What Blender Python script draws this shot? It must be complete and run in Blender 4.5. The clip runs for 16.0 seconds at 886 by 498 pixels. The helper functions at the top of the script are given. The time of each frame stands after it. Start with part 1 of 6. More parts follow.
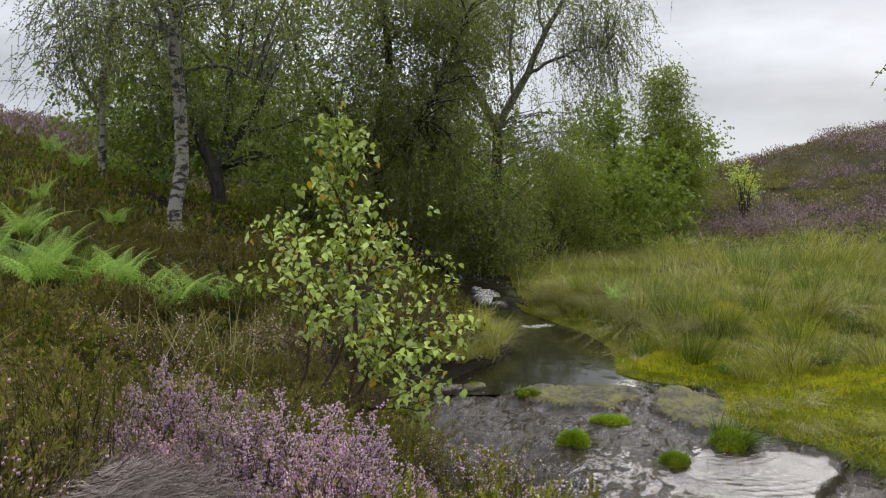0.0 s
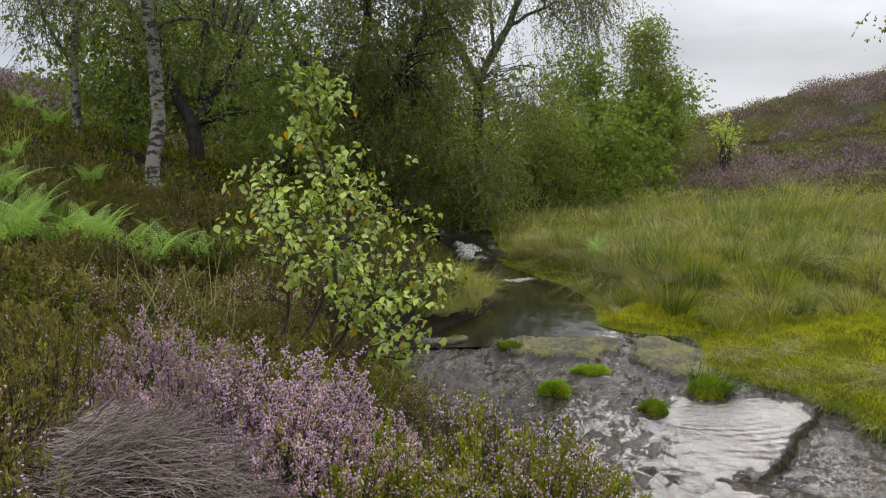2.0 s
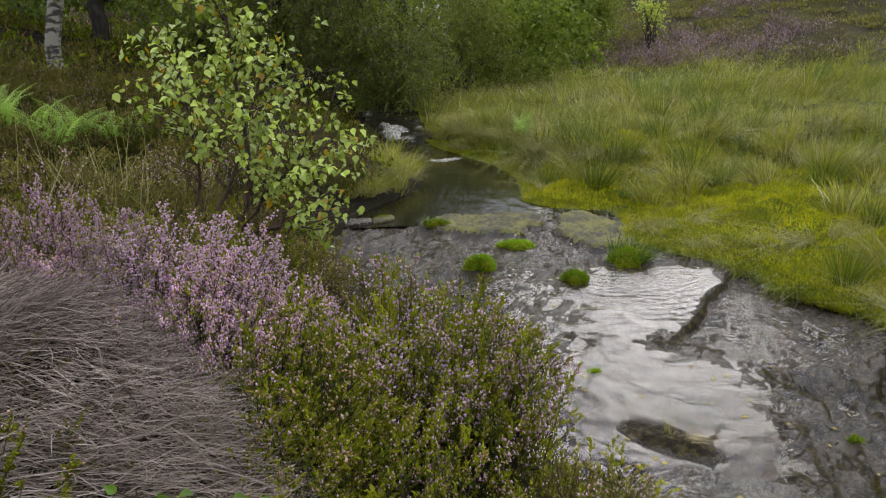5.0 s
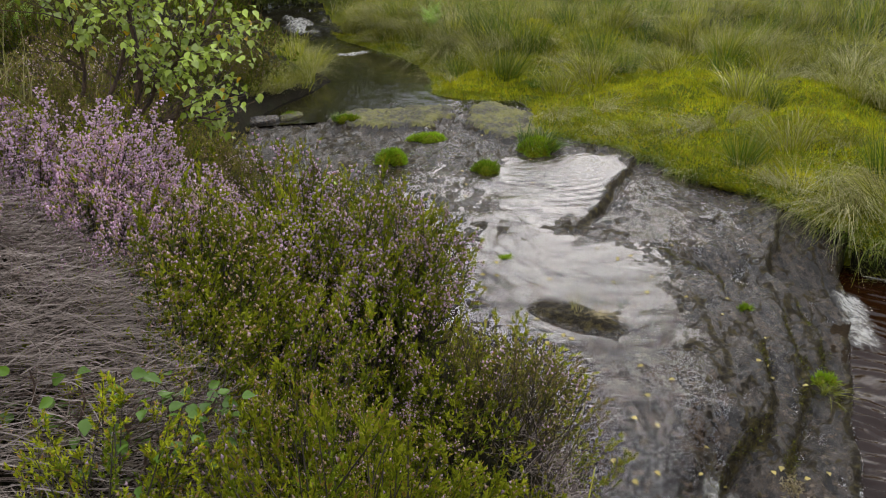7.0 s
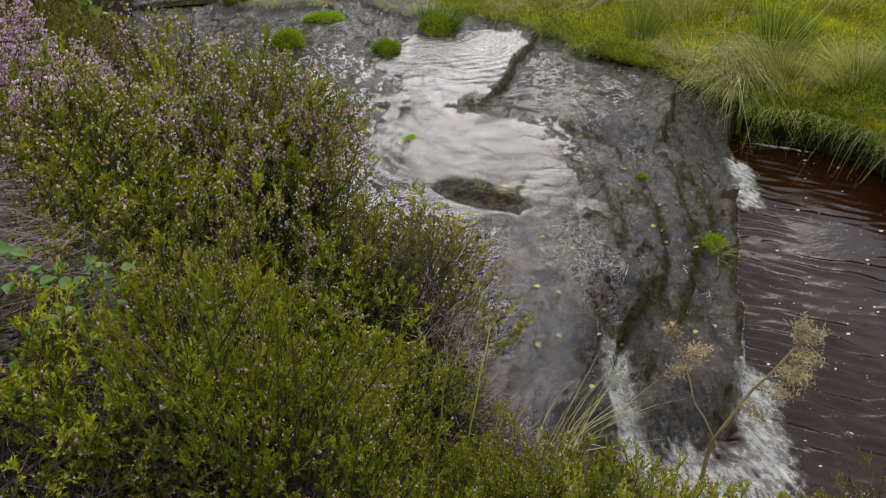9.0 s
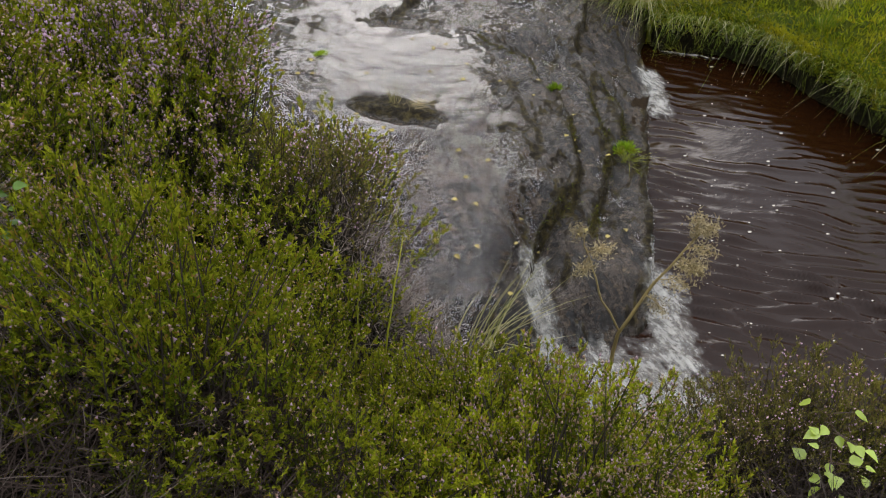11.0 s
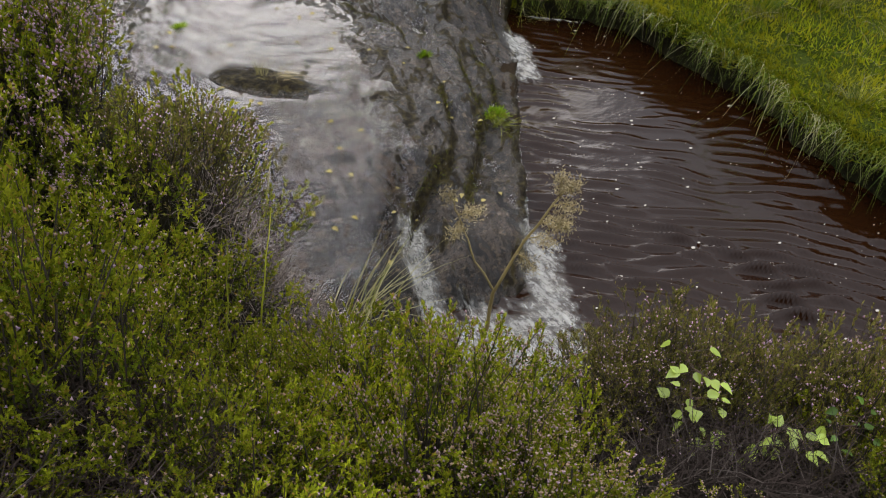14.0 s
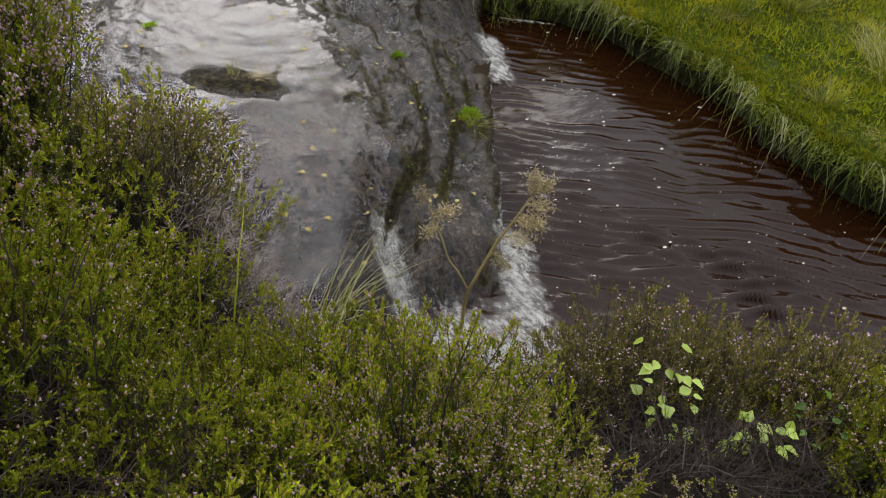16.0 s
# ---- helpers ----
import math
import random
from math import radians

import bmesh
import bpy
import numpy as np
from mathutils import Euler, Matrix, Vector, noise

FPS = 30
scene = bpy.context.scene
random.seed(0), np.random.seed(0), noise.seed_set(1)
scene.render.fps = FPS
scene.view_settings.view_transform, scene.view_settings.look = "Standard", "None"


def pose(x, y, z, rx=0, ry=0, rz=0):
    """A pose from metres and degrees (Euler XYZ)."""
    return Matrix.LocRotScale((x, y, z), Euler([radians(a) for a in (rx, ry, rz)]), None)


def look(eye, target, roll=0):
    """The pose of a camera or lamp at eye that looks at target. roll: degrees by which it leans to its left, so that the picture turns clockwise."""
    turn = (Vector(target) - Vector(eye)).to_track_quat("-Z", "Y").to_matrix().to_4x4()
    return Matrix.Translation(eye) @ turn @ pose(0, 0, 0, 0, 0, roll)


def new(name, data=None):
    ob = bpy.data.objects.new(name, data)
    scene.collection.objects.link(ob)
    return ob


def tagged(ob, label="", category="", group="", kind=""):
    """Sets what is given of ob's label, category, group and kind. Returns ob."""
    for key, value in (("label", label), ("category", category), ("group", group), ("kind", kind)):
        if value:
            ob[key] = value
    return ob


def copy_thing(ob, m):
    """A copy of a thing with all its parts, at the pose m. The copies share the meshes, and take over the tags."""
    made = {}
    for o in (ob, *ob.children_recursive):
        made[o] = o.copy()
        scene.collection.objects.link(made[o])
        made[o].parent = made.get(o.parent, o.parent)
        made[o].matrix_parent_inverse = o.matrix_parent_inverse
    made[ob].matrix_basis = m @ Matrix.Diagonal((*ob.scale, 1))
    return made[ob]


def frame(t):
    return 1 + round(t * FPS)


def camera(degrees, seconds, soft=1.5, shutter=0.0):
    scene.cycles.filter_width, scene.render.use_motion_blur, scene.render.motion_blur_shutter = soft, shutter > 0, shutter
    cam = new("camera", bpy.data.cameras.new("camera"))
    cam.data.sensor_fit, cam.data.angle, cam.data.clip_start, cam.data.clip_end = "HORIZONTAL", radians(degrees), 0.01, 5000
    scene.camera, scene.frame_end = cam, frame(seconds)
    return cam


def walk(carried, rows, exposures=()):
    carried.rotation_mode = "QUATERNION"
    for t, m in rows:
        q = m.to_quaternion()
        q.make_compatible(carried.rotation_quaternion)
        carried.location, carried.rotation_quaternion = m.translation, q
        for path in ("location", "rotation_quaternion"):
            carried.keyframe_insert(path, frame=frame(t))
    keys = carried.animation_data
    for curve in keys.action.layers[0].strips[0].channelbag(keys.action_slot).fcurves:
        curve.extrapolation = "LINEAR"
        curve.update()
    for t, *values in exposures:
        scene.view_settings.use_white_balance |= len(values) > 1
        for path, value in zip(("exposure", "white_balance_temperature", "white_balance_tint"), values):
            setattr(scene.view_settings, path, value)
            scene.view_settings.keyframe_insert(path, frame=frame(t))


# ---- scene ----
cam = camera(59.05, 16.0, soft=1.1)
walk(cam, [
    (0, pose(0.000, 0.000, 2.300, 85.56, -0.00, 0.00)),
    (0.5, pose(0.000, -0.002, 2.298, 85.33, 0.06, -0.21)),
    (1, pose(0.003, -0.001, 2.290, 84.50, 0.14, -0.53)),
    (1.5, pose(0.007, -0.002, 2.285, 83.51, 0.32, -0.86)),
    (2, pose(0.013, -0.005, 2.276, 82.36, 0.43, -1.33)),
    (2.5, pose(0.019, -0.008, 2.267, 81.13, 0.52, -1.95)),
    (3, pose(0.020, -0.010, 2.261, 79.85, 0.50, -2.73)),
    (5.5, pose(0.067, -0.011, 2.203, 72.27, 0.89, -7.77)),
    (6, pose(0.072, -0.018, 2.195, 70.64, 0.92, -9.04)),
    (6.5, pose(0.079, -0.030, 2.186, 68.76, 0.94, -10.76)),
    (7, pose(0.089, -0.042, 2.173, 66.39, 0.87, -13.09)),
    (7.5, pose(0.100, -0.050, 2.162, 64.27, 0.65, -15.10)),
    (8, pose(0.111, -0.056, 2.149, 62.15, 0.44, -16.89)),
    (8.5, pose(0.120, -0.061, 2.137, 60.14, 0.34, -18.44)),
    (9, pose(0.128, -0.070, 2.129, 58.15, 0.26, -19.98)),
    (9.5, pose(0.133, -0.079, 2.126, 56.28, 0.05, -21.34)),
    (12, pose(0.153, -0.131, 2.120, 51.13, -1.50, -29.21)),
    (12.5, pose(0.159, -0.135, 2.119, 50.99, -1.87, -30.85)),
    (13, pose(0.163, -0.137, 2.118, 50.83, -2.25, -32.40)),
    (13.5, pose(0.164, -0.136, 2.117, 50.74, -2.71, -33.58)),
    (14, pose(0.168, -0.135, 2.114, 50.61, -3.27, -34.66)),
    (14.5, pose(0.169, -0.135, 2.112, 50.51, -3.73, -35.44)),
    (15, pose(0.168, -0.137, 2.112, 50.61, -3.99, -35.88)),
    (15.5, pose(0.166, -0.138, 2.110, 50.75, -4.16, -36.13)),
    (16, pose(0.165, -0.138, 2.109, 50.84, -4.33, -36.28)),
], exposures=[(0, 0.34), (16, 0.34)])

# ---- light ----
world = bpy.data.worlds.new("overcast_sky")
scene.world = world
world.use_nodes = True
wn, wl_ = world.node_tree.nodes, world.node_tree.links
wn.clear()
w_out = wn.new("ShaderNodeOutputWorld")
w_sky = wn.new("ShaderNodeTexSky")
w_sky.sky_type, w_sky.sun_disc = "NISHITA", False
w_sky.sun_elevation, w_sky.sun_rotation = radians(22), radians(30)
w_bg1 = wn.new("ShaderNodeBackground")
w_bg1.inputs[1].default_value = 0.003
w_co = wn.new("ShaderNodeTexCoord")
w_sep = wn.new("ShaderNodeSeparateXYZ")
w_ramp = wn.new("ShaderNodeValToRGB")
w_ramp.color_ramp.interpolation = "EASE"
stops = [(0.0, (0.20, 0.215, 0.24)), (0.05, (0.235, 0.25, 0.275)), (0.16, (0.310, 0.322, 0.350)),
         (0.30, (0.395, 0.408, 0.450)), (0.50, (0.555, 0.58, 0.64)), (0.72, (0.73, 0.77, 0.85)), (1.0, (1.04, 1.10, 1.22))]
for i, (p, c) in enumerate(stops):
    el = w_ramp.color_ramp.elements[i] if i < 2 else w_ramp.color_ramp.elements.new(p)
    el.position, el.color = p, (*c, 1)
w_map = wn.new("ShaderNodeMapping")
w_map.inputs["Scale"].default_value = (2.2, 2.2, 8.0)
w_noise = wn.new("ShaderNodeTexNoise")
w_noise.inputs["Scale"].default_value = 1.5
w_noise.inputs["Detail"].default_value = 5
w_noise.inputs["Roughness"].default_value = 0.5
w_mr = wn.new("ShaderNodeMapRange")
for k_, v_ in (("From Min", 0.3), ("From Max", 0.7), ("To Min", 0.72), ("To Max", 1.22)):
    w_mr.inputs[k_].default_value = v_
w_mul = wn.new("ShaderNodeMix")
w_mul.data_type, w_mul.blend_type = "RGBA", "MULTIPLY"
w_mul.inputs[0].default_value = 1.0
w_bg2 = wn.new("ShaderNodeBackground")
w_bg2.inputs[1].default_value = 1.85
w_add = wn.new("ShaderNodeAddShader")
for a_, b_ in ((w_sky.outputs[0], w_bg1.inputs[0]), (w_co.outputs["Generated"], w_sep.inputs[0]),
               (w_sep.outputs[2], w_ramp.inputs[0]), (w_co.outputs["Generated"], w_map.inputs[0]),
               (w_map.outputs[0], w_noise.inputs[0]), (w_noise.outputs[0], w_mr.inputs[0]),
               (w_ramp.outputs[0], w_mul.inputs[6]), (w_mr.outputs[0], w_mul.inputs[7]),
               (w_mul.outputs[2], w_bg2.inputs[0]), (w_bg1.outputs[0], w_add.inputs[0]),
               (w_bg2.outputs[0], w_add.inputs[1]), (w_add.outputs[0], w_out.inputs[0])):
    wl_.new(a_, b_)
sun_data = bpy.data.lights.new("sun", "SUN")
sun_data.energy, sun_data.angle, sun_data.color = 0.85, radians(36), (1.0, 0.94, 0.91)
sun = new("sun", sun_data)
sun.matrix_world = look((13.7, 23.7, 11.1), (0, 0, 0))


# ---- materials ----
def nodes_of(m):
    return m.node_tree.nodes, m.node_tree.links


def base_mat(name):
    m = bpy.data.materials.new(name)
    m.use_nodes = True
    n, l = nodes_of(m)
    return m, n, l, n["Principled BSDF"], n["Material Output"]


def mixed(n, l, fac, a, b, blend="MIX"):
    x = n.new("ShaderNodeMix")
    x.data_type, x.blend_type = "RGBA", blend
    for sock, v in ((x.inputs[0], fac), (x.inputs[6], a), (x.inputs[7], b)):
        if isinstance(v, (int, float)):
            sock.default_value = v
        elif isinstance(v, tuple):
            sock.default_value = (*v, 1)
        else:
            l.new(v, sock)
    return x.outputs[2]


def noise_of(n, l, co, scale, detail=4, rough=0.55, lo=None, hi=None, stretch=None):
    if stretch:
        mp = n.new("ShaderNodeMapping")
        mp.inputs["Scale"].default_value = stretch
        l.new(co, mp.inputs[0])
        co = mp.outputs[0]
    t = n.new("ShaderNodeTexNoise")
    t.inputs["Scale"].default_value, t.inputs["Detail"].default_value, t.inputs["Roughness"].default_value = scale, detail, rough
    l.new(co, t.inputs["Vector"])
    if lo is None:
        return t.outputs[0]
    r = n.new("ShaderNodeMapRange")
    r.inputs["From Min"].default_value, r.inputs["From Max"].default_value = lo, hi
    l.new(t.outputs[0], r.inputs[0])
    return r.outputs[0]


def world_co(n):
    return n.new("ShaderNodeNewGeometry").outputs["Position"]


def bumped(n, l, bsdf, height, strength, distance):
    b = n.new("ShaderNodeBump")
    b.inputs["Strength"].default_value, b.inputs["Distance"].default_value = strength, distance
    l.new(height, b.inputs["Height"])
    l.new(b.outputs[0], bsdf.inputs["Normal"])


def leaf_mat(name, dark, light, tint=None, tint_share=0.0, rough=0.5, thin=0.35, patch=1.3, spec=0.4, grain=0, depth=0.5, second=None):
    """Leaf: colour by island, large patches, part of the light passes through."""
    m, n, l, p, out = base_mat(name)
    geo = n.new("ShaderNodeNewGeometry")
    obj = n.new("ShaderNodeObjectInfo")
    c = mixed(n, l, geo.outputs["Random Per Island"], dark, light)
    if tint:
        r = n.new("ShaderNodeMath")
        r.operation = "MULTIPLY"
        r.inputs[1].default_value = 7.31
        l.new(geo.outputs["Random Per Island"], r.inputs[0])
        f = n.new("ShaderNodeMath")
        f.operation = "FRACT"
        l.new(r.outputs[0], f.inputs[0])
        g = n.new("ShaderNodeMath")
        g.operation = "LESS_THAN"
        g.inputs[1].default_value = tint_share
        l.new(f.outputs[0], g.inputs[0])
        c = mixed(n, l, g.outputs[0], c, tint)
    big = noise_of(n, l, geo.outputs["Position"], patch, 3, 0.5, 0.3, 0.7)
    c = mixed(n, l, big, c, mixed(n, l, depth, c, tuple(v * 0.6 for v in dark)))
    if second:
        c = mixed(n, l, noise_of(n, l, geo.outputs["Position"], second[1], 3, 0.6, second[2], second[3]), c, second[0])
    hs = n.new("ShaderNodeHueSaturation")
    mr = n.new("ShaderNodeMapRange")
    mr.inputs["To Min"].default_value, mr.inputs["To Max"].default_value = 0.68, 1.28
    l.new(obj.outputs["Random"], mr.inputs[0])
    l.new(mr.outputs[0], hs.inputs["Value"])
    l.new(c, hs.inputs["Color"])
    c = hs.outputs[0]
    if grain:
        c = mixed(n, l, noise_of(n, l, geo.outputs["Position"], grain, 2, 0.6, 0.38, 0.62), tuple(v * 0.5 for v in dark), c)
    l.new(c, p.inputs["Base Color"])
    p.inputs["Roughness"].default_value = rough
    p.inputs["Specular IOR Level"].default_value = spec
    if thin:
        t = n.new("ShaderNodeBsdfTranslucent")
        l.new(c, t.inputs[0])
        mx = n.new("ShaderNodeMixShader")
        mx.inputs[0].default_value = thin
        l.new(p.outputs[0], mx.inputs[1])
        l.new(t.outputs[0], mx.inputs[2])
        l.new(mx.outputs[0], out.inputs[0])
    return m


def ground_mat(name, a, b, c, scale=1.0, rough=0.9, bump=0.05):
    m, n, l, p, out = base_mat(name)
    co = world_co(n)
    k = mixed(n, l, noise_of(n, l, co, 0.9 * scale, 5, 0.6, 0.35, 0.65), a, b)
    k = mixed(n, l, noise_of(n, l, co, 5.0 * scale, 5, 0.65, 0.5, 0.72), k, c)
    k = mixed(n, l, noise_of(n, l, co, 40 * scale, 3, 0.6, 0.35, 0.75), k, tuple(v * 0.45 for v in a))
    l.new(k, p.inputs["Base Color"])
    p.inputs["Roughness"].default_value = rough
    p.inputs["Specular IOR Level"].default_value = 0.12
    bumped(n, l, p, noise_of(n, l, co, 30 * scale, 6, 0.7), 0.9, bump)
    return m


M_peat = ground_mat("peat_soil", (0.018, 0.013, 0.008), (0.034, 0.028, 0.010), (0.028, 0.036, 0.010))
M_moss = ground_mat("moss_turf", (0.130, 0.160, 0.004), (0.250, 0.215, 0.005), (0.080, 0.125, 0.005), 1.0, 0.85, 0.06)
M_meadow = ground_mat("rough_meadow_soil", (0.036, 0.042, 0.006), (0.070, 0.066, 0.012), (0.026, 0.034, 0.006), 0.8)
M_bankturf = ground_mat("bank_turf", (0.060, 0.085, 0.004), (0.115, 0.125, 0.005), (0.040, 0.065, 0.005), 1.0, 0.85, 0.06)
M_hill = ground_mat("moorland_soil", (0.040, 0.030, 0.018), (0.085, 0.080, 0.018), (0.060, 0.065, 0.014), 0.5)
M_bed = ground_mat("stream_bed", (0.030, 0.018, 0.008), (0.045, 0.028, 0.012), (0.02, 0.012, 0.006))


def rock_mat(name, lichen=0.0):
    m, n, l, p, out = base_mat(name)
    co = world_co(n)
    c = mixed(n, l, noise_of(n, l, co, 1.6, 6, 0.6, 0.36, 0.64), (0.016, 0.011, 0.007), (0.086, 0.064, 0.048))
    c = mixed(n, l, noise_of(n, l, co, 3.4, 6, 0.65, 0.50, 0.66), c, (0.055, 0.033, 0.016))
    c = mixed(n, l, noise_of(n, l, co, 46, 4, 0.7, 0.50, 0.68, (1, 1, 1)), c, (0.010, 0.008, 0.006))
    c = mixed(n, l, noise_of(n, l, co, 9, 6, 0.75, 0.50, 0.62, (1.8, 0.6, 1)), c, (0.010, 0.0075, 0.005))
    c = mixed(n, l, noise_of(n, l, co, 24, 6, 0.75, 0.54, 0.62, (0.7, 1.3, 1)), c, (0.125, 0.088, 0.055))
    c = mixed(n, l, noise_of(n, l, co, 4.5, 7, 0.75, 0.50, 0.58, (2.2, 0.8, 1)), c, (0.013, 0.009, 0.006))
    if lichen:
        c = mixed(n, l, noise_of(n, l, co, 5, 7, 0.75, 0.44, 0.56), mixed(n, l, 0.5, c, (0.11, 0.095, 0.07)), (0.19, 0.17, 0.045))
        c = mixed(n, l, noise_of(n, l, co, 30, 4, 0.6, 0.5, 0.7), c, (0.11, 0.12, 0.02))
    l.new(c, p.inputs["Base Color"])
    rr = n.new("ShaderNodeMapRange")
    rr.inputs["To Min"].default_value, rr.inputs["To Max"].default_value = (0.7, 0.95) if lichen else (0.07, 0.24)
    l.new(noise_of(n, l, co, 12, 5, 0.6, 0.3, 0.7), rr.inputs[0])
    rough = rr.outputs[0]
    if not lichen:
        at = n.new("ShaderNodeAttribute")
        at.attribute_name = "algae"
        jag = n.new("ShaderNodeMath")
        jag.operation = "MULTIPLY_ADD"
        jag.inputs[1].default_value = 1.5
        l.new(noise_of(n, l, co, 34, 6, 0.75), jag.inputs[0])
        l.new(at.outputs["Fac"], jag.inputs[2])
        crisp = n.new("ShaderNodeMapRange")
        crisp.inputs["From Min"].default_value, crisp.inputs["From Max"].default_value = 1.06, 1.42
        l.new(jag.outputs[0], crisp.inputs[0])
        fac = crisp.outputs[0]
        grime = mixed(n, l, noise_of(n, l, co, 26, 4, 0.6, 0.45, 0.68), (0.020, 0.015, 0.009), (0.085, 0.066, 0.024))
        l.new(mixed(n, l, fac, c, grime), p.inputs["Base Color"])
        r2 = n.new("ShaderNodeMapRange")
        r2.inputs["To Min"].default_value, r2.inputs["To Max"].default_value = 0.62, 0.10
        l.new(fac, r2.inputs[0])
        l.new(r2.outputs[0], p.inputs["Specular IOR Level"])
        rough = mixed(n, l, fac, rough, (0.6, 0.6, 0.6))
    l.new(rough, p.inputs["Roughness"])
    h = mixed(n, l, 0.5, noise_of(n, l, co, 14, 8, 0.65, None, None, (1.5, 0.8, 1)), noise_of(n, l, co, 55, 6, 0.75))
    bumped(n, l, p, h, 1.0, 0.045)
    return m


M_rock = rock_mat("wet_gritstone")
M_lichen = rock_mat("lichen_gritstone", 1.0)


def water_mat(name, colour, clear, rough, s1, d1, stretch=None, ior=1.33):
    m, n, l, p, out = base_mat(name)
    co = world_co(n)
    p.inputs["Base Color"].default_value = (*colour, 1)
    p.inputs["Roughness"].default_value = rough
    p.inputs["IOR"].default_value = ior
    p.inputs["Transmission Weight"].default_value = clear
    bumped(n, l, p, noise_of(n, l, co, s1, 4, 0.55, None, None, stretch), 1.0, d1)
    return m


M_film = water_mat("thin_stream_water", (0.92, 0.88, 0.83), 1.0, 0.02, 20, 0.008, (1.0, 0.7, 1.0), 1.32)
M_run = water_mat("running_stream_water", (0.88, 0.83, 0.77), 1.0, 0.02, 32, 0.018, (0.8, 1.4, 1.0), 1.38)
M_pool = water_mat("peaty_pool_water", (0.0155, 0.0052, 0.0016), 0.0, 0.02, 34, 0.0015, (0.8, 1.2, 1.0), 1.26)
M_upper = water_mat("dark_upper_pool_water", (0.012, 0.010, 0.006), 0.0, 0.02, 6, 0.004, (1.0, 0.6, 1.0), 1.33)


def foam_mat():
    m, n, l, p, out = base_mat("white_foam")
    co = world_co(n)
    c = mixed(n, l, noise_of(n, l, co, 11, 6, 0.7, 0.3, 0.75), (0.86, 0.83, 0.76), (0.55, 0.50, 0.42))
    l.new(c, p.inputs["Base Color"])
    p.inputs["Roughness"].default_value = 0.5
    p.inputs["Subsurface Weight"].default_value = 0.0
    at = n.new("ShaderNodeAttribute")
    at.attribute_name = "cover"
    nz = noise_of(n, l, co, 17, 9, 0.78, None, None, (1.5, 0.7, 1))
    ad = n.new("ShaderNodeMath")
    ad.operation = "MULTIPLY_ADD"
    ad.inputs[1].default_value = 0.38
    l.new(at.outputs["Fac"], ad.inputs[0])
    l.new(nz, ad.inputs[2])
    mr = n.new("ShaderNodeMapRange")
    mr.inputs["From Min"].default_value, mr.inputs["From Max"].default_value = 0.70, 1.16
    l.new(ad.outputs[0], mr.inputs[0])
    a = mr.outputs[0]
    t = n.new("ShaderNodeBsdfTransparent")
    mx = n.new("ShaderNodeMixShader")
    l.new(a, mx.inputs[0])
    l.new(t.outputs[0], mx.inputs[1])
    l.new(p.outputs[0], mx.inputs[2])
    l.new(mx.outputs[0], out.inputs[0])
    bumped(n, l, p, noise_of(n, l, co, 28, 6, 0.7), 1.0, 0.02)
    return m


M_foam = foam_mat()


def bark_mat(name, pale, dark, scale, white):
    m, n, l, p, out = base_mat(name)
    co = world_co(n)
    c = mixed(n, l, noise_of(n, l, co, 3, 5, 0.6), pale, tuple(v * 0.65 for v in pale))
    c = mixed(n, l, noise_of(n, l, co, scale, 5, 0.6, 0.49, 0.57, (1, 1, 2.2) if white else (2.5, 2.5, 0.5)), c, dark)
    l.new(c, p.inputs["Base Color"])
    p.inputs["Roughness"].default_value = 0.8
    bumped(n, l, p, noise_of(n, l, co, scale * 2, 6, 0.7), 0.8, 0.03)
    return m


M_birch = bark_mat("birch_bark", (0.33, 0.30, 0.25), (0.040, 0.034, 0.026), 7, True)
M_bark = bark_mat("dark_bark", (0.050, 0.042, 0.032), (0.016, 0.013, 0.01), 9, False)
M_twigbark = bark_mat("reddish_young_bark", (0.13, 0.075, 0.045), (0.05, 0.03, 0.02), 30, False)
M_greybark = bark_mat("grey_limb_bark", (0.16, 0.15, 0.125), (0.05, 0.045, 0.035), 9, False)

M_birchleaf = leaf_mat("birch_leaf", (0.155, 0.195, 0.022), (0.40, 0.43, 0.075), None, 0, 0.45, 0.60, 0.5)
M_darkleaf = leaf_mat("dense_dark_leaf", (0.110, 0.170, 0.014), (0.29, 0.350, 0.045), None, 0, 0.5, 0.55, 0.4)
M_brightleaf = leaf_mat("bright_green_leaf", (0.170, 0.225, 0.018), (0.39, 0.45, 0.060), None, 0, 0.5, 0.5, 0.4)
M_sapleaf = leaf_mat("sapling_leaf", (0.30, 0.43, 0.03), (0.61, 0.71, 0.15), (0.74, 0.46, 0.02), 0.06, 0.24, 0.45, 4, 0.75, 0, 0.25)
M_fern = leaf_mat("bracken_frond", (0.20, 0.35, 0.04), (0.42, 0.57, 0.10), None, 0, 0.5, 0.45, 3, 0.4, 0, 0.25)
M_hleaf = leaf_mat("heather_leaf", (0.052, 0.074, 0.004), (0.205, 0.245, 0.014), (0.22, 0.13, 0.03), 0.09, 0.7, 0.25, 3.0, 0.08)
M_hleaf2 = leaf_mat("brownish_heather_leaf", (0.062, 0.066, 0.012), (0.19, 0.17, 0.04), (0.20, 0.13, 0.06), 0.18, 0.7, 0.25, 1.2, 0.08)
M_hflower = leaf_mat("heather_flower", (0.62, 0.37, 0.53), (0.90, 0.66, 0.80), (0.72, 0.54, 0.42), 0.10, 0.6, 0.35, 5, 0.1, 0, 0.2)
M_htip = leaf_mat("faded_heather_bud", (0.44, 0.27, 0.17), (0.66, 0.47, 0.35), (0.66, 0.45, 0.54), 0.28, 0.6, 0.3, 5, 0.1, 0, 0.25)
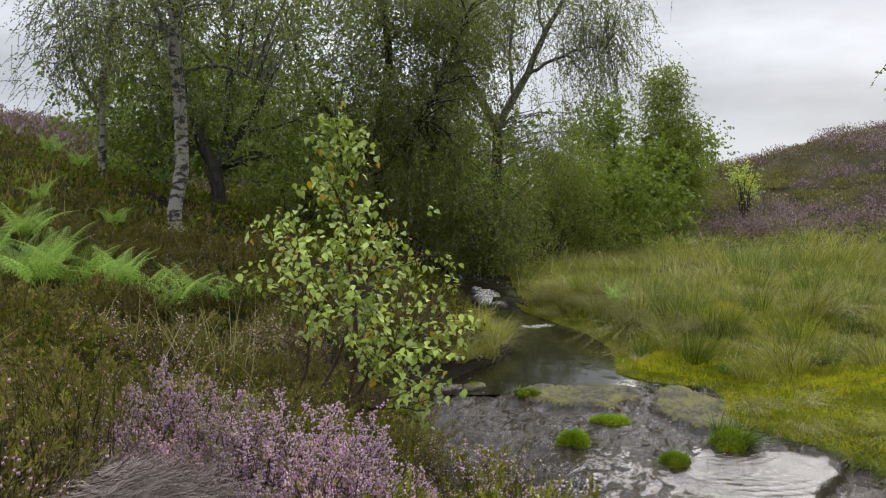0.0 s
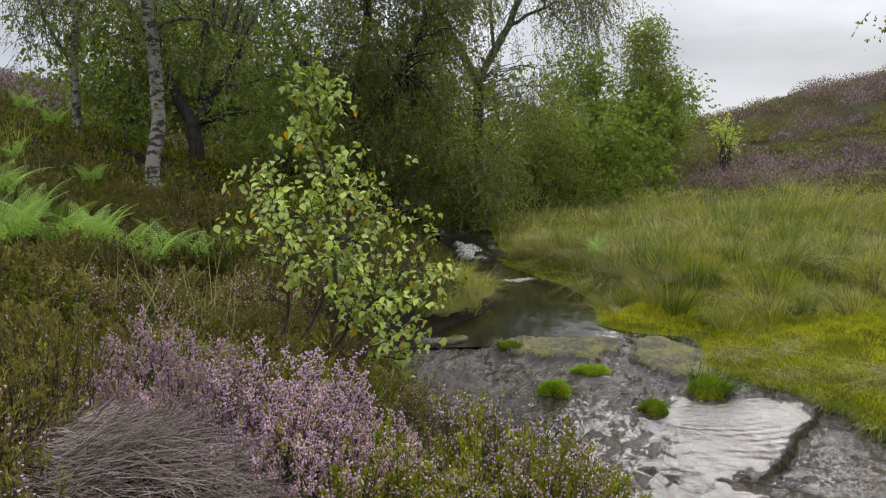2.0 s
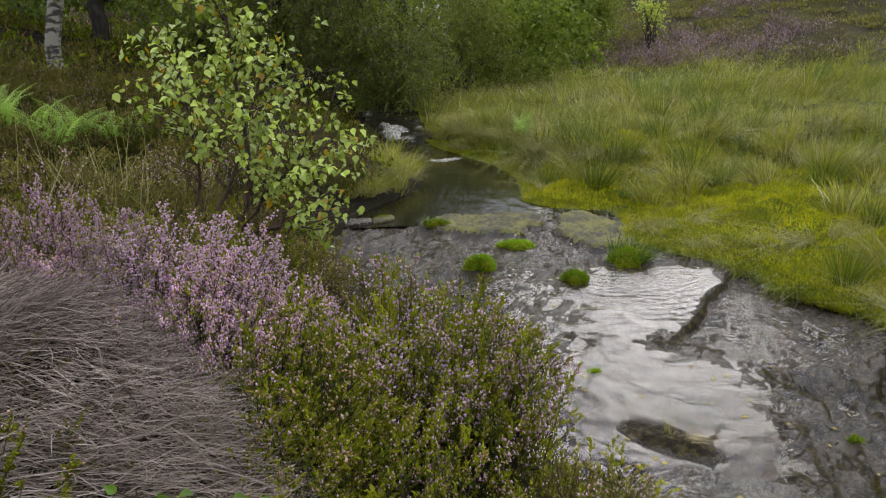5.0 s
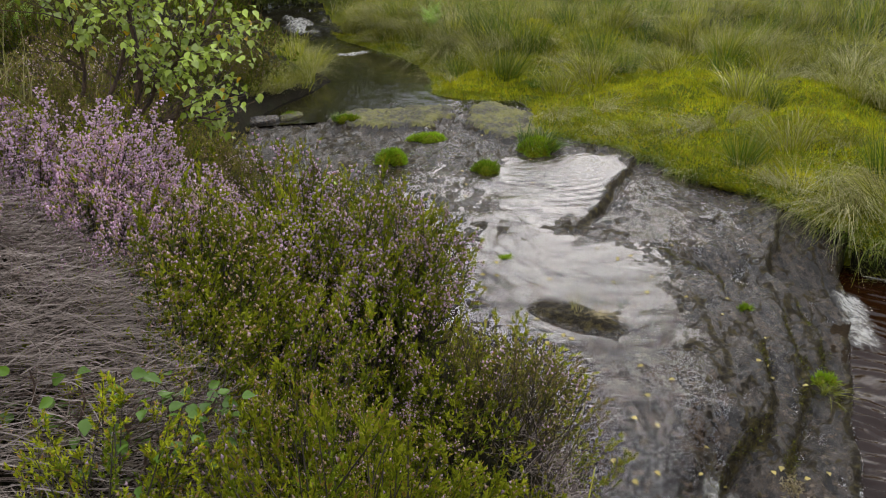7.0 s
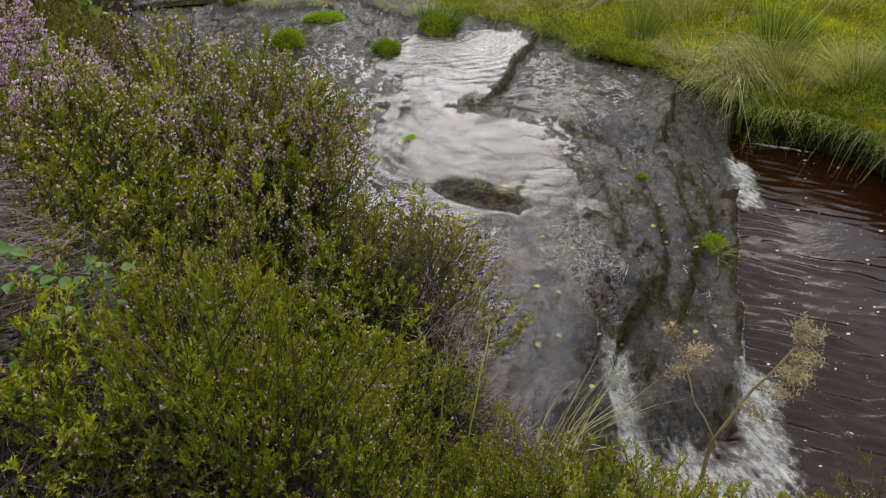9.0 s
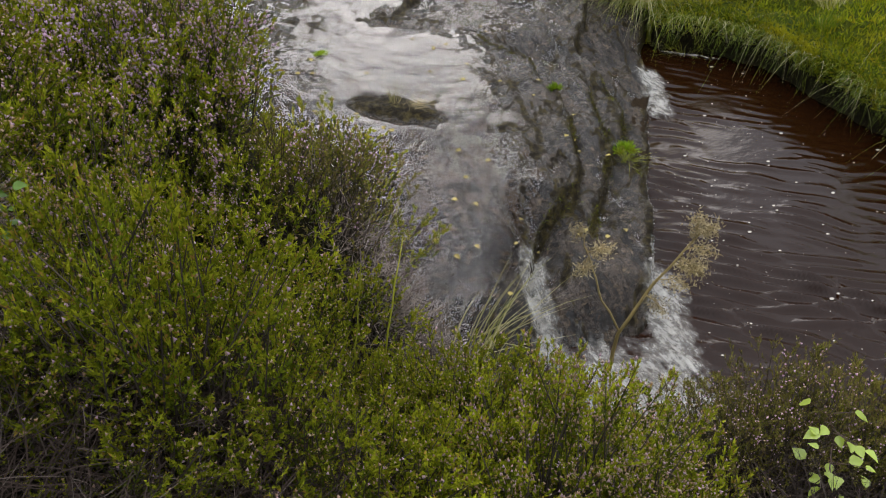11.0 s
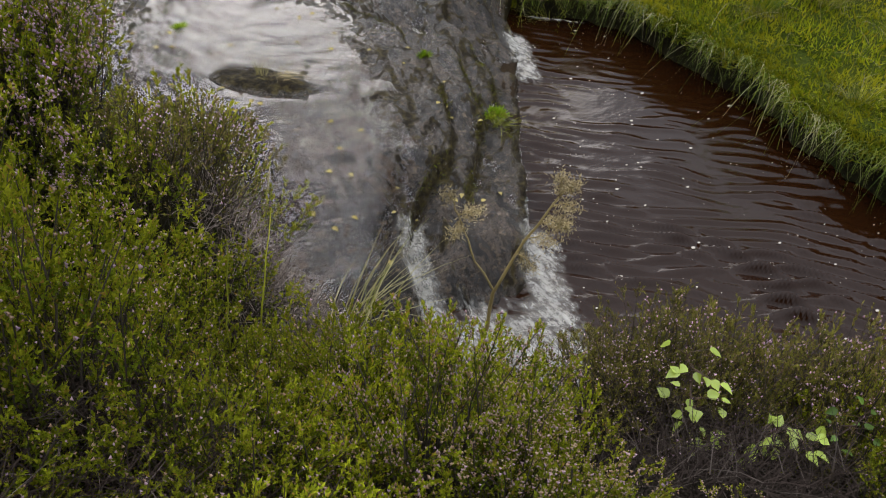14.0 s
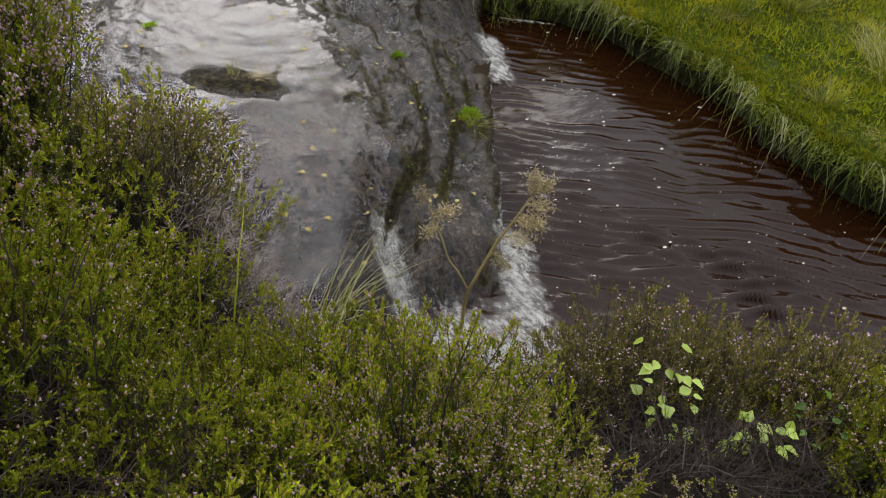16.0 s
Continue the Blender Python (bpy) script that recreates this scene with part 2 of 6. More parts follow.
M_hillflower = leaf_mat("purple_moor_heather", (0.150, 0.098, 0.100), (0.43, 0.29, 0.35), (0.150, 0.135, 0.035), 0.25, 0.8, 0.2, 0.6, 0.1, 0, 0.6, ((0.15, 0.145, 0.040), 0.55, 0.56, 0.66))
M_hillgrass = leaf_mat("hillside_grass", (0.15, 0.15, 0.03), (0.36, 0.33, 0.09), (0.20, 0.16, 0.10), 0.2, 0.7, 0.3, 0.6, 0.1)
M_hwood = leaf_mat("heather_wood", (0.045, 0.035, 0.026), (0.120, 0.098, 0.080), None, 0, 0.85, 0, 3, 0.1)
M_dead = leaf_mat("dead_heather_twig", (0.155, 0.118, 0.096), (0.370, 0.305, 0.260), (0.07, 0.05, 0.04), 0.25, 0.8, 0, 6, 0.2)
M_grass = leaf_mat("meadow_grass_blade", (0.110, 0.140, 0.004), (0.62, 0.60, 0.030), (0.68, 0.61, 0.30), 0.13, 0.55, 0.4, 2.6, 0.4, 0, 0.85, ((0.42, 0.40, 0.05), 1.1, 0.60, 0.74))
M_straw = leaf_mat("straw_grass_blade", (0.34, 0.3, 0.105), (0.56, 0.5, 0.235), (0.18, 0.20, 0.02), 0.25, 0.6, 0.35, 2.0)
M_rush = leaf_mat("rush_blade", (0.050, 0.105, 0.004), (0.210, 0.300, 0.020), (0.50, 0.44, 0.20), 0.08, 0.45, 0.35, 1.5)
M_mossleaf = leaf_mat("moss_shoot", (0.110, 0.155, 0.002), (0.560, 0.560, 0.008), (0.48, 0.35, 0.004), 0.14, 0.7, 0.4, 2.2, 0.4, 0, 0.8, ((0.46, 0.42, 0.008), 1.3, 0.54, 0.74))
M_bilberry = leaf_mat("bilberry_leaf", (0.070, 0.150, 0.012), (0.160, 0.270, 0.030), None, 0, 0.4, 0.35, 6, 0.4)
M_hillbrown = leaf_mat("brown_moor_heather", (0.085, 0.066, 0.045), (0.210, 0.170, 0.115), (0.16, 0.16, 0.03), 0.30, 0.8, 0.2, 0.6, 0.1, 0, 0.6, ((0.17, 0.17, 0.035), 0.5, 0.55, 0.66))
M_cushion = leaf_mat("moss_cushion_shoot", (0.150, 0.270, 0.006), (0.340, 0.480, 0.020), None, 0, 0.7, 0.35, 3, 0.2)
# Greener moss for the downstream bank, its shade mixed into the colour.
M_shaded_bankmoss = leaf_mat("shaded_bank_moss_shoot", (0.060, 0.100, 0.003), (0.41, 0.43, 0.010), (0.36, 0.29, 0.01), 0.12, 0.7, 0.35, 2.0, 0.2, 0, 0.8, ((0.42, 0.38, 0.012), 2.0, 0.52, 0.70))
M_yellow = leaf_mat("fallen_birch_leaf", (0.42, 0.31, 0.05), (0.62, 0.50, 0.16), None, 0, 0.5, 0.2, 4)
M_fluff = leaf_mat("dry_seed_head", (0.34, 0.26, 0.12), (0.58, 0.48, 0.28), None, 0, 0.8, 0.3, 8)
M_drystem = leaf_mat("dry_weed_stem", (0.25, 0.18, 0.06), (0.34, 0.26, 0.10), None, 0, 0.7, 0, 8)
M_bubble, _n, _l, _p, _o = base_mat("foam_bubble")
_p.inputs["Base Color"].default_value, _p.inputs["Roughness"].default_value = (0.45, 0.40, 0.33, 1), 0.4


# ---- mesh helpers ----
rng = np.random.default_rng(7)


def mesh_data(name, V, F, mats, smooth=False, index=None):
    V, F = np.asarray(V, np.float32).reshape(-1, 3), np.asarray(F, np.int32)
    me = bpy.data.meshes.new(name)
    n, k = F.shape
    me.vertices.add(len(V))
    me.vertices.foreach_set("co", V.ravel())
    me.loops.add(n * k)
    me.loops.foreach_set("vertex_index", F.ravel())
    me.polygons.add(n)
    me.polygons.foreach_set("loop_start", np.arange(n, dtype=np.int32) * k)
    if smooth:
        me.polygons.foreach_set("use_smooth", np.ones(n, bool))
    for m in mats if isinstance(mats, (list, tuple)) else [mats]:
        me.materials.append(m)
    if index is not None:
        me.polygons.foreach_set("material_index", np.asarray(index, np.int32))
    me.update(calc_edges=True)
    return me


def part(name, VF, mats, parent=None, label="", smooth=False, index=None):
    ob = new(name, mesh_data(name, VF[0], VF[1], mats, smooth, index))
    if parent:
        ob.parent = parent
    return tagged(ob, label)


def thing(name, place, label, category, group="", kind=""):
    e = new(name)
    e.location = place
    e.empty_display_size = 0.1
    return tagged(e, label, category, group, kind)


def joined(*pieces):
    """One vertex and face list out of several with faces of one size."""
    V, F, o = [], [], 0
    for v, f in pieces:
        v = np.asarray(v).reshape(-1, 3)
        V.append(v), F.append(np.asarray(f) + o)
        o += len(v)
    return np.concatenate(V), np.concatenate(F)


def unit(a):
    return a / np.maximum(np.linalg.norm(a, axis=-1, keepdims=True), 1e-9)


def side_of(d, r=None):
    """A random unit vector square to each direction."""
    return unit(np.cross(d, rng.normal(size=d.shape)))


def kites(P, D, L, W, lift=0.0, droop=0.0):
    """Leaves: four-cornered, pointed, a little folded. All of shape (n, 3) and (n,)."""
    P, D = P.reshape(-1, 3), unit(D.reshape(-1, 3))
    L, W = np.broadcast_to(L, len(P)).reshape(-1, 1), np.broadcast_to(W, len(P)).reshape(-1, 1)
    S = side_of(D)
    N = np.cross(D, S)
    a = P + D * L * 0.38 + S * W * 0.5 + N * W * lift
    b = P + D * L * 0.38 - S * W * 0.5 + N * W * lift
    tip = P + D * L - np.array([0, 0, 1.0]) * L * droop
    V = np.stack([P, a, tip, b], 1).reshape(-1, 3)
    return V, np.arange(len(V)).reshape(-1, 4)


def spikes(P, D, L, W):
    """Narrow single-faced leaves as triangles."""
    P, D = P.reshape(-1, 3), unit(D.reshape(-1, 3))
    L, W = np.broadcast_to(L, len(P)).reshape(-1, 1), np.broadcast_to(W, len(P)).reshape(-1, 1)
    S = side_of(D) * W * 0.5
    V = np.stack([P + S, P - S, P + D * L], 1).reshape(-1, 3)
    return V, np.arange(len(V)).reshape(-1, 3)


def blades(P, D, L, W, bend, segs=3):
    """Curved grass blades as strips of quads; bend: a vector added with the square of the way along."""
    P, D = P.reshape(-1, 3), unit(D.reshape(-1, 3))
    n = len(P)
    L, W = np.broadcast_to(L, n).reshape(-1, 1), np.broadcast_to(W, n).reshape(-1, 1)
    S = side_of(D)
    S[:, 2] *= 0.2
    S = unit(S)
    s = np.linspace(0, 1, segs + 1)
    rows = []
    for u in s:
        c = P + D * L * u + bend * L * u * u
        w = W * 0.5 * max(1 - u ** 1.6, 0.06)
        rows += [c + S * w, c - S * w]
    V = np.stack(rows, 1).reshape(-1, 3)
    k = 2 * (segs + 1)
    q = np.array([[2 * i, 2 * i + 1, 2 * i + 3, 2 * i + 2] for i in range(segs)])
    F = (np.arange(n)[:, None, None] * k + q[None]).reshape(-1, 4)
    return V, F


def tubes(P, R, k=4):
    """Tapered tubes round n lines of s points: P (n, s, 3), R (n, s)."""
    n, s, _ = P.shape
    T = unit(np.gradient(P, axis=1))
    A = unit(np.cross(T, np.array([0.31, 0.17, 0.93]) + 0 * T) + 1e-6)
    B = np.cross(T, A)
    ang = np.arange(k) * 2 * math.pi / k
    V = P[:, :, None] + R[:, :, None, None] * (A[:, :, None] * np.cos(ang)[:, None] + B[:, :, None] * np.sin(ang)[:, None])
    i, j = np.meshgrid(np.arange(s - 1), np.arange(k), indexing="ij")
    q = np.stack([i * k + j, i * k + (j + 1) % k, (i + 1) * k + (j + 1) % k, (i + 1) * k + j], -1).reshape(-1, 4)
    F = (np.arange(n)[:, None, None] * s * k + q[None]).reshape(-1, 4)
    return V.reshape(-1, 3), F


_perm = np.random.default_rng(3).random((256, 256))


def vnoise(x, y):
    """Smooth value noise from 0 to 1 on a plane."""
    xi, yi = np.floor(x).astype(int), np.floor(y).astype(int)
    fx, fy = x - xi, y - yi
    fx, fy = fx * fx * (3 - 2 * fx), fy * fy * (3 - 2 * fy)
    a, b = _perm[xi % 256, yi % 256], _perm[(xi + 1) % 256, yi % 256]
    c, d = _perm[xi % 256, (yi + 1) % 256], _perm[(xi + 1) % 256, (yi + 1) % 256]
    return (a * (1 - fx) + b * fx) * (1 - fy) + (c * (1 - fx) + d * fx) * fy


def fbm(x, y, octaves=4, gain=0.5):
    s, amp, tot = 0, 1, 0
    for o in range(octaves):
        s = s + amp * vnoise(x * 2 ** o + 17.3 * o, y * 2 ** o + 9.1 * o)
        tot += amp
        amp *= gain
    return s / tot - 0.5


def smooth(a, b, x):
    u = np.clip((x - a) / (b - a), 0, 1)
    return u * u * (3 - 2 * u)


# ---- the lie of the land ----
LEFT = np.array([(3.3, -9), (3.3, -3), (3.2, -1), (2.65, -0.1), (2.4, 0.3), (2.1, 0.65), (1.75, 0.95), (1.35, 1.25), (1.12, 1.6), (1.05, 1.9), (0.8, 2.2), (0.75, 3), (0.5, 4),
                 (0.2, 5), (-0.1, 6), (-0.35, 7), (-0.3, 7.6), (-0.1, 8.2), (0.05, 8.8), (0.3, 9.3), (0.8, 10), (1.05, 10.6),
                 (1.0, 11.6), (0.85, 12.8), (0.6, 14.3), (0.5, 15), (0.4, 16), (-0.2, 20), (-1, 30), (-3, 60)])
RIGHT = np.array([(5.6, -9), (5.2, -3), (4.9, -1), (4.6, 0), (4.47, 1.15), (4.42, 1.58), (4.5, 2.03), (4.74, 2.4), (4.72, 2.9), (4.72, 3.4), (4.76, 3.8), (4.58, 4.1),
                  (4.28, 4.4), (4.0, 4.9), (3.9, 5.2), (3.66, 5.68), (3.55, 6.3), (3.42, 6.7), (3.1, 7.15), (2.9, 7.5), (2.9, 7.85),
                  (3.1, 8.4), (3.1, 8.75), (2.4, 9.0), (2.2, 9.4), (2.41, 10.8), (2.3, 12), (2.0, 12.8), (1.5, 14), (1.3, 15), (1.2, 16),
                  (0.7, 20), (0.1, 30), (-1.5, 60)])
EDGE = np.array([(1.7, 1.2), (1.97, 1.58), (2.17, 1.81), (2.38, 2.08), (2.53, 2.27), (2.70, 2.47), (2.89, 2.77), (3.17, 3.08),
                 (3.39, 3.39), (3.79, 3.88), (4.02, 4.34), (4.4, 4.7)])


def dense(line, step=0.06):
    out = []
    for a, b in zip(line[:-1], line[1:]):
        m = max(2, int(np.linalg.norm(b - a) / step))
        out.append(a + (b - a) * np.linspace(0, 1, m, endpoint=False)[:, None])
    return np.concatenate(out)


_L, _R = dense(LEFT), dense(RIGHT)


def gap_to(line, x, y):
    x, y = np.asarray(x, float), np.asarray(y, float)
    sh, p = x.shape, np.stack([x.ravel(), y.ravel()], 1)
    d = np.empty(len(p))
    for i in range(0, len(p), 4000):
        q = p[i:i + 4000]
        d[i:i + 4000] = np.sqrt(((q[:, None] - line[None]) ** 2).sum(-1).min(1))
    return d.reshape(sh)


def xl(y):
    return np.interp(y, LEFT[:, 1], LEFT[:, 0])


def xr(y):
    return np.interp(y, RIGHT[:, 1], RIGHT[:, 0])


def xe(y):
    return np.interp(y, EDGE[:, 1], EDGE[:, 0])


def water_level(y):
    return np.interp(y, [13.2, 14.2, 14.6, 15.2, 15.6, 16.2, 20, 30, 60], [0.05, 0.10, 0.22, 0.30, 0.42, 0.48, 0.6, 0.9, 1.6])


def bump_at(x, y, cx, cy, r):
    return np.exp(-((x - cx) ** 2 + (y - cy) ** 2) / (r * r))


def land(x, y):
    """The height of the ground."""
    x, y = np.asarray(x, float), np.asarray(y, float)
    dl, dr = gap_to(_L, x, y), gap_to(_R, x, y)
    left, right = x < xl(y), x > xr(y)
    n1, n2 = fbm(x * 0.35, y * 0.35, 3), fbm(x * 1.7 + 5, y * 1.7, 3)
    lb = np.interp(y, [0, 1.2, 2.2, 3, 9, 13, 16, 30], [-0.4, -0.4, -0.05, 0, 0.05, 0.06, 0.5, 0.8])
    near = np.interp(dl, [0, 0.08, 0.25, 0.5, 0.85, 1.25, 2.0, 2.6, 20, 60], [-0.15, 0.10, 0.36, 0.66, 0.93, 1.19, 1.30, 1.36, 6.0, 9])
    far = np.interp(dl, [0, 0.08, 0.3, 1, 2.5, 4.3, 20, 60], [-0.12, 0.03, 0.14, 0.42, 1.12, 1.75, 6.0, 9])
    k = smooth(7.5, 10, y)
    zl = near * (1 - k) + far * k + lb * np.exp(-dl / 0.35)
    zl = zl + 0.20 * bump_at(x, y, 1.44, 0.74, 0.20) + 0.10 * bump_at(x, y, 1.30, 0.55, 0.15) + 0.08 * bump_at(x, y, 0.70, 0.55, 0.16) + 0.50 * bump_at(x, y, 0.38, 1.95, 0.34) + 0.26 * bump_at(x, y, 0.76, 1.66, 0.24) - 0.30 * bump_at(x, y, 0.60, 1.18, 0.20) - 0.36 * bump_at(x, y, 1.08, 0.70, 0.22)
    zl = zl - 0.15 * smooth(0.15, 0.5, x) * (1 - smooth(0.9, 1.3, y)) - 0.10 * bump_at(x, y, 0.26, 0.45, 0.2) - 0.08 * bump_at(x, y, 0.1, 0.6, 0.3)
    zl = zl + 0.13 * smooth(0.3, -0.3, x) * (1 - smooth(2.2, 3.0, y)) * smooth(-1.6, -0.9, x) + 0.14 * bump_at(x, y, -0.5, 1.65, 0.45)
    zl = zl + (n1 * 0.5 + n2 * 0.10) * smooth(0.5, 4, dl)
    rb = np.interp(y, [3.5, 4.6, 5.2, 13, 16, 30, 60], [-0.30, -0.25, -0.05, 0.0, 0.4, 0.5, 0.8])
    zr = np.interp(dr, [0, 0.12, 0.22, 0.5, 1.5, 5, 12, 30], [-0.5, -0.25, 0.06, 0.10, 0.16, 0.26, 0.36, 0.55]) + rb * np.exp(-dr / 0.25)
    zr = zr + (n2 * 0.38 + n1 * 0.22) * smooth(0.1, 1.5, dr) + 0.26 * smooth(0.2, 0.9, dr) * smooth(10.0, 11.0, y) * (1 - smooth(17, 22, y))
    az, r = np.degrees(np.arctan2(x, y)), np.hypot(x, y)
    ridge = 2.3 + 60 * np.tan(np.radians(np.interp(az, [2, 10, 16, 19.4, 24, 29.5, 33, 45, 90, 170], [-0.6, -0.4, 0.1, 1.2, 2.5, 3.9, 4.6, 5.5, 5, 4])))
    zr = zr + (ridge - zr) * smooth(31, 62, r) * smooth(2, 10, az)
    zr = zr + n1 * 0.5 * smooth(36, 50, r)
    bed = np.where(y > 8.9, water_level(y) - 0.25, -0.35)
    bed = np.where((y < 4.6) & (x > xe(y)), -0.9, bed)
    bed = np.where(y < 2.5, -0.9, bed)
    return np.where(left, zl, np.where(right, zr, bed))


def ground_sheet():
    az = np.concatenate([np.linspace(-180, -46, 34), np.linspace(-45, 95, 400), np.linspace(97, 178, 28)])
    rr = np.concatenate([np.linspace(0.004, 1.0, 16), 1.03 ** np.arange(1, 165), 140 * 1.25 ** np.arange(1, 13)])
    A, Rr = np.meshgrid(np.radians(az), rr, indexing="ij")
    X, Y = Rr * np.sin(A), Rr * np.cos(A)
    Z = land(X, Y)
    Z = np.where(Rr > 130, Z - (Rr - 130) * 0.01, Z)
    na, nr = X.shape
    i, j = np.meshgrid(np.arange(na), np.arange(nr - 1), indexing="ij")
    i2 = (i + 1) % na
    F = np.stack([i * nr + j, i * nr + j + 1, i2 * nr + j + 1, i2 * nr + j], -1).reshape(-1, 4)
    V = np.stack([X, Y, Z], -1).reshape(-1, 3)
    c = V[F].mean(1)
    x, y = c[:, 0], c[:, 1]
    idx = np.zeros(len(F), int)
    right = x > xr(y)
    idx[right] = 1
    idx[right & (gap_to(_R, x, y) + fbm(x, y, 2) * 2 > 3.2)] = 2
    idx[right & (y < 4.5 + fbm(x, y, 2))] = 5
    idx[(np.hypot(x, y) > 35) & right] = 3
    idx[(x < xl(y) - 16)] = 3
    idx[(x > xl(y)) & (x < xr(y))] = 4
    return part("ground", (V, F), [M_peat, M_moss, M_meadow, M_hill, M_bed, M_bankturf], None, "uneven peaty ground of a moorland stream valley", True, idx)


tagged(ground_sheet(), category="ground", kind="structure")


# ---- the rock slab and the water ----
def line_gap(line, x, y):
    return gap_to(dense(np.array(line, float), 0.04), x, y)


LEDGES = [([(2.71, 4.5), (2.74, 4.0), (2.76, 3.56), (2.68, 3.29), (2.41, 2.86), (2.19, 2.6), (1.95, 2.42), (1.76, 2.25), (1.70, 2.05), (1.6, 1.8), (1.5, 1.3)], 0.095),
          ([(3.18, 4.0), (3.02, 3.51), (2.93, 3.24), (2.72, 2.97), (2.50, 2.70), (2.2, 2.3)], 0.080),
          ([(4.0, 5.05), (3.62, 4.62), (3.36, 4.17), (3.27, 3.73), (3.16, 3.35), (3.03, 3.06), (2.8, 2.8)], 0.085)]


def step_down(line, x, y, drop, soft=0.011):
    """Lower to the right of a line that runs down the picture of the plan."""
    p = np.array(line)[::-1]
    ok = (y > p[0, 1]) & (y < p[-1, 1])
    d = x - np.interp(y, p[:, 1], p[:, 0])
    fade = smooth(p[0, 1] - 0.02, p[0, 1] + 0.3, y) * (1 - smooth(p[-1, 1] - 0.4, p[-1, 1], y))
    return np.where(ok, -drop * smooth(-soft, soft, d) * fade, 0)


def crack_side(x, y):
    """Signed distance to the ledge below the rippled pool; positive on the lower side."""
    a, b = np.array((2.22, 4.9)), np.array((3.5, 6.55))
    t = (b - a) / np.linalg.norm(b - a)
    u = (x - a[0]) * t[0] + (y - a[1]) * t[1]
    wob = 0.014 * np.sin(u * 7) + 0.008 * np.sin(u * 19)
    return (x - a[0]) * t[1] - (y - a[1]) * t[0] + wob, u


def lichen_at(x, y):
    """Where the dry, lichen-grown backs of the rock stand clear of the water."""
    m = np.maximum(np.exp(-(((x - 1.5) / 0.72) ** 2 + ((y - 8.42) / 0.40) ** 2) ** 2), np.exp(-(((x - 2.62) / 0.42) ** 2 + ((y - 7.95) / 0.70) ** 2) ** 2))
    return smooth(0.30, 0.60, m + 1.1 * fbm(x * 3.1, y * 4.0, 4, 0.6))


def slab_base(x, y):
    e = np.maximum(xe(np.minimum(y, 4.6)) - x, 0)
    z = 0.0 - 0.10 * np.exp(-e / 0.7) * (1 - smooth(4.2, 5.0, y))
    wobx, woby = x + fbm(x * 3, y * 3, 3) * 0.16, y + fbm(x * 3 + 9, y * 3, 3) * 0.12
    for line, drop in LEDGES:
        z = z + step_down(line, wobx, woby, drop)
    c, u = crack_side(x, y)
    z = z - 0.055 * smooth(-0.012, 0.028, c) * smooth(0.0, 0.5, u) * (1 - smooth(0.6, 1.2, c)) - 0.03 * smooth(0.6, 1.2, c) * smooth(0, .3, u)
    z = z + 0.04 * smooth(7.6, 8.4, y) - 0.13 * smooth(3.5, 2.0, y) * smooth(2.2, 1.7, x)
    z = z + 0.055 * lichen_at(x, y)
    g = line_gap([(2.0, 2.62), (1.90, 2.42), (1.76, 2.28), (1.70, 2.05), (1.60, 1.85), (1.5, 1.5)], x, y)
    z = z - 0.09 * np.exp(-(g / 0.10) ** 2)
    z = z - 0.34 * smooth(2.12, 1.62, y) * smooth(1.2, 1.6, x)
    return z


def wet_at(x, y):
    """How deep the water stands or runs over the slab, 0 to 1."""
    c, u = crack_side(x, y)
    basin = np.exp(-((((x - 1.95) * 0.6 + (y - 4.35) * 0.8) / 0.72) ** 2 + (((x - 1.95) * 0.8 - (y - 4.35) * 0.6) / 0.80) ** 2) ** 2)
    rest = np.exp(-(((x - 2.75) / 0.40) ** 2 + ((y - 4.85) / 0.40) ** 2) ** 2)
    flow = np.exp(-(((x - 1.25) / 0.62) ** 2 + ((y - 2.75) / 0.85) ** 2) ** 2)
    rippled = smooth(0.0, -0.03, c) * np.exp(-(((x - 2.65) / 0.72) ** 2 + ((y - 6.05) / 0.75) ** 2) ** 2)
    chan = smooth(0.04, 0.08, c) * smooth(4.6, 5.0, y) * (1 - smooth(6.3, 6.8, y)) * 0.85
    head = 0.80 * np.exp(-(((x - 1.0) / 0.9) ** 2 + ((y - 6.3) / 1.5) ** 2) ** 2)
    p = np.array(LEDGES[0][0])[::-1]
    sheet = smooth(-0.10, -0.45, x + fbm(x * 2, y * 2, 3) * 0.25 - np.interp(y, p[:, 1], p[:, 0])) * smooth(1.9, 2.2, y) * (1 - smooth(6.0, 7.2, y))
    sheet = np.maximum(sheet, smooth(0.0, -0.2, c) * smooth(4.4, 5.0, y) * (1 - smooth(6.4, 7.2, y)) * smooth(1.3, 1.9, x))
    w = np.maximum.reduce([basin, rest, flow, rippled, chan, head, sheet * (0.80 + 0.9 * fbm(x * 2.6, y * 3.4, 3))])
    isle = np.exp(-(1.6 * fbm(x * 7, y * 7, 3) + (((x - 1.71) * 0.74 - (y - 3.65) * 0.67) / 0.25) ** 2 + (((x - 1.71) * 0.67 + (y - 3.65) * 0.74) / 0.13) ** 2) ** 2)
    return w, flow, rippled, isle


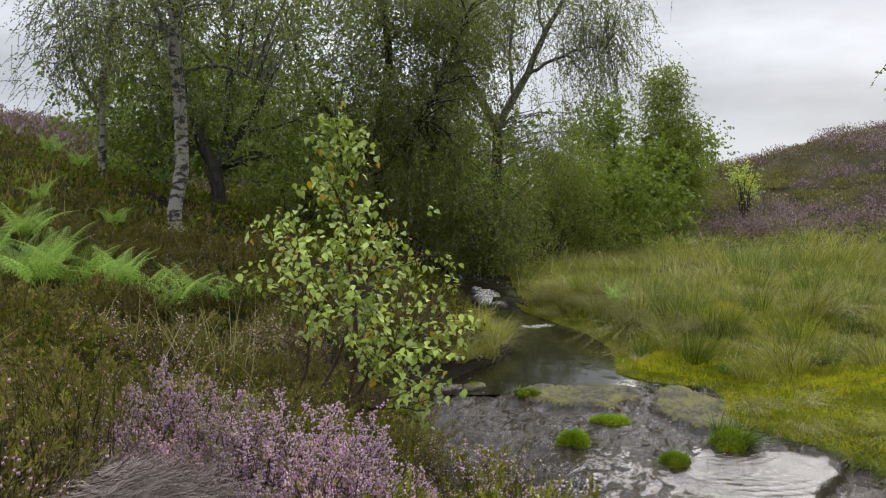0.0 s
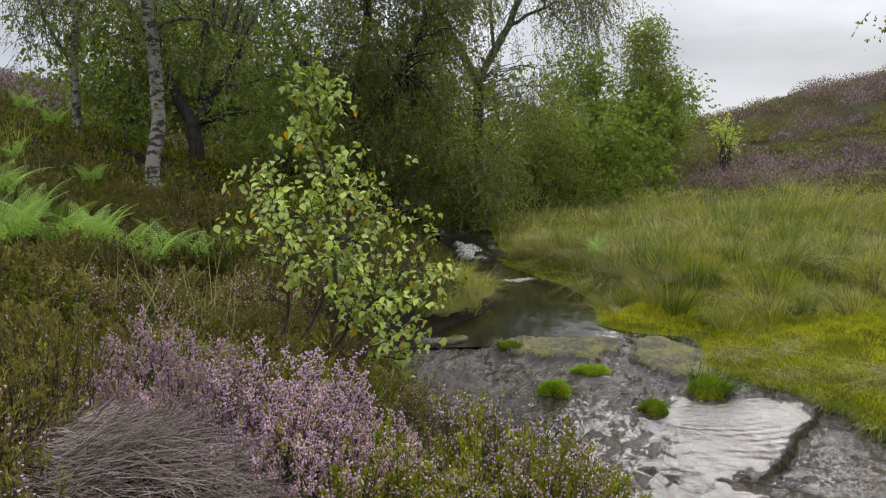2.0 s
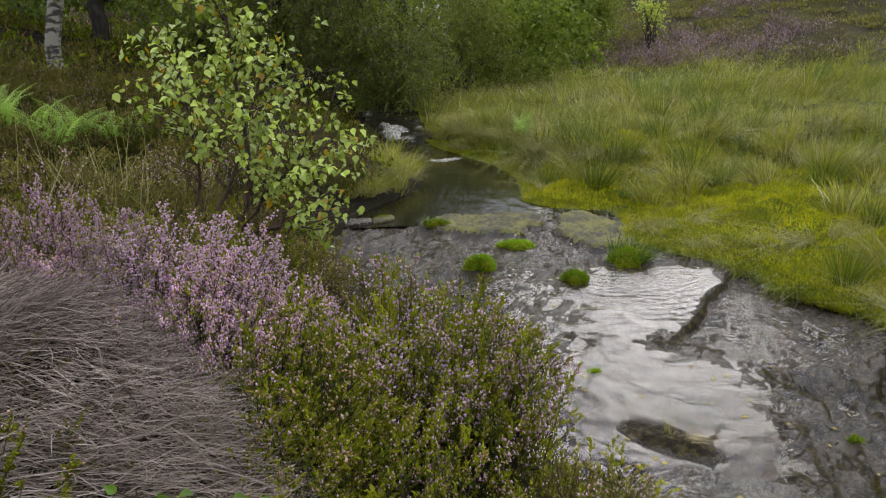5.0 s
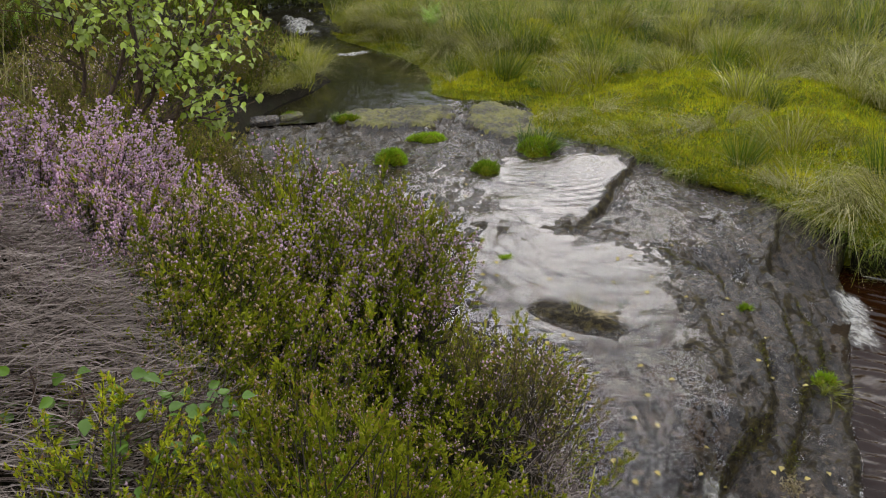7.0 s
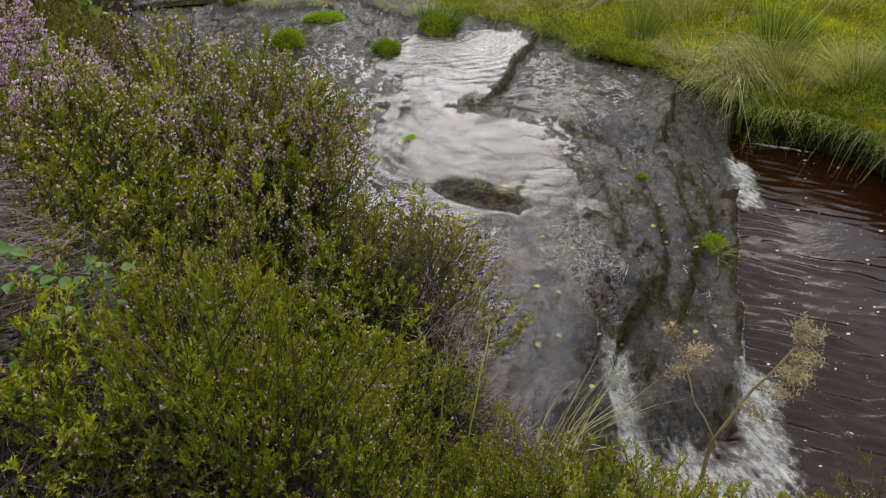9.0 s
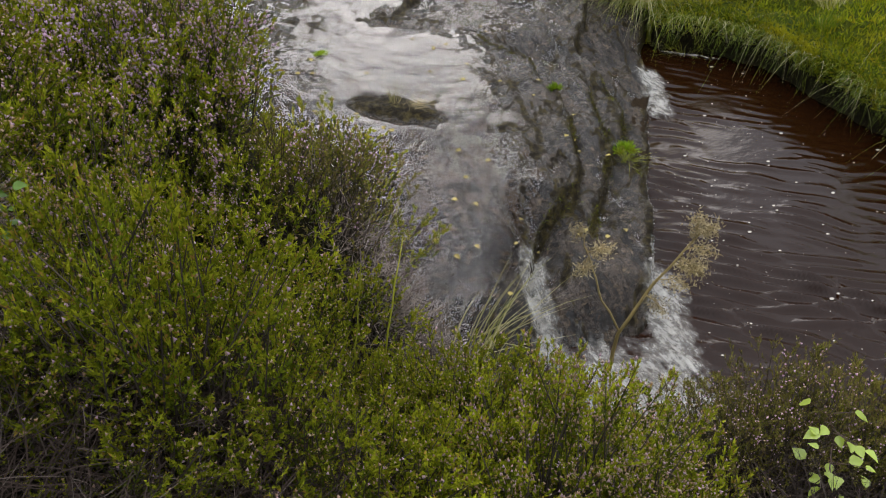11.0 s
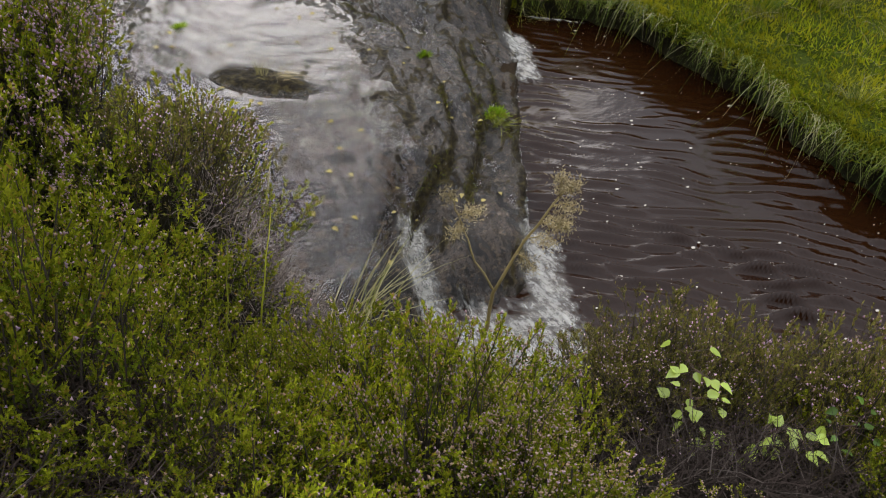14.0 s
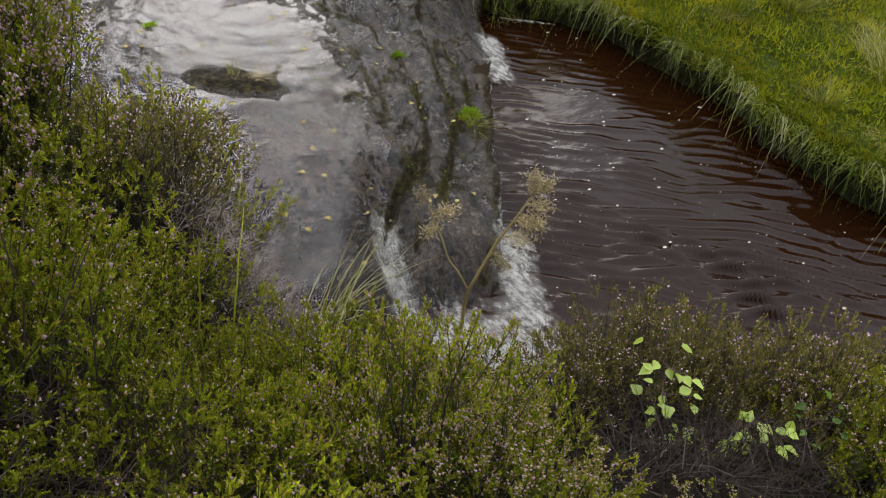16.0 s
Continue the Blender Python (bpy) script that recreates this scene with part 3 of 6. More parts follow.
def rock_grain(x, y):
    warp = fbm(x * 2 + 7, y * 2, 3) * 0.5
    u, v = 0.55 * x + 0.83 * y, 0.83 * x - 0.55 * y + warp * 0.25
    n = fbm(x * 2.1, y * 2.1, 5, 0.55) * 0.060 + (np.abs(fbm(x * 4.5 + 3 + warp, y * 3.0 - warp, 5, 0.66)) - 0.10) * 0.075 + fbm(x * 22, y * 15, 3, 0.7) * 0.034 + (0.06 - np.abs(fbm(v * 7 + 2, u * 2.6, 4, 0.6))) * 0.085
    bedded = bump_at(x, y, 2.6, 3.1, 1.0)
    n = n + np.sin((v + warp * 0.1) * 30 + 5 * warp) * 0.005 * bedded + fbm(v * 8, u * 3.2, 5, 0.62) * 0.085 * bedded
    w, flow, rippled, isle = wet_at(x, y)
    c, cu = crack_side(x, y)
    lip = np.exp(-((c + 0.02) / 0.035) ** 2) * smooth(0, 0.2, cu) * (1 - smooth(1.9, 2.1, cu))
    calm = np.maximum(w * 0.62, rippled)
    vein = smooth(0.030, 0.004, np.abs(fbm(x * 1.9 + 6, y * 2.3, 4, 0.6))) * smooth(-0.05, 0.12, fbm(x * 1.4, y * 1.4 + 5, 2))
    return n * (1 - calm) + 0.028 * vein * w * (1 - 0.5 * rippled) - 0.03 * rippled + 0.010 * lip + 0.045 * isle


def slab_top(x, y):
    z = slab_base(x, y) + rock_grain(x, y)
    over = smooth(-0.02, 0.05, x - xe(y)) * (y < 4.65)
    return z - over * 0.75


def grid_mesh(x0, x1, y0, y1, step, height, keep, ys=None):
    xs = np.arange(x0, x1, step)
    ys = np.arange(y0, y1, step) if ys is None else ys
    X, Y = np.meshgrid(xs, ys, indexing="ij")
    Z = height(X, Y)
    nx, ny = X.shape
    i, j = np.meshgrid(np.arange(nx - 1), np.arange(ny - 1), indexing="ij")
    F = np.stack([i * ny + j, (i + 1) * ny + j, (i + 1) * ny + j + 1, i * ny + j + 1], -1).reshape(-1, 4)
    V = np.stack([X, Y, Z], -1).reshape(-1, 3)
    c = V[F].mean(1)
    F = F[keep(c[:, 0], c[:, 1])]
    used, inv = np.unique(F, return_inverse=True)
    return V[used], inv.reshape(F.shape)


slab_vf = grid_mesh(-0.9, 4.7, 1.1, 9.2, 0.018, slab_top,
                    lambda x, y: (x > xl(y) - np.where(y > 8.2, 0.03, 0.3)) & (x < xr(y) + 0.3) & ((x < xe(y) + 0.25) | (y > 4.6)) & (y < 9.0 + 0.15 * np.sin(x * 5)),
                    np.concatenate([np.arange(1.1, 5, 0.016), np.arange(5, 9.2, 0.03)]))
mid_ = slab_vf[0][slab_vf[1]].mean(1)
slab = part("rock_slab", slab_vf, [M_rock, M_lichen], None, "wet dark grey gritstone slab with worn ledges under thin water", True, lichen_at(mid_[:, 0], mid_[:, 1]) > 0.5)
sv = slab_vf[0]
stain = np.zeros(len(sv))
wx, wy = sv[:, 0] + fbm(sv[:, 0] * 3, sv[:, 1] * 3, 3) * 0.16, sv[:, 1] + fbm(sv[:, 0] * 3 + 9, sv[:, 1] * 3, 3) * 0.12
STAINED = [l_ for l_, _ in LEDGES] + [[(2.0, 2.62), (1.90, 2.42), (1.76, 2.28), (1.70, 2.05), (1.60, 1.85)], [(2.05, 6.0), (2.2, 5.0), (1.6, 4.75)], [(2.2, 4.9), (2.5, 4.75), (2.75, 4.45)],
                                      [(2.15, 3.35), (2.06, 2.94), (2.03, 2.64)], [(2.55, 3.7), (2.35, 3.3), (2.25, 2.95)], [(1.35, 5.2), (1.9, 5.0), (2.2, 4.9)]]
for l_ in STAINED:
    stain = np.maximum(stain, np.exp(-(line_gap(l_, wx, wy) / 0.032) ** 2))
cs, cu = crack_side(sv[:, 0], sv[:, 1])
stain = np.maximum(stain, 1.3 * np.exp(-((cs - 0.010) / 0.026) ** 2) * smooth(0, 0.1, cu) * (1 - smooth(1.95, 2.1, cu)))
stain = np.maximum(stain, smooth(-0.13, 0.0, sv[:, 0] - xe(sv[:, 1])) * (sv[:, 1] < 4.6))
su, sw = 0.55 * sv[:, 0] + 0.83 * sv[:, 1], 0.83 * sv[:, 0] - 0.55 * sv[:, 1] + fbm(sv[:, 0] * 2 + 7, sv[:, 1] * 2, 3) * 0.2
fine = smooth(0.035, 0.005, np.abs(fbm(sw * 4.2, su * 1.3, 4, 0.6)))
fine = np.maximum(fine, smooth(0.030, 0.005, np.abs(fbm(sv[:, 0] * 2.4 + 3, sv[:, 1] * 2.0, 5, 0.65))))
bed = bump_at(sv[:, 0], sv[:, 1], 2.6, 3.1, 1.1)
broad = smooth(0.04, 0.20, fbm(sw * 3.6 + 9, su * 2.0, 5, 0.66)) * (0.35 + 0.65 * bed)
stain = np.maximum(stain * (0.6 + 1.6 * (fbm(sv[:, 0] * 9, sv[:, 1] * 9, 3) + 0.25)), np.maximum(fine * 0.85, broad * 0.35))
stain = np.clip(np.maximum(stain, 1.2 * wet_at(sv[:, 0], sv[:, 1])[3]), 0, 1)
slab.data.attributes.new("algae", "FLOAT", "POINT").data.foreach_set("value", stain.astype(np.float32))
tagged(slab, category="bedrock", kind="structure")


def film_top(x, y):
    w, flow, rippled, isle = wet_at(x, y)
    z = slab_base(x, y) - 0.030 + 0.040 * w + 0.018 * flow - 0.055 * lichen_at(x, y) - 0.03 * isle
    u, v = 0.3 * x + 0.95 * y, 0.95 * x - 0.3 * y
    run = fbm(v * 9 + fbm(x * 3, y * 3, 2) * 2, u * 17, 3, 0.6) * 0.034 * flow + fbm(x * 11, y * 8, 3, 0.6) * 0.013 * (w - rippled)
    rip = np.hypot(x - 2.45, y - 6.85)
    return z + run + (np.sin(rip * 62 + 5 * fbm(x * 2, y * 2, 2)) * 0.0038 + np.sin((x * 0.5 + y) * 75 + 6 * fbm(x * 3, y * 3, 2)) * 0.0018) * rippled


def wet_edge(x, y):
    return (x > xl(y) - 0.3) & (x < xr(y) + 0.1) & ((x < xe(y)) | (y > 4.6))


def running(x, y):
    return np.where(y < 3.35 + 0.25 * fbm(x * 3, y * 3, 3), 1, 0) + np.where(crack_side(x, y)[0] > 0.03, 1, 0) * (y > 4.6) > 0


for name_, m_, lab_, on_ in (("slab_water", M_film, "thin clear water standing on a rock slab", False), ("running_water", M_run, "rippled shallow water running over dark rock", True)):
    film = part(name_, grid_mesh(-0.9, 4.7, 1.3, 8.95, 0.02, film_top, lambda x, y: wet_edge(x, y) & (running(x, y) == on_)), m_, None, lab_, True)
    film.visible_shadow = False
    tagged(film, category="water", kind="structure")


def pool_top(x, y):
    """Small steep wavelets that run down the pool, livelier below the falls."""
    near_fall = np.exp(-line_gap([(3.9, 3.95), (3.4, 3.35), (2.9, 2.7), (2.3, 1.8)], x, y) / 0.40)
    lively = 0.65 + 0.45 * near_fall + 0.65 * smooth(2.9, 1.3, y)
    z = 0
    for kx, ky, f, o in ((0.66, 0.75, 60, 0.0), (0.52, 0.85, 50, 7.0), (0.80, 0.60, 70, 13.0)):
        u, v = kx * x + ky * y, ky * x - kx * y
        crest = np.sin(u * f + 12 * fbm(x * 0.9 + o, y * 0.9, 2) + 4.0 * vnoise(x * 4 + o, y * 4))
        z = z + (0.5 + 0.5 * crest) ** 2.5 * 0.060 * np.maximum(fbm(v * 2.4 + o, u * 4.5 + o, 2) + 0.07, 0)
    z = z * lively + near_fall * fbm(x * 11, y * 11, 2) * 0.018 + fbm(x * 4, y * 4, 2) * 0.004
    return -0.405 + z * (1 - 0.75 * bump_at(x, y, 4.5, 3.3, 0.9)) * (1 - 0.9 * bump_at(x, y, 1.95, 1.45, 0.55))


pool = part("lower_pool", grid_mesh(1.2, 6.0, -3.0, 4.75, 0.018, pool_top,
                                    lambda x, y: (x > xl(y) - 0.1) & (x < xr(y) + 0.15) & ((x > xe(y) - 0.12) | (y < 2.0)),
                                    np.concatenate([np.arange(-3, 0.2, 0.1), np.arange(0.2, 4.75, 0.013)])),
            M_pool, None, "dark peat brown pool with fine ripples", True)
tagged(pool, category="pool", kind="structure")

upper = part("upper_pool", grid_mesh(-0.6, 3.0, 8.4, 26, 0.06, lambda x, y: water_level(y) + fbm(x * 6, y * 3, 3) * 0.004 + fbm(x * 5, y * 5, 3) * 0.12 * smooth(13.8, 14.4, y) * (1 - smooth(16, 16.6, y)),
                                      lambda x, y: (x > xl(y) - 0.15) & (x < xr(y) + 0.15)),
             M_upper, None, "dark still pool upstream of the rock slab", True)
tagged(upper, category="pool", kind="structure")


# ---- the undercut peat edge of the far bank ----
def bank_edge():
    line = RIGHT[(RIGHT[:, 1] > -3.5) & (RIGHT[:, 1] < 20.5)]
    c = dense(line, 0.03)
    T = unit(np.gradient(np.concatenate([c, 0 * c[:, :1]], 1), axis=0))
    N = np.stack([T[:, 1], -T[:, 0]], 1)
    N *= np.sign(N[:, :1] + 1e-6)
    n1, n2 = fbm(c[:, 0] * 5, c[:, 1] * 5, 3), fbm(c[:, 0] * 12 + 4, c[:, 1] * 12, 3)
    edge = c + N * 0.25
    top = land(edge[:, 0], edge[:, 1])
    foot = np.where(c[:, 1] < 4.5, -0.46, np.where(c[:, 1] < 8.9, -0.16, water_level(c[:, 1]) - 0.10))
    tall = np.clip(top - foot, 0.05, None)
    prof = ((0.07, 0.0), (0.06, 0.35), (0.02, 0.55), (-0.03, 0.72), (-0.035, 0.86), (0.02, 0.98), (0.25, 1.03))
    rows = []
    for i, (d, h) in enumerate(prof):
        d = d + (n1 * 0.10 + n2 * 0.05) * (i < 6)
        p = c + N * d[:, None] if i < 6 else edge
        rows.append(np.stack([p[:, 0], p[:, 1], foot + tall * h + n2 * 0.02 * (0 < i < 6)], 1))
    V = np.stack(rows, 1)
    nu, nv = V.shape[:2]
    i, j = np.meshgrid(np.arange(nu - 1), np.arange(nv - 1), indexing="ij")
    F = np.stack([i * nv + j, (i + 1) * nv + j, (i + 1) * nv + j + 1, i * nv + j + 1], -1).reshape(-1, 4)
    global LIPS
    LIPS = V[:, 2:]
    return part("stream_bank", (V.reshape(-1, 3), F), [M_peat, M_bankturf], None, "undercut dark peat bank topped with turf", True, (j >= 3).astype(int).ravel()), V[:, 4]


bank_ob, LIP = bank_edge()
tagged(bank_ob, category="bank", kind="structure")


# ---- trees ----
rng = np.random.default_rng(201)
def along(points, n):
    """n points evenly along a bent line."""
    p = np.array(points, float)
    s = np.concatenate([[0], np.cumsum(np.linalg.norm(np.diff(p[:, :3], axis=0), axis=1))])
    u = np.linspace(0, s[-1], n)
    return np.stack([np.interp(u, s, p[:, i]) for i in range(p.shape[1])], 1)


def stem(points, radii, sides=8, n=14, wob=0.02):
    p = along(points, n)
    r = np.interp(np.linspace(0, 1, n), np.linspace(0, 1, len(radii)), radii)
    p[1:] += rng.normal(size=(n - 1, 3)) * wob
    return tubes(p[None], r[None], sides)


def branches(starts, ends, r0, r1, n=6, sag=0.1, sides=4):
    a, b = np.asarray(starts, float), np.asarray(ends, float)
    u = np.linspace(0, 1, n)[None, :, None]
    L = np.linalg.norm(b - a, axis=1)[:, None, None]
    P = a[:, None] * (1 - u) + b[:, None] * u
    P[..., 2] += (np.sin(u * math.pi) * L * sag)[..., 0]
    P[:, 1:] += rng.normal(size=P[:, 1:].shape) * 0.035 * L
    R = np.linspace(1, 0, n)[None] * (np.full(len(a), r0) - r1)[:, None] + r1
    return tubes(P, R, sides)


def in_ball(n, bias=0.45):
    return unit(rng.normal(size=(n, 3))) * rng.random((n, 1)) ** bias


def crown(clouds, leaf, droop, twig=(0.25, 0.6), spread=0.30):
    """Leaves on hanging twigs, in clumps, inside balls (x, y, z, rx, ry, rz, clumps, leaves)."""
    P, D, TW = [], [], []
    for cx, cy, cz, rx, ry, rz, nc, nl in clouds:
        cen = in_ball(nc) * (rx, ry, rz) + (cx, cy, cz)
        per = 9
        nt = max(1, nl // per)
        st = cen[rng.integers(0, nc, nt)] + rng.normal(size=(nt, 3)) * spread * np.array((1, 1, 0.8))
        out = unit(st - (cx, cy, cz)) * (1, 1, 0.3)
        tw = unit(out * 0.6 + rng.normal(size=(nt, 3)) * 0.5 + np.array((0, 0, -1.0)) * droop)
        L = rng.uniform(*twig, nt)
        u = rng.random((nt, per, 1))
        p = st[:, None] + tw[:, None] * L[:, None, None] * u + np.array((0, 0, -1.0)) * (u * u * L[:, None, None] * droop * 0.35)
        P.append(p.reshape(-1, 3))
        D.append((tw[:, None] * 0.3 + rng.normal(size=(nt, per, 3)) * 0.7 + np.array((0, 0, -0.5))).reshape(-1, 3))
        TW.append(np.stack([st, st + tw * L[:, None] * 0.5 + np.array((0, 0, -1.0)) * (0.25 * L[:, None] * droop * 0.35), st + tw * L[:, None] + np.array((0, 0, -1.0)) * (L[:, None] * droop * 0.35)], 1))
    P, D = np.concatenate(P), np.concatenate(D)
    L = leaf * rng.uniform(0.75, 1.25, len(P))
    return kites(P, D, L, L * 0.72, 0.12), np.concatenate(TW)


def tree(name, base, label, stems, clouds, leaf, droop, m_leaf, m_bark, limbs=24, limb_r=0.03, m_limb=None, twigs=True, **kw):
    """stems: (points, radii) from the base, in the tree's own metres; the first is the trunk."""
    t = thing(name, base, label, "tree")
    for i, (pts, rad) in enumerate(stems):
        part("trunk" if i == 0 else "limb", stem(pts, rad, 9 if i == 0 else 6), m_bark if i == 0 else (m_limb or m_bark), t)
    (V, F), tw = crown(clouds, leaf, droop, **kw)
    tagged(part("crown", (V, F), m_leaf, t), kind="stuff")
    if limbs:
        nodes = np.concatenate([along(p, 24)[9:] for p, _ in stems])
        ends = tw[rng.integers(0, len(tw), limbs), 0]
        k = [np.argmin(np.linalg.norm(nodes - e, axis=1) + 0.8 * np.maximum(nodes[:, 2] - e[2] + 0.3, 0)) for e in ends]
        tagged(part("branchwork", branches(nodes[k], ends, limb_r, 0.006), m_limb or m_bark, t), kind="stuff")
    if twigs:
        sel = tw[rng.random(len(tw)) < 0.5]
        part("twig_mass", tubes(sel, np.tile([0.006, 0.004, 0.002], (len(sel), 1)), 3), M_greybark, t)["kind"] = "stuff"
    return t


def on_land(x, y, sink=0.03):
    return (x, y, float(land(np.array([x]), np.array([y]))[0]) - sink)


WHITE = on_land(-3.62, 10.6)
tree("birch_tree", WHITE, "silver birch with a crooked white trunk on the heathery slope",
     [([(0, 0, -0.1), (-0.09, 0, 0.30), (0.0, 0.02, 0.66), (0.16, 0.0, 1.15), (0.06, 0.05, 1.8), (0.03, 0.0, 2.6), (0.05, 0.1, 3.5), (0.2, 0.1, 5.0), (0.3, 0, 7.2)], (0.100, 0.094, 0.088, 0.086, 0.078, 0.066, 0.05, 0.03, 0.012)),
      ([(0.05, 0.05, 2.6), (-0.28, 0.0, 3.2), (-0.6, 0.2, 4.0), (-0.8, 0.2, 5.2)], (0.05, 0.04, 0.03, 0.01)),
      ([(0.05, 0.05, 2.2), (0.5, -0.1, 2.35), (1.0, 0.0, 2.25), (1.5, 0.0, 2.0)], (0.03, 0.022, 0.015, 0.006)),
      ([(0.05, 0.05, 3.0), (0.3, -0.2, 3.7), (0.45, -0.3, 4.6), (0.6, -0.3, 5.6)], (0.05, 0.04, 0.025, 0.01))],
     [(0.4, 0, 5.2, 1.9, 1.8, 1.6, 90, 15000), (-0.9, 0.2, 3.5, 1.0, 1.0, 1.0, 50, 6000), (1.0, 0.2, 3.3, 1.2, 1.1, 1.0, 60, 9000), (0.05, -0.3, 2.1, 0.35, 0.35, 0.6, 12, 900), (0.1, -0.2, 3.0, 0.7, 0.7, 0.8, 15, 1700), (1.0, 0.4, 2.1, 0.6, 0.7, 0.5, 15, 1530)],
     0.031, 0.6, M_birchleaf, M_birch, 90, 0.020, M_greybark)
SLIM = on_land(-5.92, 13.7)
tree("birch_tree", SLIM, "slender young birch with sparse hanging leaves",
     [([(0, 0, -0.1), (0, 0, 0.6), (-0.05, 0, 1.1), (0.1, 0, 2.2), (0.25, 0, 3.2), (0.3, 0, 4.6), (0.3, 0, 6)], (0.075, 0.07, 0.065, 0.05, 0.035, 0.02, 0.008)),
      ([(0.0, 0, 1.3), (-0.4, 0, 2.0), (-0.7, 0, 3.0), (-0.9, 0, 3.8)], (0.03, 0.022, 0.015, 0.006))],
     [(0.1, 0, 3.3, 1.0, 1.1, 1.2, 52, 8500), (0.4, 0, 2.4, 0.7, 0.8, 0.8, 25, 3900), (-0.45, 0, 2.2, 0.7, 0.8, 0.8, 25, 3300), (0.0, 0, 1.4, 0.6, 0.6, 0.5, 9, 900), (0.5, 0, 5.0, 0.8, 1.0, 1.0, 19, 1800)],
     0.034, 0.7, M_birchleaf, M_birch, 40, 0.018, M_greybark)
OAK = on_land(-4.0, 14.0)
tree("oak_tree", OAK, "dark spreading tree with a short black trunk among the birches",
     [([(0, 0, -0.1), (-0.02, 0, 0.4), (-0.05, 0, 0.75), (-0.3, 0.1, 1.3), (-0.7, 0.2, 2.0)], (0.16, 0.13, 0.12, 0.09, 0.04)),
      ([(-0.05, 0, 0.75), (0.25, 0.1, 1.3), (0.7, 0.1, 1.9), (1.0, 0.2, 2.6)], (0.10, 0.08, 0.06, 0.02)),
      ([(-0.03, 0, 0.6), (0.1, 0.4, 1.5), (0.1, 0.6, 2.6), (0.0, 0.6, 3.6)], (0.10, 0.08, 0.05, 0.02))],
     [(0.0, 0.5, 2.0, 1.7, 1.3, 0.9, 40, 8500), (-0.9, 0.4, 1.4, 0.8, 0.9, 0.6, 14, 2200), (0.2, 0.5, 3.4, 1.6, 1.4, 1.1, 24, 4500), (1.0, 0.2, 1.2, 0.7, 0.8, 0.5, 10, 1500)],
     0.075, 0.2, M_darkleaf, M_bark, 40, 0.03, spread=0.34)
MASS = on_land(-1.5, 17.4)
tree("birch_tree", MASS, "large old birch hung with dense dark foliage beside the stream",
     [([(0, 0, -0.1), (0.1, 0, 1.2), (0.0, 0, 2.6), (0.3, 0, 4.0), (0.2, 0, 6.5), (0.3, 0, 9)], (0.12, 0.11, 0.10, 0.08, 0.05, 0.02)),
      ([(0.0, 0, 1.8), (0.9, -0.3, 2.8), (1.5, -0.5, 4.0), (2.0, -0.6, 5.2)], (0.10, 0.08, 0.05, 0.02)),
      ([(0.0, 0, 2.2), (-1.0, -0.2, 3.2), (-1.6, -0.3, 4.4), (-2.0, -0.3, 5.6)], (0.09, 0.07, 0.05, 0.02))],
     [(0.1, 0, 4.2, 2.6, 1.8, 2.2, 98, 22100), (1.6, -0.6, 2.3, 1.5, 1.3, 1.6, 56, 14300), (2.5, -1.0, 0.9, 1.0, 1.0, 1.0, 28, 7150), (0.4, -0.5, 1.6, 1.2, 1.1, 1.3, 30, 6500), (-1.7, 0, 3.4, 1.2, 1.2, 1.2, 28, 5200), (1.0, 0, 5.6, 2.6, 1.8, 1.2, 84, 16900), (1.2, 0.4, 3.9, 1.3, 1.2, 1.3, 56, 11700), (-0.6, 0.4, 2.6, 1.8, 1.0, 1.4, 56, 10400)],
     0.056, 0.6, M_birchleaf, M_bark, 70, 0.03)
FORK = on_land(1.42, 19.65)
F0 = np.array((-0.06, 0.0, 3.75 - FORK[2]))
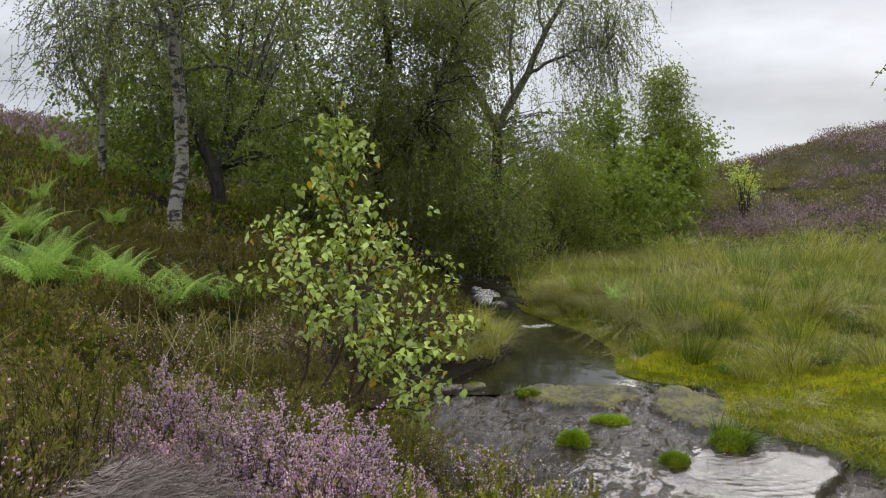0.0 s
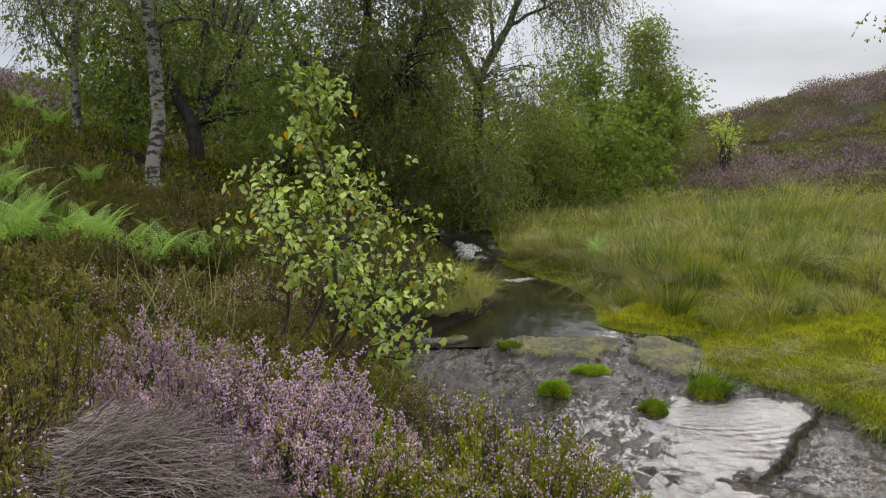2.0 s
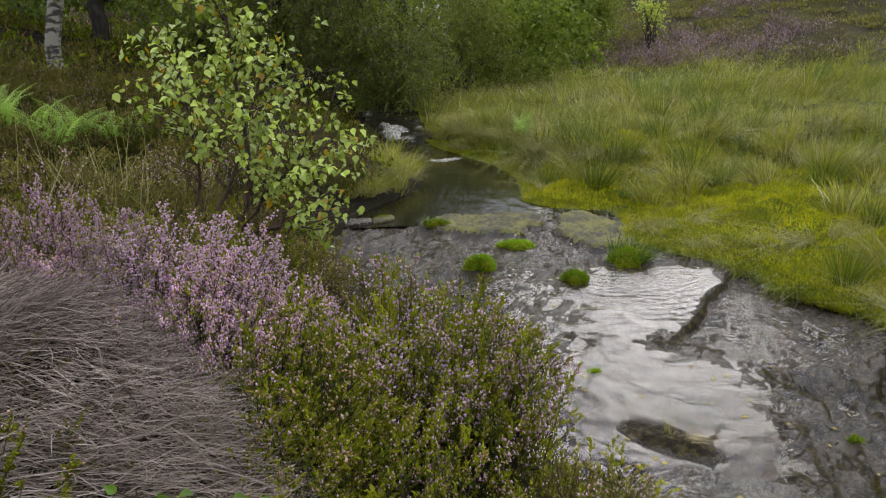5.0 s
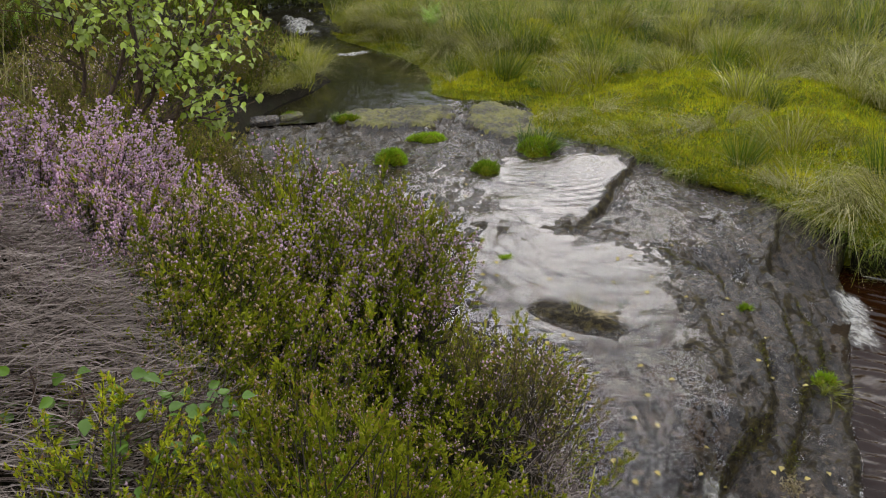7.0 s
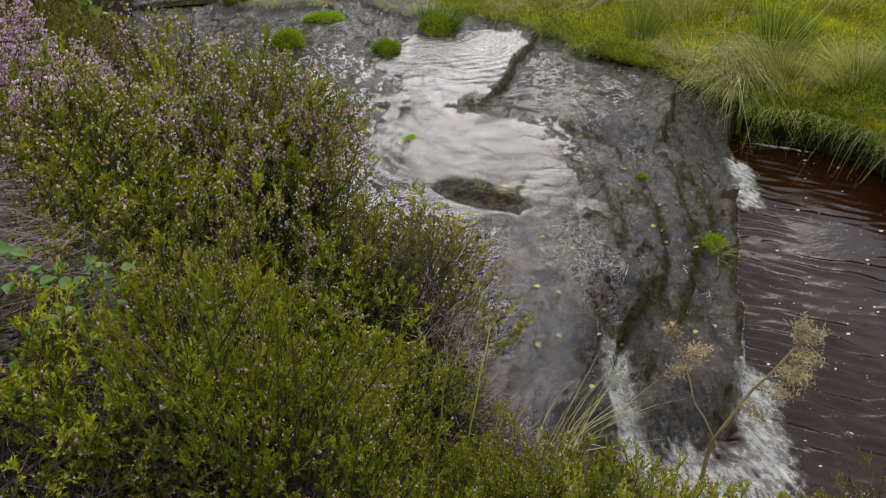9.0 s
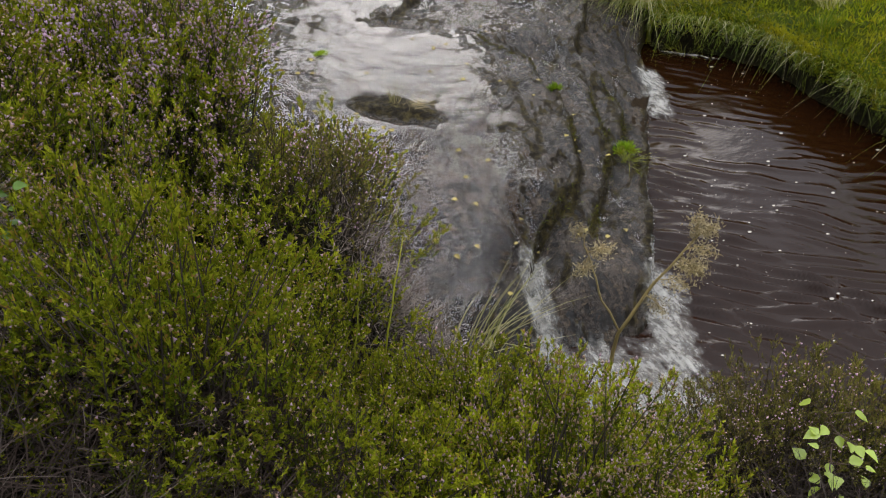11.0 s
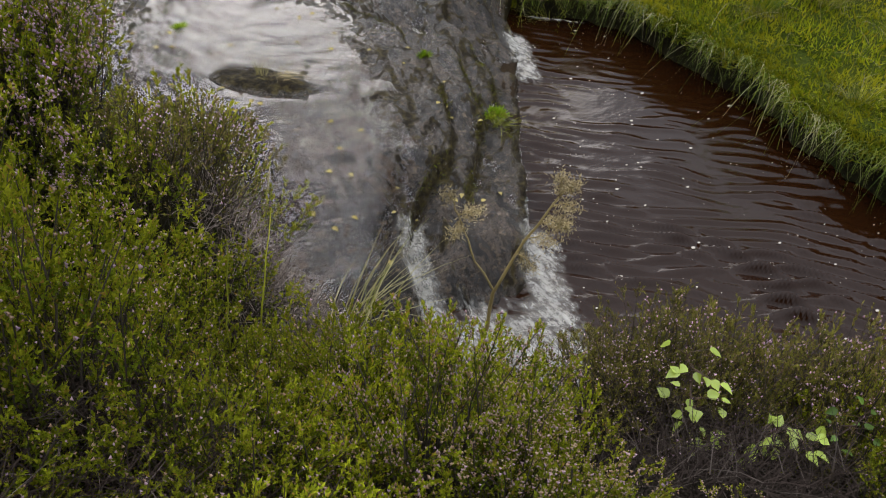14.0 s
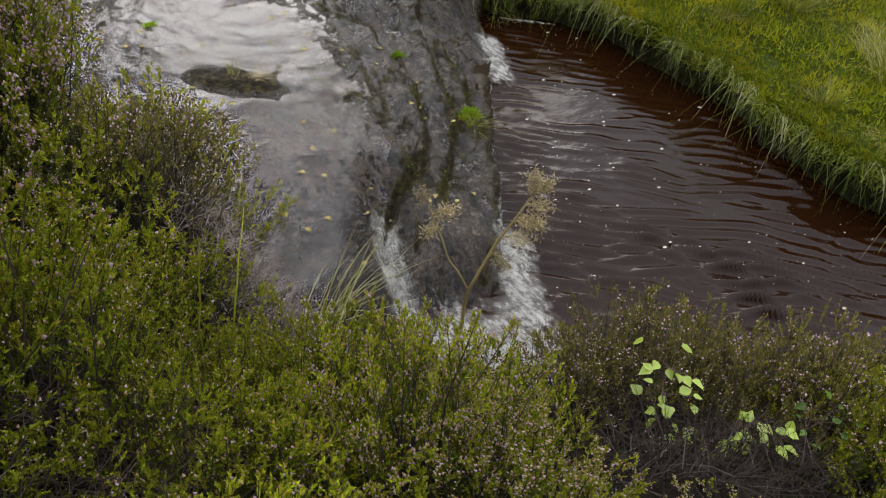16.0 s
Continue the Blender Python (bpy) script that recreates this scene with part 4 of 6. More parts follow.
tree("birch_tree", FORK, "forked birch with grey limbs spreading over the meadow edge",
     [([(0, 0, -0.1), (-0.05, 0, 1.5), tuple(F0 - (0, 0, 0.45)), tuple(F0)], (0.19, 0.17, 0.14, 0.13)),
      ([tuple(F0), tuple(F0 + (-0.45, 0, 0.85)), tuple(F0 + (-0.95, 0.1, 1.6)), tuple(F0 + (-1.15, 0.2, 2.4)), tuple(F0 + (-1.1, 0.3, 3.8)), tuple(F0 + (-1.2, 0.3, 5.2))], (0.115, 0.105, 0.095, 0.08, 0.05, 0.015)),
      ([tuple(F0), tuple(F0 + (0.33, 0, 0.65)), tuple(F0 + (0.72, 0, 1.35)), tuple(F0 + (1.1, -0.1, 2.3)), tuple(F0 + (1.7, -0.1, 3.4)), tuple(F0 + (2.2, 0, 4.6))], (0.105, 0.10, 0.085, 0.065, 0.042, 0.012)),
      ([tuple(F0 + (0.4, 0, 0.75)), tuple(F0 + (0.3, 0.2, 1.6)), tuple(F0 + (0.4, 0.3, 2.6)), tuple(F0 + (0.55, 0.3, 4.0))], (0.05, 0.045, 0.035, 0.012)),
      ([tuple(F0 + (0.72, 0, 1.35)), tuple(F0 + (1.3, -0.3, 1.65)), tuple(F0 + (1.9, -0.4, 1.9)), tuple(F0 + (2.6, -0.4, 2.0))], (0.05, 0.04, 0.025, 0.008)),
      ([tuple(F0 + (-0.45, 0, 0.85)), tuple(F0 + (-0.8, -0.3, 1.0)), tuple(F0 + (-1.3, -0.5, 1.6)), tuple(F0 + (-1.8, -0.6, 2.0))], (0.04, 0.035, 0.025, 0.008)),
      ([tuple(F0 + (1.1, -0.1, 2.3)), tuple(F0 + (1.0, 0.2, 3.2)), tuple(F0 + (1.3, 0.2, 4.4))], (0.04, 0.03, 0.01))],
     [(0.8, 0, F0[2] + 3.2, 2.2, 1.6, 1.5, 110, 13500), (2.5, -0.2, F0[2] + 2.0, 0.85, 0.9, 1.3, 60, 8200), (-1.0, 0.2, F0[2] + 2.4, 0.9, 1.0, 1.4, 60, 9400), (0.5, 0, F0[2] + 1.0, 1.4, 1.0, 1.0, 24, 1500), (1.4, 0.2, F0[2] - 0.2, 1.2, 0.8, 0.8, 30, 4250), (1.0, 0, F0[2] + 5.0, 2.6, 1.6, 1.0, 45, 4800), (2.9, 0.0, F0[2] + 3.4, 0.6, 0.8, 1.0, 18, 1950)],
     0.045, 0.9, M_birchleaf, M_bark, 220, 0.016, M_greybark, twig=(0.3, 0.75))


def bush(name, x, y, label, clouds, m, leaf=0.07, droop=0.3, height=1.0, stems=5, spread=0.3):
    t = thing(name, on_land(x, y), label, "shrub")
    (V, F), tw = crown(clouds, leaf, droop, spread=spread)
    ends = tw[rng.integers(0, len(tw), stems * 5), 0]
    part("branchwork", branches(np.zeros((len(ends), 3)) + rng.normal(size=(len(ends), 3)) * (0.1, 0.1, 0), ends, 0.03, 0.006), M_bark, t)
    tagged(part("foliage", (V, F), m, t), kind="stuff")
    return t


bush("willow_bush", 2.6, 21.5, "dense grey-green willow bush behind the meadow", [(0, 0, 1.5, 1.8, 1.2, 1.3, 34, 8000), (-1.2, -0.5, 0.9, 0.9, 0.8, 0.9, 14, 2600), (1.5, 0.4, 1.2, 1.0, 0.9, 0.9, 14, 2600)], M_birchleaf, 0.075)
bush("willow_bush", 4.6, 24.5, "rounded green willow bush at the meadow's far edge", [(0, 0, 1.5, 1.6, 1.2, 1.2, 30, 6000), (1.3, 0, 0.8, 0.9, 0.8, 0.7, 12, 2000)], M_brightleaf, 0.085)
bush("alder_bush", 0.9, 18.2, "dark drooping alder bush over the stream", [(0, 0, 1.3, 1.0, 0.9, 1.0, 24, 6000), (0.3, -0.5, 0.6, 0.7, 0.6, 0.5, 12, 2200)], M_darkleaf, 0.065, 0.7)
bush("hazel_bush", -3.0, 16.2, "bright green hazel bush below the birches", [(0, 0, 0.8, 1.0, 0.8, 0.7, 18, 3800), (0.9, 0.2, 0.7, 0.7, 0.6, 0.6, 10, 1500)], M_brightleaf, 0.08)
bush("hazel_bush", -0.9, 20.5, "fresh green bush glowing behind dark birches", [(0, 0, 2.6, 1.5, 1.0, 1.1, 22, 3800), (-1.5, 0.3, 2.0, 1.0, 1.0, 1.0, 14, 2400)], M_brightleaf, 0.085)
bush("hazel_bush", -6.3, 17.5, "leafy green bush on the slope behind birches", [(0, 0, 1.4, 1.2, 1.0, 1.0, 20, 3600)], M_darkleaf, 0.085)
COL = on_land(9.25, 32.3)
tree("birch_tree", COL, "tall columnar birch with bright summer foliage",
     [([(0, 0, -0.1), (0, 0, 2), (0, 0, 5), (0.1, 0, 6.6)], (0.12, 0.1, 0.05, 0.015))],
     [(0, 0, 2.2, 1.55, 1.4, 1.7, 130, 24000), (0.0, 0, 4.2, 1.2, 1.15, 1.6, 110, 19000), (-0.15, 0, 6.0, 0.55, 0.6, 1.2, 50, 7650)],
     0.075, 0.4, M_brightleaf, M_birch, 20, 0.03, twigs=False)
tree("ash_tree", on_land(8.6, 39.5), "dark round-crowned tree behind the columnar birch",
     [([(0, 0, -0.1), (0, 0, 2), (0, 0, 4.5)], (0.18, 0.15, 0.05))],
     [(-0.8, 0, 4.6, 1.5, 1.3, 1.8, 40, 6500), (4.2, 0, 3.5, 0.8, 0.9, 1.1, 26, 2800), (-2.2, 0, 2.6, 1.5, 1.3, 1.6, 34, 5000), (1.6, 0, 2.6, 1.5, 1.3, 1.4, 30, 5000), (0.3, 0, 3.0, 1.8, 1.4, 1.8, 30, 4500)],
     0.13, 0.2, M_darkleaf, M_bark, 16, 0.04, twigs=False, spread=0.4)
# Only the hanging tips show; the big unseen crown is added to darken pool reflections.
tree("birch_tree", on_land(12.4, 15.4), "tall birch whose hanging branch tips reach into view",
     [([(0, 0, -0.1), (0.1, 0, 3), (0.2, 0, 7), (0.2, 0, 12)], (0.24, 0.20, 0.13, 0.03)),
      ([(0.1, 0, 3.2), (-1.2, 0.0, 4.8), (-2.4, 0.0, 5.2), (-3.3, 0.0, 4.7)], (0.10, 0.07, 0.04, 0.012))],
     [(0.3, 0, 8.0, 2.8, 2.8, 3.4, 120, 15000), (0.4, 0, 5.0, 2.0, 2.2, 1.3, 50, 5000), (-2.72, 0.0, 4.4, 0.18, 0.35, 0.5, 12, 800)],
     0.095, 1.2, M_birchleaf, M_birch, 40, 0.03)
bush("rowan_sapling", 13.7, 35.6, "small bright rowan sapling alone on the heather hillside", [(0, 0, 1.9, 0.42, 0.4, 0.42, 14, 900), (0.1, 0, 1.3, 0.3, 0.3, 0.25, 6, 260)], M_sapleaf, 0.09, 0.0, 1.0, 3, 0.16)


def far_wood():
    """Woodland too far to tell tree from tree."""
    cl = []
    for i in range(46):
        x = rng.uniform(-13, 7.0)
        y = rng.uniform(24, 36)
        h = rng.uniform(2.5, 6.0) * (1.0 if x < 3 else 0.8)
        z = float(land(np.array([x]), np.array([y]))[0])
        cl.append((x, y, z + h * 0.5, 1.6, 1.2, h * 0.5, 16, 1500))
    (V, F), _ = crown(cl, 0.16, 0.2, spread=0.45)
    return part("far_woodland", (V, F), M_darkleaf, None, "dense green woodland closing the valley")


tagged(far_wood(), category="woodland", kind="stuff")


# ---- heather ----
rng = np.random.default_rng(202)
M_hyoung = leaf_mat("young_heather_shoot", (0.13, 0.165, 0.006), (0.475, 0.485, 0.026), (0.40, 0.24, 0.05), 0.06, 0.7, 0.35, 3.0, 0.10)
M_hyoung2 = leaf_mat("brownish_heather_shoot", (0.105, 0.110, 0.014), (0.34, 0.30, 0.060), (0.26, 0.17, 0.10), 0.20, 0.7, 0.3, 1.5, 0.08)


def heather_mesh(seed, radius, height, n, shoots, leaves, bloom, leaf_l, leaf_w, floret):
    """Wood, leaves and florets of one domed bush: stems fan out of the root and end in leafy plumes."""
    global rng
    keep, rng = rng, np.random.default_rng(seed)
    a, q = rng.uniform(0, 2 * math.pi, n), np.sqrt(rng.random(n))
    out = np.stack([np.cos(a), np.sin(a), 0 * a], 1)
    lump = 1 + 0.16 * np.sin(2 * a + seed) + 0.12 * np.sin(3 * a + 2.1 * seed)
    tip = out * (q * radius * lump)[:, None] + rng.normal(size=(n, 3)) * 0.012
    tip[:, 2] = height * (1 - 0.42 * q ** 2) * rng.uniform(0.78, 1.10, n)
    up = unit(out * (0.10 + 0.55 * q)[:, None] + np.array((0, 0, 1.0)) + rng.normal(size=(n, 3)) * 0.16)
    pl = height * rng.uniform(0.40, 0.64, n)
    low = tip - up * pl[:, None]
    root = out * (q * radius * 0.35)[:, None]
    mid = (root + low) / 2 + out * 0.012 + rng.normal(size=(n, 3)) * 0.008
    wood = tubes(np.stack([root, mid, low, tip], 1), np.tile([0.0028, 0.0022, 0.0015, 0.0006], (n, 1)), 3)
    us = rng.uniform(0.0, 1.0, (n, shoots)) ** 0.85
    us[:, -1] = 0.88
    sp = low[:, None] + up[:, None] * (pl[:, None] * us)[..., None]
    sd = unit(up[:, None] * 0.85 + np.array((0, 0, 0.25)) + side_of(np.repeat(up[:, None], shoots, 1)) * rng.uniform(0.45, 0.95, (n, shoots, 1)))
    sd[:, -1] = up
    sl = rng.uniform(0.7, 1.3, (n, shoots)) * pl[:, None] * (0.27 - 0.15 * us)
    ul = rng.random((n, shoots, leaves))
    lp = sp[:, :, None] + sd[:, :, None] * (sl[..., None] * ul)[..., None]
    ld = unit(sd[:, :, None] * 1.0 + side_of(np.repeat(sd[:, :, None], leaves, 2)) * 0.70)
    nl = lp.reshape(-1, 3)
    young = (np.broadcast_to(us[..., None], ul.shape) + 0.35 * (ul - 0.5) + rng.normal(size=(n, 1, 1)) * 0.22 > 0.54).ravel()
    lv, lfc = spikes(nl, ld, leaf_l * rng.uniform(0.7, 1.25, len(nl)), leaf_w)
    tri_v = lv.reshape(-1, 3, 3)
    leaf, tips = [(tri_v[k].reshape(-1, 3), np.arange(3 * k.sum()).reshape(-1, 3)) for k in (~young, young)]
    has = rng.random((n, 1)) < bloom
    uf = rng.random((n, shoots, floret))
    fp = sp[:, :, None] + sd[:, :, None] * (sl[..., None] * (0.15 + 0.95 * uf))[..., None] + rng.normal(size=(n, shoots, floret, 3)) * 0.003
    ok = np.broadcast_to((has & (us > 0.30))[..., None], uf.shape)
    fp = fp[ok]
    s = (0.0033 if floret > 4 else 0.0036) * (leaf_l / 0.0110) ** 0.6 * rng.uniform(0.6, 1.3, (len(fp), 1, 1))
    tet = np.array([(1, 1, 1), (1, -1, -1), (-1, 1, -1), (-1, -1, 1)]) * 0.6
    sp_ = unit(rng.normal(size=(len(fp), 3)))[:, None] * 0.35
    V = (fp[:, None] + (tet[None] + sp_) * s).reshape(-1, 3)
    tri = np.array([(0, 1, 2), (0, 3, 1), (0, 2, 3), (1, 3, 2)])
    flower = V, (np.arange(len(fp))[:, None, None] * 4 + tri[None]).reshape(-1, 3)
    rng = keep
    return wood, leaf, tips, flower


def heather(kind, seed, radius, height, n, shoots, leaves, bloom, leaf_l, leaf_w, floret, m_leaf, m_flower, label):
    t = thing("heather_bush", (0, 0, -50), label, "heather", "heather bushes on the bank")
    w, lf, tp, fl = heather_mesh(seed, radius, height, n, shoots, leaves, bloom, leaf_l, leaf_w, floret)
    tagged(part("wood", w, M_hwood, t), kind="stuff")
    tagged(part("foliage", lf, m_leaf, t), kind="stuff")
    tagged(part("young_growth", tp, M_hyoung if m_leaf == M_hleaf and radius < 0.28 else M_hyoung2, t, "bright young shoots"), kind="stuff")
    if len(fl[0]):
        tagged(part("bloom", fl, m_flower, t, "tiny bell florets"), kind="stuff")
    return t


NEAR = {
    "budded": [heather("budded", 28, 0.23, 0.34, 84, 10, 11, 0.90, 0.0100, 0.0044, 2, M_hleaf, M_htip, "green heather bush full of buff pink buds")],
    "pink": [heather("pink", 11 + i, 0.22, 0.33, 110, 9, 5, 0.98, 0.0095, 0.0042, 10, M_hleaf, M_hflower, "low heather bush in full pink flower") for i in range(2)],
    "green": [heather("green", 21 + i, 0.23, 0.34, 84, 10, 10, 0.55, 0.0102, 0.0046, 1, M_hleaf, M_htip, "green heather bush with faded buff buds") for i in range(3)],
    "sparse": [heather("sparse", 36 + i, 0.23, 0.34, 88, 10, 10, 0.60, 0.0100, 0.0042, 4, M_hleaf, M_hflower, "green heather bush with scattered pink flowers") for i in range(2)],
    "brown": [heather("brown", 31 + i, 0.23, 0.33, 92, 9, 8, 0.35, 0.0100, 0.0040, 1, M_hleaf2, M_hflower, "woody brown heather bush with few flowers") for i in range(2)],
}
CLOSE = {
    "budded": [heather("budded", 27, 0.21, 0.31, 88, 11, 15, 0.90, 0.0066, 0.0034, 3, M_hleaf, M_htip, "green heather bush full of pale lilac buds")],
    "pink": [heather("pink", 13, 0.21, 0.31, 92, 10, 11, 0.98, 0.0062, 0.0029, 8, M_hleaf, M_hflower, "low heather bush in full pink flower")],
    "green": [heather("green", 24 + i, 0.21, 0.31, 88, 11, 17, 0.60, 0.0066, 0.0034, 1, M_hleaf, M_htip, "green heather bush with faded buff buds") for i in range(2)],
    "brown": [heather("brown", 34, 0.21, 0.31, 96, 10, 12, 0.55, 0.0064, 0.0031, 1, M_hleaf2, M_hflower, "woody brown heather bush with few flowers")],
}
MID = {
    "pink": [heather("pink", 41, 0.30, 0.36, 80, 7, 6, 0.8, 0.0170, 0.0085, 2, M_hleaf2, M_hflower, "heather bush with fading pink flowers")],
    "green": [heather("green", 51, 0.32, 0.36, 84, 7, 6, 0.12, 0.0180, 0.0100, 1, M_hleaf, M_htip, "dull green heather bush on the slope")],
    "brown": [heather("brown", 61, 0.32, 0.34, 84, 7, 6, 0.10, 0.0175, 0.0090, 1, M_hleaf2, M_htip, "brown woody heather bush on the slope")],
}


def put(src, x, y, s=1.0, sink=0.04, sz=1.0, lean=6):
    z = float(land(np.array([x]), np.array([y]))[0]) - sink
    m = Matrix.LocRotScale((x, y, z), Euler((radians(rng.uniform(-lean, lean)), radians(rng.uniform(-lean, lean)), rng.uniform(0, 6.28))), (s, s, s * sz))
    return copy_thing(src, m)


def pick(table, kind):
    k = table[kind]
    return k[rng.integers(0, len(k))]


def near_kind(x, y):
    w_pink = 1.9 * float(np.exp(-(line_gap([(-0.62, 1.86), (-0.42, 1.80), (-0.25, 1.84), (-0.12, 1.95)], np.array([x]), np.array([y]))[0] / 0.16) ** 2)) + 0.4 * bump_at(x, y, -0.08, 1.95, 0.16) + 1.1 * bump_at(x, y, -0.16, 0.62, 0.10) + 0.5 * bump_at(x, y, 1.50, 0.20, 0.12)
    w_brown = 1.0 * bump_at(x, y, 0.55, 1.68, 0.26) + 1.2 * bump_at(x, y, 1.32, 0.66, 0.22) + 1.3 * bump_at(x, y, -1.0, 1.65, 0.40) + 0.8 * bump_at(x, y, -0.6, 2.45, 0.30)
    w_bud = 0.95 * bump_at(x, y, 0.75, 0.30, 0.36) + 0.9 * bump_at(x, y, 0.05, 1.30, 0.30) + 0.9 * bump_at(x, y, 0.15, 1.75, 0.30)
    w_sparse = 1.1 * bump_at(x, y, 0.18, 1.85, 0.42) + 0.8 * bump_at(x, y, -0.9, 2.2, 0.5)
    w = np.array([w_pink, 0.5, w_brown, w_bud, w_sparse]) + rng.random(5) * 0.35
    return ("pink", "green", "brown", "budded", "sparse")[int(np.argmax(w))]



def dead_at(x, y):
    """Below 1 inside the flattened grey patch."""
    return ((-0.62 * (x + 0.48) + 0.78 * (y - 1.30)) / 0.56) ** 2 + ((0.78 * (x + 0.48) + 0.62 * (y - 1.30)) / 0.22) ** 2


rng = np.random.default_rng(301)
for gx in np.arange(-1.9, 2.6, 0.195):
    for gy in np.arange(-0.15, 2.75, 0.195):
        x, y = gx + rng.uniform(-0.06, 0.06), gy + rng.uniform(-0.06, 0.06)
        if x > xl(y) - 0.16 or np.hypot(x, y) < 0.30 or x < -0.58 * y - 0.30 or np.hypot(x - 0.1, y + 0.08) < np.interp(math.degrees(math.atan2(x - 0.1, y + 0.08)), [-40, -20, -9, 10, 75, 100], [1.25, 0.95, 0.55, 0.30, 0.30, 1.0]):
            continue
        if dead_at(x, y) < 1:
            continue
        if any(np.hypot(x - a_, y - b_) < r_ for a_, b_, r_ in ((0.60, 1.02, 0.14), (0.68, 1.22, 0.15), (0.20, 0.46, 0.13), (1.27, 0.30, 0.28), (1.10, 0.27, 0.17), (1.16, 0.72, 0.20), (1.12, 0.92, 0.16))) or (0.97 < x < 1.24 and 0.45 < y < 1.05) or (0.86 < x < 1.24 and 0.60 < y < 1.05) or (x > 0.70 and 1.05 < y < 1.75):
            continue
        big = float(fbm(np.array([x * 2.3 + 3]), np.array([y * 2.3]), 2)[0])
        low = 1 - 0.26 * float(smooth(0.66, 0.90, x) * (1 - smooth(0.95, 1.1, y)) * (1 - smooth(1.18, 1.30, x)))
        kind_ = near_kind(x, y)
        put(pick(CLOSE if np.hypot(x - 0.15, y + 0.1) < 1.3 and kind_ in CLOSE else NEAR, kind_), x, y, rng.uniform(0.90, 1.12) * (1 + 0.5 * big) * low, 0.05, rng.uniform(0.85, 1.12) * (1 + 0.8 * big) * low)

rng = np.random.default_rng(302)
# the bushes that overhang the lower pool
for kind_, x, y, top in (("brown", 1.32, 0.60, 0.82), ("brown", 1.44, 0.55, 0.88), ("brown", 1.56, 0.48, 0.88), ("brown", 1.68, 0.38, 0.92), ("brown", 1.76, 0.28, 0.93), ("brown", 1.66, 0.20, 0.95),
                         ("green", 0.72, 0.90, 0.95), ("green", 0.80, 0.78, 0.95), ("budded", 0.86, 0.64, 0.96), ("green", 0.92, 0.55, 0.95), ("green", 0.66, 0.84, 1.0), ("green", -0.02, 0.80, 1.50), ("green", 0.10, 0.88, 1.40)):
    tall_ = top - float(land(np.array([x]), np.array([y]))[0]) + 0.05
    s_ = min(1.25, max(0.85, tall_ / 0.33))
    put(pick(CLOSE if kind_ in CLOSE else NEAR, kind_), x, y, s_, 0.05, tall_ / 0.33 / s_, 4)
spots = []
for gx in np.arange(-4.6, 0.9, 0.36):
    for gy in np.arange(2.75, 10.0, 0.40):
        x, y = gx + rng.uniform(-0.14, 0.14), gy + rng.uniform(-0.14, 0.14)
        if x > xl(y) - 0.25 or x < -0.62 * y - 0.4 or (abs(x + 0.4) < 0.28 and abs(y - 2.80) < 0.28):
            continue
        spots.append((x, y))
spots.sort(key=lambda s: s[0] ** 2 + s[1] ** 2)
rest = {"wood": [], "foliage": [], "young_growth": [], "bloom": []}
for i_, (x, y) in enumerate(spots):
    k = "pink" if rng.random() < 0.12 + 0.4 * bump_at(x, y, -0.75, 3.3, 0.35) + 0.3 * bump_at(x, y, -2.3, 3.6, 0.5) else ("green" if rng.random() < 0.55 else "brown")
    big = float(fbm(np.array([x * 1.3]), np.array([y * 1.3]), 2)[0])
    o = put(pick(MID, k), x, y, rng.uniform(0.85, 1.2) * (1 + 0.8 * big), 0.05, rng.uniform(0.8, 1.15) * (1 + 0.7 * big))
    if i_ >= 66:
        for c in list(o.children):
            me = c.data
            co = np.empty(len(me.vertices) * 3, np.float32)
            me.vertices.foreach_get("co", co)
            ix = np.empty(len(me.loops), np.int32)
            me.loops.foreach_get("vertex_index", ix)
            m4 = np.array(o.matrix_basis)
            rest[c.name.split(".")[0]].append((co.reshape(-1, 3) @ m4[:3, :3].T + m4[:3, 3], ix.reshape(len(me.polygons), -1)))
            bpy.data.objects.remove(c)
        bpy.data.objects.remove(o)
carpet = thing("heather_carpet", (0, 0, 0), "brown and green heather carpeting the bank", "heather", "", "stuff")
for nm, m_ in (("wood", M_hwood), ("foliage", M_hleaf), ("young_growth", M_hyoung2), ("bloom", M_hflower)):
    if rest[nm]:
        tagged(part(nm, joined(*rest[nm]), m_, carpet), kind="stuff")
for t_ in [o for k in (NEAR, CLOSE, MID) for v in k.values() for o in v]:
    for o in (*t_.children_recursive, t_):
        bpy.data.objects.remove(o)


def clump_stuff(name, label, X, Y, size, per, m, leaf, flat=0.6, category="heather"):
    Z = land(X, Y)
    n = len(X)
    s = size * rng.uniform(0.6, 1.3, n)
    o = in_ball(n * per, 0.33).reshape(n, per, 3)
    o[..., 2] = np.abs(o[..., 2])
    P = np.stack([X, Y, Z], 1)[:, None] + o * s[:, None, None] * (1, 1, flat)
    D = o + (0, 0, 0.6) + rng.normal(size=o.shape) * 0.5
    L = leaf * rng.uniform(0.6, 1.3, n * per)
    V, F = kites(P, D, L, L * 0.45, 0.1)
    return tagged(part(name, (V, F), m, None, label), category=category, kind="stuff")


def scatter(n, x0, x1, y0, y1, keep):
    x, y = rng.uniform(x0, x1, n), rng.uniform(y0, y1, n)
    ok = keep(x, y)
    return x[ok], y[ok]


